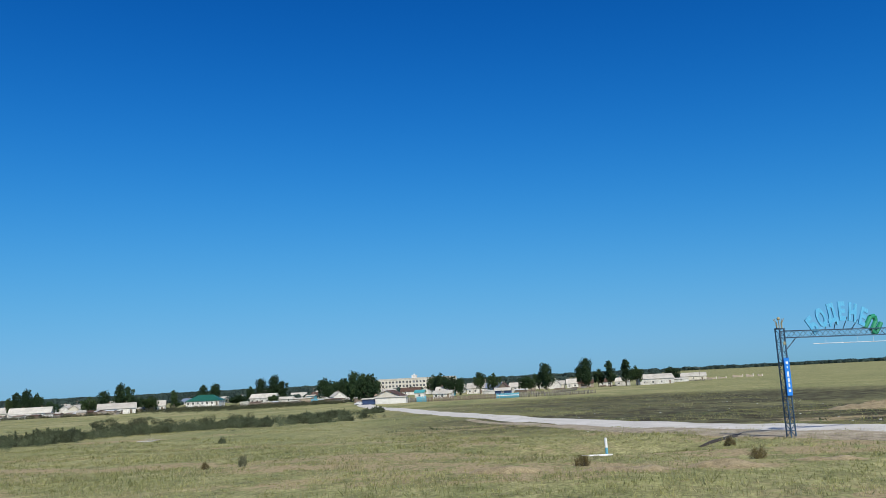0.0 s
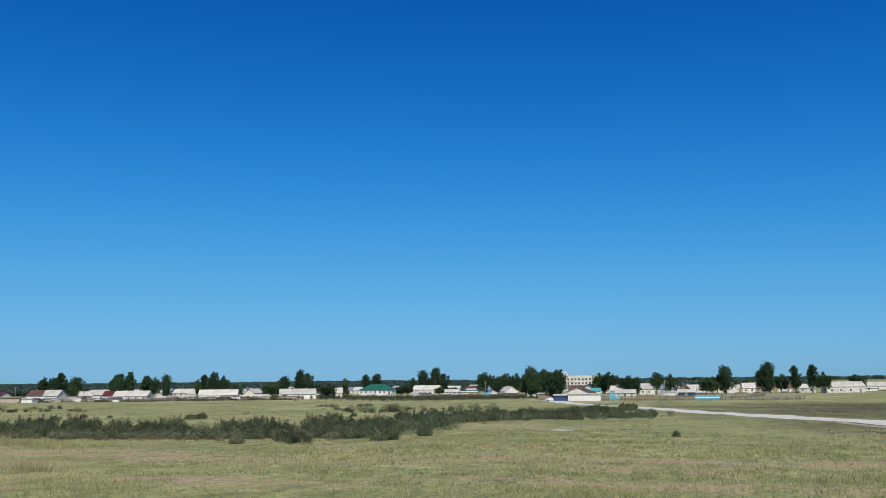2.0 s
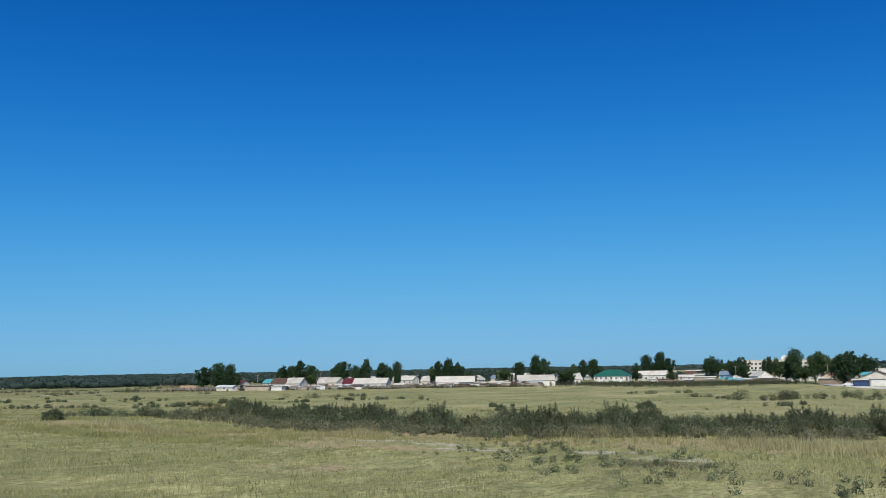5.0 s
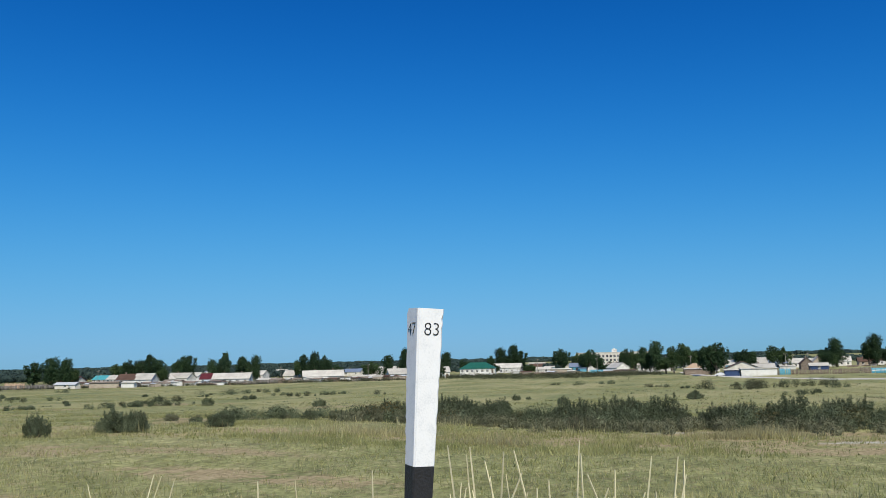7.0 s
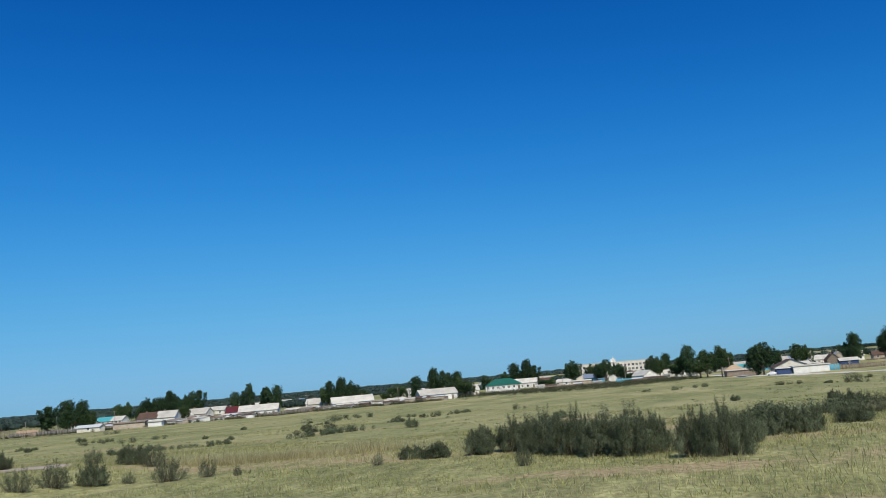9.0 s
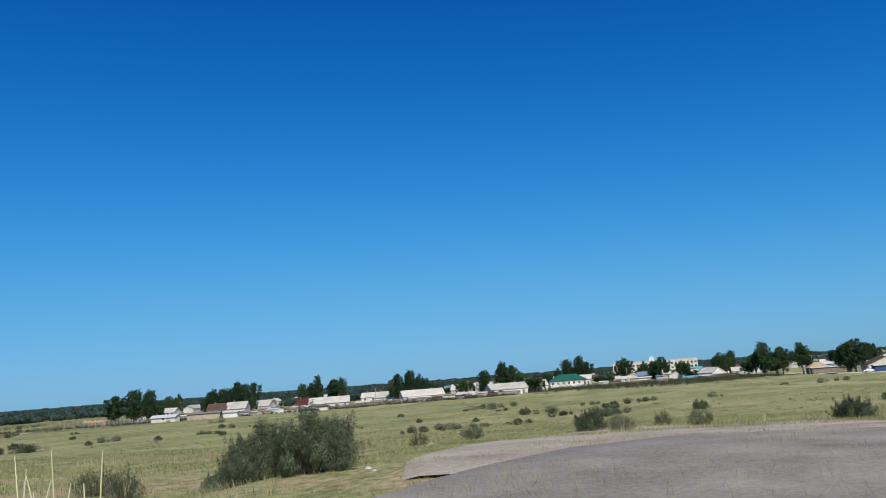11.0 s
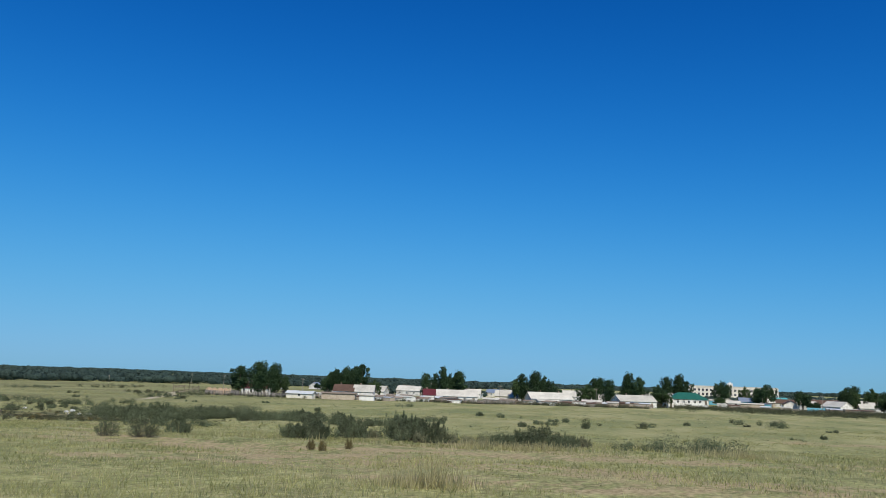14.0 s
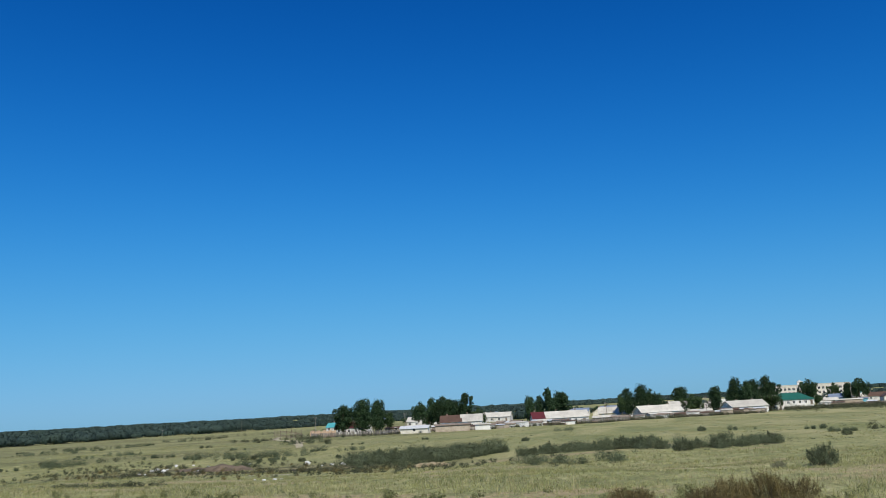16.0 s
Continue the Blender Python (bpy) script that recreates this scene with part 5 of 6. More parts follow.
yard_clutter([(-372, 306), (-340, 318), (-308, 324)], 26, 81)
yard_clutter([(-300, 334), (-262, 352), (-240, 364)], 16, 82)
yard_clutter([(-205, 430), (-160, 432), (-140, 408)], 18, 83)
yard_clutter([(-352, 300), (-330, 312), (-300, 326)], 16, 85)
yard_clutter([(-268, 350), (-240, 360)], 8, 86)
yard_clutter([(-75, 440), (-40, 470), (0, 520)], 10, 84)


def far_town(seed, n, x0, x1, y0, y1):
    """Rows of distant houses behind the first row, each with its roof and walls."""
    r = np.random.default_rng(seed)
    for i in range(n):
        x, y = x0 + (x1 - x0) * r.random(), y0 + (y1 - y0) * r.random()
        roof = (SLATE, SLATE, SLATE, TIN_ROOF, BROWN_ROOF, BLUE_ROOF)[int(r.integers(6))]
        make_house(x, y, 8 + 8 * r.random(), 7, 2.6, 1.8 + 0.6 * r.random(), roof, W if r.random() < 0.8 else CREAM_WALL, "white house deeper in the village", turn=90 * int(r.integers(2)) + r.normal() * 5, windows=2)
    for i in range(n):
        x, y = x0 + (x1 - x0) * r.random(), y0 + (y1 - y0) * r.random()
        p = int(r.integers(3))
        place(BROAD[p], x, y, 0.6 + 0.5 * r.random(), 0.3 + 0.2 * r.random(), 360 * r.random(), 0.1)


far_town(71, 14, -330, -150, 430, 640)
far_town(72, 10, -480, -300, 430, 640)
far_town(73, 9, -140, -40, 530, 650)


def make_school():
    """The three-storey school behind the trees."""
    x0, x1, y, top = -208, -140, 705, 11.7
    root = empty("school", (x0 + x1) / 2, y, -7.5)
    L = (x1 - x0) / 2
    bm = bmesh.new()
    add_box(bm, -L, L, 0, 14, -0.5, top - 1.0)
    add_box(bm, -L - 0.2, L + 0.2, -0.2, 14.2, top - 1.0, top - 0.3, 0.05)
    part("wall", bm, CREAM_WALL, root)
    part("roof", box(-L + 0.4, L - 0.4, 0.4, 13.6, top - 0.3, top + 0.5, bevel=0.1), SLATE, root)
    bm = box(-L + 30, -L + 34, 3, 7, top + 0.4, top + 3.0, bevel=0.05)
    add_bar(bm, (-L + 32, 5, top + 3), (-L + 32, 5, top + 5.5), 0.09)
    add_box(bm, -L + 31.4, -L + 32.6, 4.6, 5.4, top + 3.0, top + 3.8)
    part("turret", bm, W, root, "white roof turret with a mast")
    for i in range(22):
        wx = -L + (2 * L) * (i + 0.5) / 22
        for s in range(3):
            z = 1.3 + s * 3.3
            bm = bmesh.new()
            for a in ((-0.95, 0.95, 0, 0.12), (-0.95, 0.95, 1.9, 2.0), (-0.95, -0.84, 0.1, 1.9), (0.84, 0.95, 0.1, 1.9), (-0.05, 0.05, 0.1, 1.9)):
                add_box(bm, wx + a[0], wx + a[1], -0.1, 0.02, z + a[2], z + a[3])
            win = part("window", bm, FRAME_WHITE, root)
            part("pane", box(wx - 0.84, wx + 0.84, -0.05, 0.01, z + 0.12, z + 1.9), DARK_GLASS, win)
    return tagged(root, "cream three-storey school with rows of windows", "school")


make_school()


# ---------------------------------------------------------------- fences, poles, car
BOARDS = {}


def board_mesh(k, mat):
    """One of four widths of fence board, one metre high, with a slanted top; shared by all alike boards."""
    if (k, mat.name) not in BOARDS:
        w, tip = 0.14 + 0.025 * k, (0.02, -0.02, 0.04, 0.0)[k]
        V = [(x, y, z) for y in (-0.05, -0.025) for x, z in ((0, 0), (w, 0), (w, 1 - tip), (0, 1 + tip))]
        me = np_mesh("board", V, [(0, 1, 2, 3), (7, 6, 5, 4), (0, 4, 5, 1), (1, 5, 6, 2), (2, 6, 7, 3), (3, 7, 4, 0)])
        me.materials.append(mat)
        BOARDS[k, mat.name] = me
    return BOARDS[k, mat.name]


def make_fence(x0, y0, x1, y1, h, mat, label, gap=0.25, seed=0, rails=2, posts=2.6, ragged=0.25):
    """A board fence: posts, rails and uneven boards."""
    r = np.random.default_rng(seed)
    L = math.hypot(x1 - x0, y1 - y0)
    root = empty("fence", x0, y0, 0, math.degrees(math.atan2(y1 - y0, x1 - x0)))
    at = lambda s: (x0 + (x1 - x0) * s / L, y0 + (y1 - y0) * s / L)
    n = int(L / posts)
    for i in range(n + 1):
        s = L * i / n
        z = hz(*at(s))
        part("post", bar((s, 0.06, z - 0.4), (s + r.normal() * 0.05, 0.06, z + h * (1.02 + 0.1 * r.random())), 0.08, 0.07), mat, root)
    for k in range(rails):
        bm = bmesh.new()
        for i in range(n):
            a, b = L * i / n, L * (i + 1) / n
            za, zb = hz(*at(a)), hz(*at(b))
            q = h * (0.25 + 0.55 * k / max(1, rails - 1))
            add_bar(bm, (a, 0, za + q), (b, 0, zb + q), 0.05, sides=4)
        part("rail", bm, mat, root)
    if gap:
        s = 0.0
        while s < L:
            k = int(r.integers(4))
            w = 0.14 + 0.025 * k
            if r.random() > 0.06:
                t = h * (1 - ragged * r.random())
                ob = new("board", board_mesh(k, mat))
                ob.parent = root
                ob.matrix_basis = Matrix.Translation((s, 0, hz(*at(s)) - 0.05)) @ Matrix.Rotation(r.normal() * 0.02, 4, "Y") @ Matrix.Diagonal((1, 1, t, 1))
            s += w + gap * r.random()
    return tagged(root, label, "fence", "village fences")


make_fence(-405, 291, -374, 289, 1.9, FENCE_WOOD, "ragged grey board fence round a yard", 0.12, 1)
make_fence(-405, 291, -412, 330, 1.8, FENCE_WOOD, "ragged grey board fence round a yard", 0.12, 2)
make_fence(-374, 289, -368, 284, 1.8, FENCE_WOOD, "ragged grey board fence round a yard", 0.12, 3)
make_fence(-342, 311, -330, 313, 1.5, FENCE_WOOD, "old grey board fence in front of a house", 0.15, 4)
make_fence(-309, 322, -290, 330, 1.8, FENCE_WOOD, "old grey board fence beside a long house", 0.1, 5)
make_fence(-320, 318, -309, 322, 1.3, DARK_WOOD, "dark timber pen fence", 0.5, 6, 3)
make_fence(-266, 352, -255, 358, 1.6, FENCE_WOOD, "old grey board fence beside a house", 0.12, 7)
make_fence(-41, 345.5, -10, 352, 1.7, FENCE_WOOD, "thin grey picket fence with pale posts", 0.3, 8)
make_fence(-46, 389, -30, 394, 1.6, FENCE_WOOD, "thin grey picket fence", 0.35, 9)
make_fence(-30, 394, -22, 440, 1.5, FENCE_WOOD, "thin grey picket fence", 0.4, 10)
make_fence(-79, 338, -50.5, 343, 2.1, DARK_WOOD, "ragged grey picket fence along the village yards", 0.12, 11, 2, 3.4)
make_fence(-86, 332.5, -83.2, 337, 2.3, FENCE_WOOD, "ragged grey picket fence along the village yards", 0.12, 17)
blue_fence = make_fence(-50.3, 343, -41.2, 345.3, 2.0, CYAN_WALL, "sky-blue board fence with a white stripe", 0.02, 12, ragged=0.02)
part("stripe", box(0, 9.3, -0.09, -0.055, hz(-46, 344) + 0.95, hz(-46, 344) + 1.2), FRAME_WHITE, blue_fence, "white painted stripe")
make_fence(-83, 337, -79.2, 338, 2.3, CYAN_WALL, "sky-blue painted yard gate", 0.02, 13, ragged=0.02)
make_fence(-165, 430, -157, 431, 2.0, CYAN_WALL, "sky-blue painted board fence", 0.02, 14, ragged=0.02)
make_fence(-240, 404, -205, 404, 1.0, FENCE_WOOD, "low grey fence in front of the public building", 0.3, 15)
make_fence(15, 556, 60, 575, 1.2, FENCE_WOOD, "low grey fence along farm yards", 0.3, 16)


for k, (ax, ay, bx, by, h, mt) in enumerate(((-372, 300, -352, 306, 1.3, DARK_WOOD), (-350, 307, -338, 312, 1.5, FENCE_WOOD), (-337, 312, -322, 318, 1.2, DARK_WOOD), (-300, 330, -286, 338, 1.4, DARK_WOOD), (-284, 340, -268, 349, 1.3, FENCE_WOOD), (-256, 358, -238, 366, 1.4, DARK_WOOD), (-205, 428, -186, 430, 1.5, DARK_WOOD), (-184, 424, -168, 424, 1.5, FENCE_WOOD), (-152, 404, -138, 404, 1.4, DARK_WOOD))):
    make_fence(ax, ay, bx, by, h, mt, "patched board fence along a village yard", 0.14, 40 + k, ragged=0.5)


def make_pen(x, y, seed):
    """A tall timber frame for hay, with stacked poles behind."""
    r = np.random.default_rng(seed)
    root = empty("hay_frame", x, y, hz(x, y))
    for i in range(6):
        part("post", bar((i * 2.2, r.normal() * 0.2, -0.4), (i * 2.2 + r.normal() * 0.25, r.normal() * 0.2, 3.6 + 0.8 * r.random()), 0.1, 0.08), DARK_WOOD, root)
    for k in range(6):
        part("rail", bar((-0.6, -0.1, 0.5 + k * 0.5), (11.6, -0.1 + r.normal() * 0.1, 0.5 + k * 0.5 + r.normal() * 0.15), 0.07), DARK_WOOD, root)
    return tagged(root, "brown timber hay frame of rough poles", "timber frame")


make_pen(-425, 301, 5)
stack = empty("brick_stack", -409.5, 300, hz(-409.5, 300))
for i in range(16):
    part("pile", box(i * 0.66, i * 0.66 + 0.63, -0.4, 0.4, -0.1, 2.5 + 0.3 * math.sin(i * 1.7), bevel=0.02), PEACH_WALL, stack)
tagged(stack, "orange-brown stack of mud bricks behind a fence", "bricks")


def make_pole(x, y, h, label, arm=True):
    root = empty("utility_pole", x, y, hz(x, y), 8)
    part("pole", bar((0, 0, -0.5), (0, 0, h), 0.13, 0.09, 8), GREY_WOOD, root)
    if arm:
        part("crossarm", box(-0.75, 0.75, -0.06, 0.06, h - 0.5, h - 0.38), DARK_WOOD, root)
        for s in (-0.65, 0, 0.65):
            part("insulator", bar((s, 0, h - 0.38), (s, 0, h - 0.18), 0.05, 0.03), FRAME_WHITE, root)
    return tagged(root, label, "utility pole", "utility poles")


for x, y, h in ((-748, 702, 9), (-721, 806, 13.5), (-102, 352, 8), (-115, 372, 8), (-126, 398, 8), (-160, 420, 8), (-192, 430, 8), (-260, 362, 7.5), (-300, 352, 7.5), (-330, 350, 7.5), (-378, 322, 7.5), (-70, 440, 8), (-56, 470, 8), (55, 600, 9), (-430, 350, 8)):
    make_pole(x, y, h, "grey wooden utility pole with a crossarm")


def make_car(x, y, turn):
    """A small parked saloon car."""
    root = empty("car", x, y, hz(x, y), turn)
    bm = bmesh.new()
    prof = [(-2.1, 0.35), (-2.15, 0.75), (-1.9, 0.88), (-1.15, 0.95), (-0.65, 1.4), (0.75, 1.42), (1.35, 0.98), (2.05, 0.88), (2.15, 0.6), (2.1, 0.35)]
    a = [bm.verts.new((px, -0.8 + 0.12 * (pz > 1), pz)) for px, pz in prof]
    b = [bm.verts.new((px, 0.8 - 0.12 * (pz > 1), pz)) for px, pz in prof]
    bm.faces.new(a)
    bm.faces.new(b[::-1])
    for i in range(len(prof)):
        j = (i + 1) % len(prof)
        bm.faces.new((a[j], a[i], b[i], b[j]))
    bmesh.ops.recalc_face_normals(bm, faces=bm.faces)
    bmesh.ops.bevel(bm, geom=bm.edges[:], offset=0.05, segments=2, affect="EDGES")
    body = part("body", bm, CAR_WHITE, root)
    for s in (-1, 1):
        part("side_window", box(-0.95, 1.0, s * 0.72 - 0.03, s * 0.72 + 0.03, 1.0, 1.32, bevel=0.02), DARK_GLASS, root)
        for wx in (-1.3, 1.35):
            t = part("wheel", bar((wx, s * 0.62, 0.31), (wx, s * 0.82, 0.31), 0.31, sides=16), RUBBER, root)
            part("rim", bar((wx, s * 0.80, 0.31), (wx, s * 0.835, 0.31), 0.18, sides=12), ZINC, t)
    part("windscreen", box(-1.02, -0.74, -0.6, 0.6, 1.02, 1.3, bevel=0.02), DARK_GLASS, root)
    return tagged(root, "small white saloon car parked beside a blue wall", "car")


make_car(-104.5, 327, 170)


# ---------------------------------------------------------------- village arch at the road
def lattice_column(root, x, y, z0, z1, w, name="column"):
    """A square steel lattice mast of four legs with cross braces."""
    col = new(name)
    col.parent = root
    col.location = (x, y, 0)
    for sx in (-1, 1):
        for sy in (-1, 1):
            part("leg", box(sx * w - 0.03, sx * w + 0.03, sy * w - 0.03, sy * w + 0.03, z0, z1), GATE_BLUE, col)
    n = int((z1 - z0) / (w * 2.2))
    for i in range(n):
        a, b = z0 + (z1 - z0) * i / n, z0 + (z1 - z0) * (i + 1) / n
        for k, (p, q) in enumerate((((-w, -w), (w, -w)), ((w, -w), (w, w)), ((w, w), (-w, w)), ((-w, w), (-w, -w)))):
            if (i + k) % 2:
                p, q = q, p
            bm = bar((*p, a), (*q, b), 0.022, sides=4)
            add_bar(bm, (*p, b), (*q, b), 0.018, sides=4)
            part("brace", bm, GATE_BLUE, col)
    return col


def text_mesh(body, size, depth, bold=0.0):
    cu = bpy.data.curves.new("lettering", "FONT")
    cu.body, cu.size, cu.extrude, cu.align_x, cu.offset = body, size, depth, "CENTER", bold
    ob = new("lettering", cu)
    bpy.context.view_layer.update()
    me = bpy.data.meshes.new_from_object(ob.evaluated_get(bpy.context.evaluated_depsgraph_get()))
    bpy.data.objects.remove(ob)
    bpy.data.curves.remove(cu)
    return me


def make_arch():
    gx0, gy0 = 9.58, 52.1
    turn = 33
    base = hz(gx0, gy0) + 0.1
    root = empty("village_arch", gx0, gy0, base, turn)
    H, span = 6.2, 12.0
    for cx in (0, span):
        col = lattice_column(root, cx, 0, -0.5, H, 0.175)
        for a, b in ((-0.24, 0.24),):
            part("cap", box(-0.22, 0.22, -0.22, 0.22, H, H + 0.06, bevel=0.01), GATE_BLUE, col)
        bm = bmesh.new()
        for k in range(8):
            t = k * math.pi / 4
            c, s = math.cos(t), math.sin(t)
            limb(bm, [(0.16 * c, 0.16 * s, H + 0.06), (0.17 * c, 0.17 * s, H + 0.35), (0.30 * c, 0.30 * s, H + 0.62)], 0.03, 0.015, 5)
        bmesh.ops.create_uvsphere(bm, u_segments=10, v_segments=6, radius=0.1, matrix=Matrix.Translation((0, 0, H + 0.62)))
        part("crown", bm, GOLD, col, "small gilded crown ornament")
        part("emblem", bar((0.0, -0.30, H - 0.85), (0.0, -0.26, H - 0.85), 0.12, sides=4), GOLD, col, "round gilded emblem")
    # side banner
    ban = part("banner", box(-0.22, 0.18, -0.31, -0.26, 2.3, 4.5, bevel=0.01), BANNER_BLUE, root, "blue vertical banner with white ornament")
    for z, w, h in ((4.2, 0.18, 0.16), (3.95, 0.08, 0.12), (3.55, 0.14, 0.3), (3.2, 0.14, 0.26), (2.9, 0.12, 0.22), (2.58, 0.18, 0.16)):
        part("motif", box(-0.03 - w / 2, -0.03 + w / 2, -0.322, -0.31, z - h / 2, z + h / 2, bevel=0.004), FRAME_WHITE, ban, "white ornament")
    # cross truss
    zb, zt = H - 0.52, H - 0.12
    truss = new("truss")
    truss.parent = root
    for z in (zb, zt):
        for yy in (-0.18, 0.18):
            part("chord", box(0.2, span - 0.2, yy - 0.028, yy + 0.028, z - 0.028, z + 0.028), GATE_BLUE, truss)
    n = 26
    for i in range(n):
        a, b = 0.2 + (span - 0.4) * i / n, 0.2 + (span - 0.4) * (i + 1) / n
        p, q = (zb, zt) if i % 2 else (zt, zb)
        bm = bar((a, -0.18, p), (b, -0.18, q), 0.02, sides=4)
        add_bar(bm, (a, 0.18, p), (b, 0.18, q), 0.02, sides=4)
        add_bar(bm, (b, -0.18, q), (b, 0.18, q), 0.016, sides=4)
        part("brace", bm, GATE_BLUE, truss)
    for s, e in ((0.2, 1.2), (span - 0.2, span - 1.2)):
        part("knee_brace", bar((s, 0, H - 1.35), (e, 0, zb), 0.035, sides=5), GATE_BLUE, truss)
    # thin cable of lamps under the truss
    bm = bar((2.4, -0.1, zb - 0.42), (span - 2.4, -0.1, zb - 0.42), 0.018, sides=4)
    for i in range(5):
        sx = 3.4 + i * 1.3
        add_bar(bm, (sx, -0.1, zb - 0.42), (sx, -0.1, zb), 0.008, sides=4)
    part("cable_tray", bm, FRAME_WHITE, truss, "thin white rod under the truss")
    # letters on an arc, with stays
    cx, cz, R = span / 2 - 1.0, H - 0.12 + 0.6 - 3.6, 3.6
    for k, ch in enumerate("\u0411\u041e\u0414\u0415\u041d\u0415"):
        ang = radians(127 - k * 12.3)
        me = text_mesh(ch, 1.42, 0.04, 0.075)
        ob = finish("letter", me, LETTER_BLUE, root)
        ob.matrix_basis = Matrix.Translation((cx + R * math.cos(ang), -0.05, cz + R * math.sin(ang))) @ Matrix.Rotation(math.pi / 2 - ang, 4, "Y") @ Matrix.Rotation(math.pi / 2, 4, "X") @ Matrix.Diagonal((0.66, 1, 1, 1))
    bm = bmesh.new()
    ang = radians(127 - 6.0 * 12.3)
    o = Vector((cx + R * math.cos(ang), -0.05, cz + R * math.sin(ang)))
    rot = Matrix.Rotation(math.pi / 2 - ang, 3, "Y")
    pts = [(-0.4, -0.1), (-0.38, 0.75), (-0.12, 1.0), (0.12, 0.8), (0.12, 0.15), (0.32, 0.02), (0.5, 0.2), (0.52, 0.95)]
    for (a, b), (c, d) in zip(pts[:-1], pts[1:]):
        add_bar(bm, o + rot @ Vector((a, 0, b)), o + rot @ Vector((c, 0, d)), 0.14, sides=8)
    part("ornament", bm, LETTER_GREEN, root, "green curled ornament")
    bm = bmesh.new()
    last = None
    for i in range(19):
        ang = radians(131 - i * 4.6)
        p = (cx + (R - 0.03) * math.cos(ang), -0.05, cz + (R - 0.03) * math.sin(ang))
        if last:
            add_bar(bm, last, p, 0.025, sides=5)
        last = p
    part("letter_arc", bm, LETTER_BLUE, root, "thin blue arc under the letters")
    for i in range(6):
        ang = radians(122 - i * 13)
        part("stay", bar((cx + (R + 0.2) * math.cos(ang), 0, cz + (R + 0.2) * math.sin(ang)), (cx + (R - 0.1) * math.cos(ang) * 0.93 - 0.1, 0.3, zt), 0.028, sides=5), GATE_BLUE, root)
    return tagged(root, "blue steel lattice village arch with arched sky-blue letters", "gateway arch")


make_arch()


# ---------------------------------------------------------------- roadside post and sign
def make_km_post():
    x, y, top, turn = -117.37, 6.06, 1.997, 43
    z = hz(x, y)
    root = empty("kilometre_post", x, y, z)
    root.matrix_world = Matrix.Translation((x, y, z)) @ Matrix.Rotation(radians(3.5), 4, "Y") @ Matrix.Rotation(radians(turn), 4, "Z")
    H, band = top - z, 0.82 - z

    def shaft(z0, z1, seed, chips):
        r = np.random.default_rng(seed)
        bm = bmesh.new()
        k = 30 if chips else 3
        rows = []
        for i in range(k + 1):
            zz = z0 + (z1 - z0) * i / k
            w = 0.067 + 0.042 * zz / H
            pts = []
            for cx, cy in ((-1, -1), (1, -1), (1, 1), (-1, 1)):
                c = w * (0.09 + (0.16 * r.random() if chips and r.random() < 0.5 else 0.0)) + (0.03 if chips and i == k and cx < 0 else 0.0)
                if cx == -1 and cy == -1:
                    c = w * 0.14
                pts.append((cx * w, cy * w - cy * c) if cx * cy > 0 else (cx * w - cx * c, cy * w))
                pts.append((cx * w - cx * c, cy * w) if cx * cy > 0 else (cx * w, cy * w - cy * c))
            rows.append([bm.verts.new((a, b, zz)) for a, b in pts])
        for a, b in zip(rows[:-1], rows[1:]):
            for i in range(8):
                bm.faces.new((a[i], a[(i + 1) % 8], b[(i + 1) % 8], b[i]))
        bm.faces.new(rows[-1])
        bm.faces.new(rows[0][::-1])
        bmesh.ops.recalc_face_normals(bm, faces=bm.faces)
        return bm

    body = part("white_shaft", shaft(band, H, 3, True), PAINT_WHITE, root, "white painted concrete shaft with chipped corners")
    part("black_base", shaft(-0.4, band - 0.002, 4, False), PAINT_BLACK, root, "black painted base")
    w = 0.1065
    for num, axis in (("83", "front"), ("47", "side")):
        me = text_mesh(num, 0.14, 0.0015, -0.0022)
        ob = finish("numeral", me, PAINT_BLACK, body, "black stencilled number")
        if axis == "front":
            ob.matrix_basis = Matrix.Translation((0.012, -w - 0.001, H - 0.203)) @ Matrix.Rotation(math.pi / 2, 4, "X")
        else:
            ob.matrix_basis = Matrix.Translation((-w - 0.001, 0.0, H - 0.203)) @ Matrix.Rotation(-math.pi / 2, 4, "Z") @ Matrix.Rotation(math.pi / 2, 4, "X")
    return tagged(root, "white concrete kilometre post with black base and numbers", "kilometre post")


make_km_post()


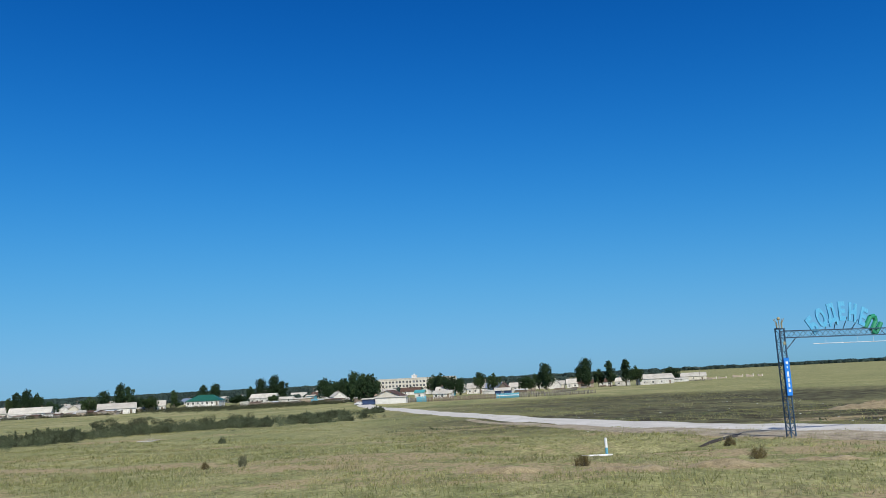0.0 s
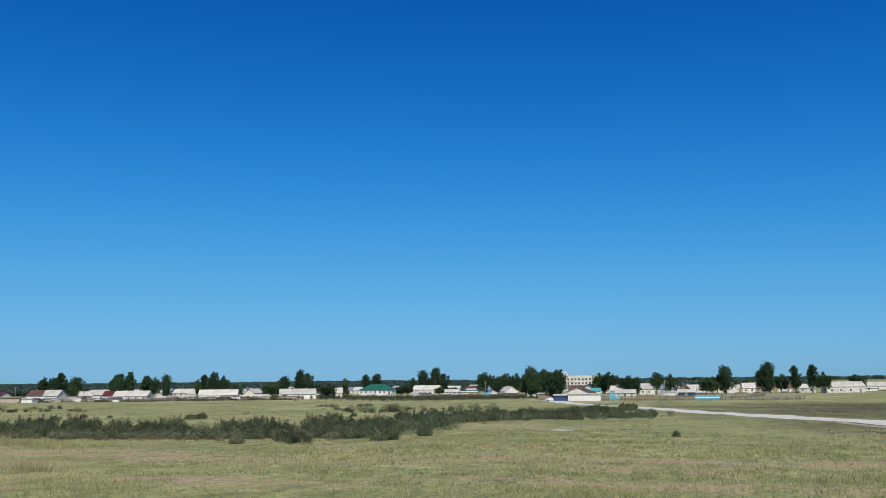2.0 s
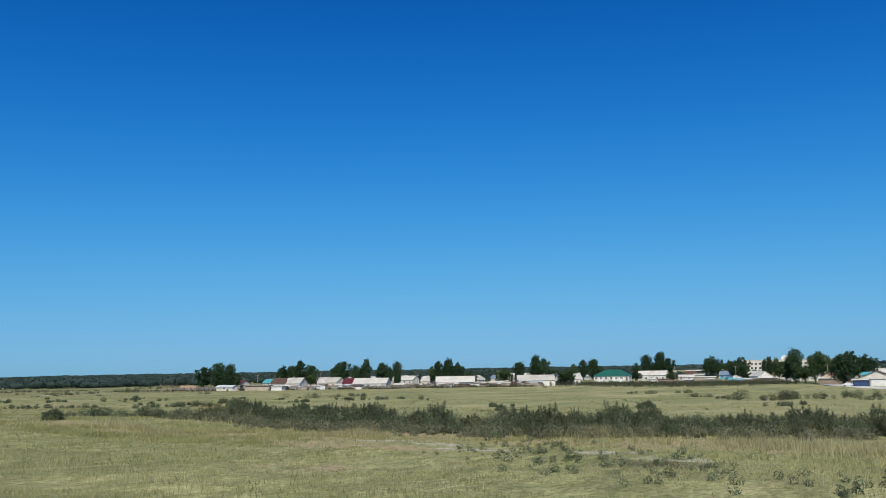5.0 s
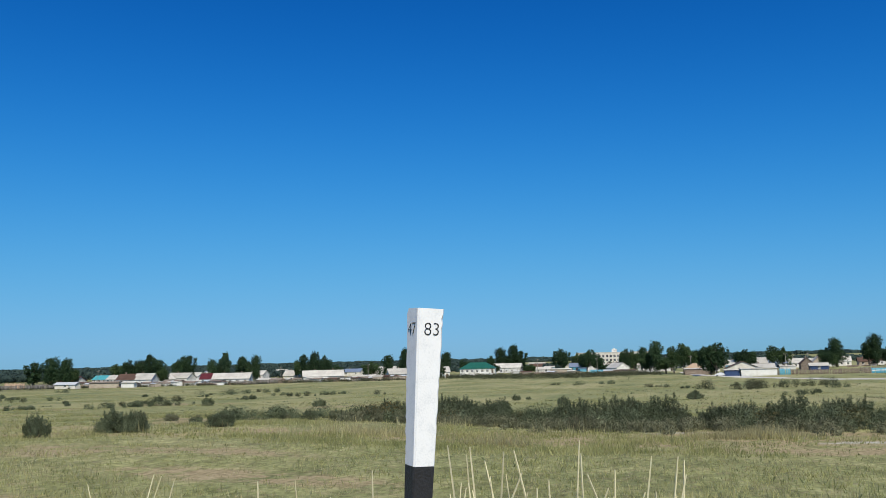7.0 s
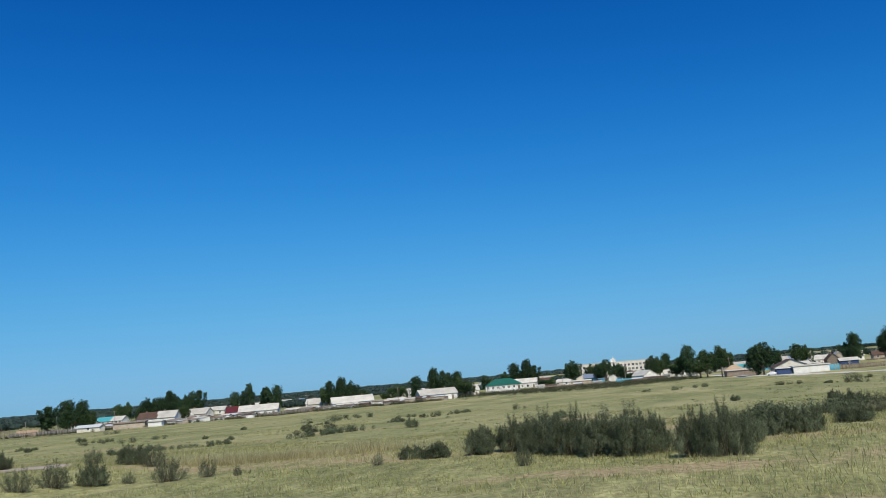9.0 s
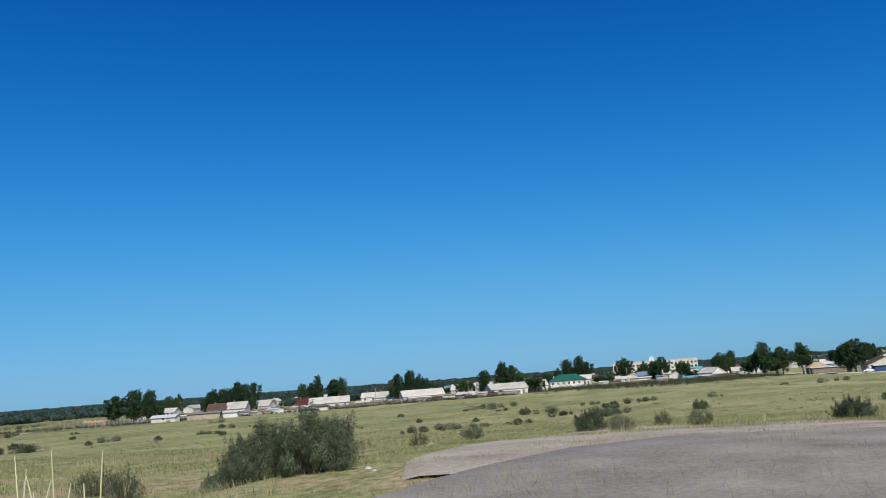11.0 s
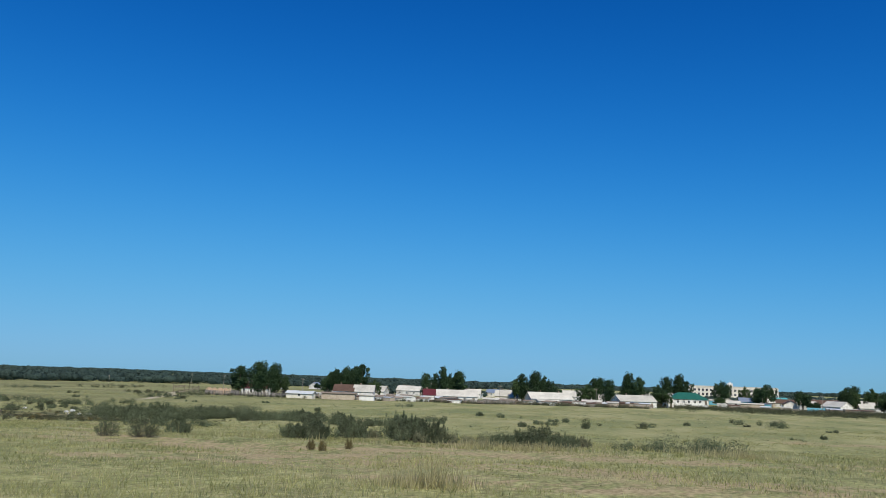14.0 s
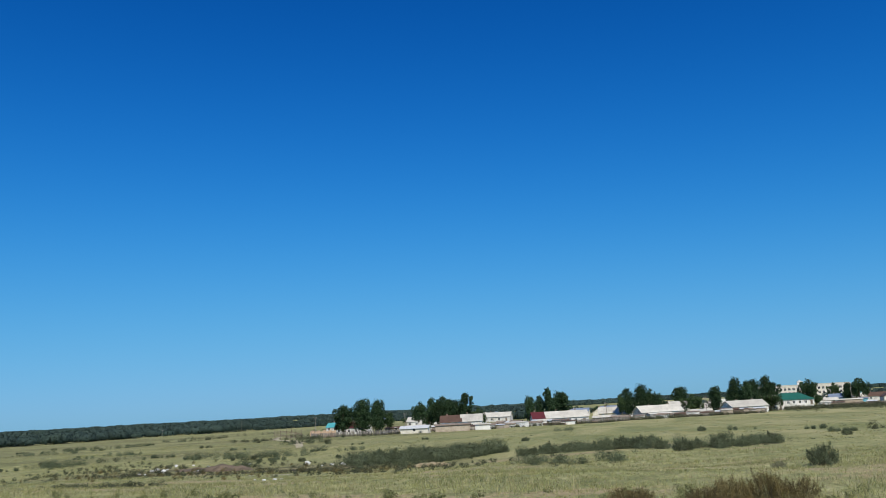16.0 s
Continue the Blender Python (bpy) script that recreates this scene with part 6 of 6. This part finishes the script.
def make_yield_sign():
    x, y = -191.95, 7.35
    z = hz(x, y)
    root = empty("road_sign", x, y, z)
    root.matrix_world = Matrix.Translation((x - 0.105, y, z)) @ Matrix.Rotation(radians(2.1), 4, "Y") @ Matrix.Rotation(radians(-17), 4, "Z")
    top, tip = 2.46 - z, 1.83 - z
    pole = part("pole", bar((0.0, -0.05, 0.80 - z), (0.0, -0.05, top - 0.02), 0.025, sides=14), PAINT_WHITE, root, "white painted tube", smooth=True)
    part("pole_base", bar((0.0, -0.05, -0.5), (0.0, -0.05, 0.80 - z), 0.026, sides=14), PAINT_BLACK, root, "black painted foot", smooth=True)
    bm = bmesh.new()
    s = 0.347
    tri = [(-s, top), (s, top), (0.0, tip - 0.03)]
    f = [bm.verts.new((a, 0.0, b)) for a, b in tri]
    g = [bm.verts.new((a, 0.004, b)) for a, b in tri]
    bm.faces.new(f)
    bm.faces.new(g[::-1])
    part("plate", bm, ZINC, root, "grey galvanised back of a triangular plate")
    for i in range(3):
        (a, b), (c, d) = tri[i], tri[(i + 1) % 3]
        bm = bmesh.new()
        q = Vector((a + c, 0, b + d)) / 2 - Vector((0, 0, (top * 2 + tip) / 3))
        q.normalize()
        vs = [bm.verts.new(p) for p in ((a, 0.004, b), (c, 0.004, d), (c, -0.028, d), (a, -0.028, b))]
        ws = [bm.verts.new(Vector(p) + q * 0.004) for p in ((a, 0.004, b), (c, 0.004, d), (c, -0.028, d), (a, -0.028, b))]
        bm.faces.new(vs)
        bm.faces.new(ws[::-1])
        for k in range(4):
            bm.faces.new((vs[k], ws[k], ws[(k + 1) % 4], vs[(k + 1) % 4]))
        bmesh.ops.recalc_face_normals(bm, faces=bm.faces)
        part("rim", bm, ZINC, root, "folded sheet rim")
    # thin dark box standing in for the shadow the pole casts on the plate
    part("pole_shadow", box(-0.088, -0.028, -0.03, -0.002, tip + 0.17, top - 0.03, bevel=0.004), POLE_SHADE, root, "dark strip standing in for the shadow of the pole")
    return tagged(root, "triangular road sign seen from its grey back on a white pole", "road sign")


make_yield_sign()


# ---------------------------------------------------------------- small things on the steppe
m = empty("pipeline_marker", -1.0, 49.0, hz(-1.0, 49.0) - 0.12, 6)
part("post", bar((0, 0, -0.3), (-0.02, 0, 0.6), 0.085, 0.08, 10), CYAN_WALL, m, "faded blue foot of a marker post")
part("cap", bar((-0.02, 0, 0.6), (-0.03, 0, 1.15), 0.082, 0.078, 10), PAINT_WHITE, m)
part("pipe", bar((-1.5, -0.1, 0.16), (0.3, -0.1, 0.18), 0.075, 0.07, 10), PAINT_WHITE, m, "fallen white pipe")
tagged(m, "blue and white marker post beside a fallen white pipe", "marker post")


def make_mound(x, y, rx, ry, h, mat, label, seed, name="mound"):
    r = np.random.default_rng(seed)
    bm = bmesh.new()
    bmesh.ops.create_grid(bm, x_segments=26, y_segments=14, size=1)
    for v in bm.verts:
        d = max(0.0, 1 - v.co.x ** 2 - v.co.y ** 2)
        gx_, gy_ = x + v.co.x * rx, y + v.co.y * ry
        v.co = Vector((gx_ - x, gy_ - y, hz(gx_, gy_) - hz(x, y) - 0.08 + h * d ** 0.8 * (0.6 + 0.8 * float(value_noise(gx_, gy_, 1.6, seed % 6)))))
    root = empty(name, x, y, hz(x, y))
    part("soil_body", bm, mat, root, smooth=True)
    return tagged(root, label, "soil mound")


SOIL = material("loose_reddish_soil", [(0.065, 0.050, 0.034), (0.12, 0.090, 0.060), (0.19, 0.145, 0.095)], 1.2, 0.95, 0.6, 10)
CHAFF = material("dry_crumbly_soil", [(0.14, 0.112, 0.060), (0.26, 0.210, 0.118), (0.39, 0.325, 0.19)], 2.5, 0.95, 0.9, 6)
make_mound(-330, 99.5, 4.2, 2.2, 0.75, SOIL, "low mound of loose reddish soil with rubbish", 1)
make_mound(-336.5, 103, 3.2, 1.8, 0.5, SOIL, "low mound of loose reddish soil", 2)
make_mound(-300.8, 97.0, 2.8, 1.3, 0.5, CHAFF, "pale heap of dry soil among shrubs", 3)
make_mound(-4.6, 33.6, 1.9, 0.9, 0.3, CHAFF, "low heap of dry crumbly soil", 4)
make_mound(0.2, 33.2, 2.4, 0.8, 0.22, CHAFF, "low heap of dry crumbly soil", 5)
make_mound(3.9, 34.1, 1.7, 0.8, 0.3, CHAFF, "low heap of dry crumbly soil", 6)
make_mound(8.0, 36, 1.7, 0.7, 0.2, CHAFF, "low heap of dry crumbly soil", 9)
make_mound(29, 100, 7, 3.5, 0.7, CHAFF, "broad pale mound on the scorched field", 7)
tagged(strip("trench_scar", [(4.2, 50.2), (5.2, 52.2), (6.2, 54.2), (7.4, 57.2), (8.3, 59.4)], [0.1, 0.5, 0.7, 0.65, 0.15], 0.05, DARK_SOIL, 0.1, 0.4), "dark scar of damp soil beside the road", "soil", kind="structure")


def make_litter(x, y, s, seed, label, mat):
    r = np.random.default_rng(seed)
    bm = bmesh.new()
    bmesh.ops.create_icosphere(bm, subdivisions=2, radius=s)
    for v in bm.verts:
        v.co *= 0.7 + 0.5 * r.random()
        v.co.z = max(-0.02, v.co.z * 0.6 + s * 0.25)
    me = bpy.data.meshes.new("litter")
    bm.to_mesh(me)
    bm.free()
    ob = finish("litter", me, mat)
    ob.matrix_world = pose(x, y, hz(x, y) - 0.02, 0, 0, 90 * r.random())
    return tagged(ob, label, "litter", "scattered rubbish")


r = np.random.default_rng(90)
for cx, cy, n, sp in ((-343.5, 105, 20, 2.4), (-347.5, 114, 4, 1.2), (-333, 101.5, 10, 1.8), (-322, 110, 3, 1.2), (-316.3, 103.4, 4, 1.2), (-337, 101, 8, 5), (-306, 66, 4, 3)):
    for i in range(n):
        make_litter(cx + r.normal() * sp, cy + r.normal() * sp, 0.12 + 0.32 * r.random() ** 2, int(r.integers(1e6)), "crumpled white rubbish on bare soil", TRASH)
for i in range(34):
    x, y = -15 + 45 * r.random(), 72 + 90 * r.random()
    make_litter(x, y, 0.06 + 0.07 * r.random(), int(r.integers(1e6)), "small white stone on scorched grass", TRASH)
make_litter(-189.2, 15.7, 0.08, 5, "pale stone beside a shrub", CONCRETE)
make_litter(-194.1, 39.3, 0.2, 11, "pale broken slab beside shrubs", CONCRETE)
make_litter(-196.4, 20.75, 0.13, 12, "crumpled white rubbish beside a shrub", TRASH)
make_litter(-188.9, 15.2, 0.06, 6, "pale stone beside a shrub", CONCRETE)

branch = empty("dead_branch", -48.8, 79.4, hz(-48.8, 79.4), 5)
r = np.random.default_rng(91)
for i in range(6):
    a = Vector((-1.5 + 2.6 * r.random(), r.normal() * 0.4, 0.04))
    b = a + Vector((0.5 + 0.4 * r.random(), r.normal() * 0.25, 0.12 * r.random()))
    c = b + Vector((0.4 + 0.3 * r.random(), r.normal() * 0.3, 0.3 * r.random() - 0.05))
    part("stick", bar(a, b, 0.05, 0.035), DRIFT, branch)
    part("stick", bar(b, c, 0.032, 0.015), DRIFT, branch)
    part("twig", bar(b, b + Vector((0.3, r.normal() * 0.4, 0.2 + 0.2 * r.random())), 0.02, 0.01), DRIFT, branch)
tagged(branch, "pale dead branches lying on dry grass", "dead branch")


# ---------------------------------------------------------------- grass
def blades(x, y, h, w, r, lean=0.35, base=None):
    """Single grass blades as thin bent triangles."""
    n = len(x)
    z = height(x, y) - 0.01 if base is None else base
    a = r.random(n) * 2 * math.pi
    d = np.column_stack([np.cos(a), np.sin(a), np.zeros(n)])
    q = np.column_stack([r.normal(size=n) * lean, r.normal(size=n) * lean, np.ones(n)])
    c = np.column_stack([x, y, z])
    V = np.stack([c - d * w[:, None], c + d * w[:, None], c + q * h[:, None]], 1).reshape(-1, 3)
    return V, np.arange(3 * n).reshape(n, 3)


def grass_field(name, label, mat, n, x0, x1, y0, y1, h0, h1, w, seed, tuft=5, radius=0.12, mask=None, lean=0.5):
    r = np.random.default_rng(seed)
    # more tufts close to the road than far from it
    y = y0 * (y1 / y0) ** r.random(n)
    x = x0 + (x1 - x0) * r.random(n)
    if mask is not None:
        keep = mask(x, y) > r.random(n)
        x, y = x[keep], y[keep]
    tall = h0 + (h1 - h0) * value_noise(x, y, 0.25, 5) * (0.5 + r.random(len(x)))
    x, y, tall = np.repeat(x, tuft), np.repeat(y, tuft), np.repeat(tall, tuft)
    k = len(x)
    x, y = x + r.normal(size=k) * radius, y + r.normal(size=k) * radius
    tall = tall * (0.5 + 0.7 * r.random(k))
    V, F = blades(x, y, tall, np.full(k, w) * (0.7 + 0.6 * r.random(k)) * np.clip(y / 30, 0.4, 2.0), r, lean)
    return tagged(finish(name, np_mesh(name, V, F), mat), label, "grass", kind="stuff")


def spots(*places):
    def f(x, y):
        m = np.zeros(len(x))
        for cx, cy, rx, ry in places:
            m = np.maximum(m, np.clip(1.5 - np.sqrt(((x - cx) / rx) ** 2 + ((y - cy) / ry) ** 2) * 1.2, 0, 1))
        return m * np.clip((value_noise(x, y, 0.5, 2) - 0.2) * 2.2, 0, 1)
    return f


def patchy(lo, scale, k):
    return lambda x, y: np.clip((value_noise(x, y, scale, k) - lo) * 3, 0.05, 1)


def off_soil(f):
    """Grass thins out over the bare soil."""
    def g(x, y):
        m = f(x, y)
        for cx, cy, rx, ry in SOIL_SPOTS:
            m = m * (1 - 0.8 * blob(cx, cy, rx, ry, 0.0, x, y))
        return m
    return g


grass_field("short_grass", "short olive steppe grass in tufts", GRASS, 160000, -345, 45, 9.0, 75, 0.05, 0.23, 0.016, 1, 5, 0.13, off_soil(patchy(0.15, 0.22, 1)))
grass_field("short_grass", "short dry yellow steppe grass in tufts", STRAW, 110000, -345, 45, 9.0, 75, 0.05, 0.24, 0.013, 2, 5, 0.14, off_soil(patchy(0.32, 0.3, 3)))
STRAW_SPOTS = spots((-77, 22, 2.6, 1.2), (-75, 21.5, 2.4, 1.0), (-78.8, 25, 2.2, 1.0), (-70, 20.4, 2.2, 1.0), (-86, 42, 4, 1.4), (-82, 40, 4, 1.4), (-90, 41.5, 5, 1.4), (-68, 52, 6, 1.6), (-80, 48, 6, 1.6), (-82, 27, 5, 2), (-72, 30, 6, 2), (-90, 19, 5, 1.5), (-110, 22, 6, 1.6), (-75, 20.5, 5, 2.5), (-84, 31, 3.5, 2.5), (-86, 42, 7, 2), (-75, 45, 6, 1.8), (-112, 43, 8, 2), (-168, 40, 14, 1.8), (-178, 44, 8, 2.5), (-98, 45, 9, 2.2), (-90, 43, 7, 1.6), (-128, 47, 9, 1.8), (-140, 43, 8, 1.6),
                    (-245, 43, 14, 1.4), (-232, 42, 9, 1.4), (-219, 39, 9, 1.4), (-210, 42, 9, 1.4), (-247, 24, 4, 1.5), (-218, 25, 3, 1.5), (-265, 32, 14, 1.2), (-285, 33, 10, 1.5), (-258, 43, 8, 1.2), (-13.3, 42.5, 2, 0.8), (-20, 38, 2, 1), (-28, 42, 3, 1), (-30, 36, 2.5, 1), (-70, 40, 8, 2), (-60, 44, 6, 2), (-82, 38, 8, 1.6), (-120, 43, 9, 1.6), (-150, 40, 10, 1.6), (-45, 24, 4, 1.2), (-58, 21, 4, 1.2), (-100, 41, 9, 1.5), (-135, 37, 9, 1.4), (-160, 36, 8, 1.4), (-105, 19, 6, 1.5), (-130, 19, 6, 1.5), (-145, 21, 6, 1.4), (-235, 20, 6, 1.4), (-250, 19, 6, 1.4), (-280, 21, 9, 1.6), (-300, 24, 9, 1.8), (-320, 30, 9, 2))
grass_field("tall_straw_grass", "tall golden dry grass standing in clumps", STRAW, 34000, -345, 45, 12, 70, 0.25, 0.75, 0.012, 3, 5, 0.15, STRAW_SPOTS, 0.18)
STRAW_CLUMPS = ((-77, 22, 2.4, 1.3), (-75, 21.5, 2.0, 1.0), (-78.8, 25, 2.0, 1.0), (-70, 20.4, 2.0, 1.0), (-86, 41.5, 4, 1.6), (-82, 40, 3, 1.4), (-80, 43.8, 3, 1.4), (-77.6, 22.6, 1.0, 0.8), (-69.2, 18.2, 1.3, 0.8), (-68.0, 19.6, 1.6, 0.8), (-66.2, 15.4, 1.4, 0.7), (-62, 17.6, 1.8, 0.8), (-90, 45.2, 2.4, 0.8), (-84.5, 45.5, 2, 0.8), (-12.6, 37.4, 0.9, 0.35), (-63.9, 22.7, 1.5, 0.8), (-61.3, 28, 1.6, 0.8),
                (-217.5, 24, 1.8, 1.2), (-216, 23.6, 1.4, 0.9), (-220.5, 38.5, 3, 1.6), (-212, 41.2, 2.6, 1.0), (-206, 43, 4, 1.2), (-201.5, 44, 3, 1.2), (-171, 39.6, 5, 1.4), (-166, 40.2, 4, 1.2), (-163, 41, 2.5, 1.0),
                (-243.7, 45.6, 4, 1.0), (-232, 46.3, 3, 1.0), (-242.2, 22, 1.6, 1.0), (-131, 40, 3, 1.2), (-124, 37.5, 2, 1.0), (-113, 42.4, 2.5, 1.0), (-98.5, 47, 3, 1.4), (-112.5, 41.8, 2.5, 0.9))
r = np.random.default_rng(77)
xs, ys = [], []
for cx, cy, rx, ry in STRAW_CLUMPS:
    k = int(rx * ry * 330)
    xs.append(cx + r.normal(size=k) * rx * 0.5)
    ys.append(cy + r.normal(size=k) * ry * 0.5)
xs, ys = np.concatenate(xs), np.concatenate(ys)
V, F = blades(xs, ys, (0.16 + 0.46 * r.random(len(xs))) * (0.6 + 0.8 * value_noise(xs, ys, 0.6, 1)), 0.012 + 0.008 * r.random(len(xs)), r, 0.3)
tagged(finish("tall_straw_grass", np_mesh("tall_straw_grass", V, F), STRAW), "tall golden dry grass standing in clumps", "grass", kind="stuff")
WEED_SPOTS = spots((-80, 14, 4, 1.2), (-83.5, 17.6, 3, 1.2), (-91.6, 33, 4, 1.4), (-72.5, 21, 2, 0.8), (-81.6, 45.5, 3, 1), (-87, 26, 6, 3), (-92, 24, 15, 5), (-104, 31, 10, 3.5), (-80, 22, 7, 3), (-96, 33, 8, 4), (-104, 24, 9, 2.5), (-70, 20, 6, 2), (-92, 20, 6, 2), (-300, 50, 14, 3), (-262, 34, 10, 2), (-132, 27, 14, 6), (-114, 27, 12, 6), (-124, 38, 14, 4))
grass_field("dark_weeds", "dark low weeds between grass tufts", LEAF_WEED, 24000, -345, 45, 12, 90, 0.05, 0.18, 0.010, 4, 8, 0.16, lambda x, y: np.maximum(0.02, WEED_SPOTS(x, y)), 0.5)
GREEN_SPOTS = spots((-101, 43, 3, 4), (-99.5, 50, 3, 4), (-134, 37.5, 5, 2.5), (-125, 42, 10, 3.5), (-115, 41, 9, 3), (-140, 43, 6, 2.5), (-128, 34, 7, 2.5), (-118, 35, 7, 2))
grass_field("tall_green_grass", "taller yellow-green grass in front of a thicket", GRASS, 22000, -150, -100, 28, 48, 0.08, 0.36, 0.012, 9, 5, 0.16, GREEN_SPOTS, 0.3)
grass_field("green_weeds", "low green weeds between grass tufts", LEAF_WEED, 9000, -345, 45, 18, 100, 0.05, 0.18, 0.012, 5, 8, 0.14, patchy(0.6, 0.2, 0), 0.6)


grass_field("meadow_tufts", "low tufts of meadow grass and weeds", GRASS, 80000, -460, 30, 75, 330, 0.05, 0.24, 0.022, 6, 4, 0.3, patchy(0.35, 0.08, 2), 0.6)
grass_field("meadow_tufts", "straw-coloured tufts of meadow grass", STRAW, 34000, -460, 30, 75, 300, 0.05, 0.26, 0.022, 7, 4, 0.3, patchy(0.5, 0.06, 4), 0.6)
grass_field("meadow_weeds", "dark low weeds scattered over the meadow", LEAF_SHRUB, 6000, -460, 30, 75, 330, 0.06, 0.3, 0.03, 8, 9, 0.3, patchy(0.6, 0.06, 0), 0.9)


def make_stalks(x, y, n, h, seed, spread=0.35):
    """A clump of tall dry stalks at the verge, each with a thin seed head."""
    r = np.random.default_rng(seed)
    root = empty("dry_grass_clump", x, y, hz(x, y))
    for i in range(n):
        a = Vector((r.normal() * spread, r.normal() * spread * 0.5, -0.1))
        b = a + Vector((r.normal() * 0.16, r.normal() * 0.12, h * (0.45 + 0.5 * r.random())))
        mid = a.lerp(b, 0.55) + Vector((r.normal() * 0.03, 0, 0))
        bm = bmesh.new()
        limb(bm, [a, mid, b, b + (b - mid).normalized() * 0.12], 0.012, 0.005, 4)
        part("stalk", bm, PALE_STALK, root)
    return tagged(root, "clump of tall dry straw-coloured grass stalks", "grass clump", "verge grass clumps")


for i, (x, y, n, h) in enumerate(((-117.0, 7.0, 20, 1.3), (-116.4, 6.6, 20, 1.25), (-115.7, 6.8, 14, 1.2), (-118.6, 7.2, 8, 1.2), (-121, 7.6, 5, 1.25), (-192.9, 8.6, 14, 1.25), (-191.9, 8.4, 14, 1.2), (-191.0, 8.6, 8, 1.3), (-193.9, 8.8, 6, 1.1), (-190.2, 8.3, 4, 1.3))):
    make_stalks(x, y, n, h, 200 + i)
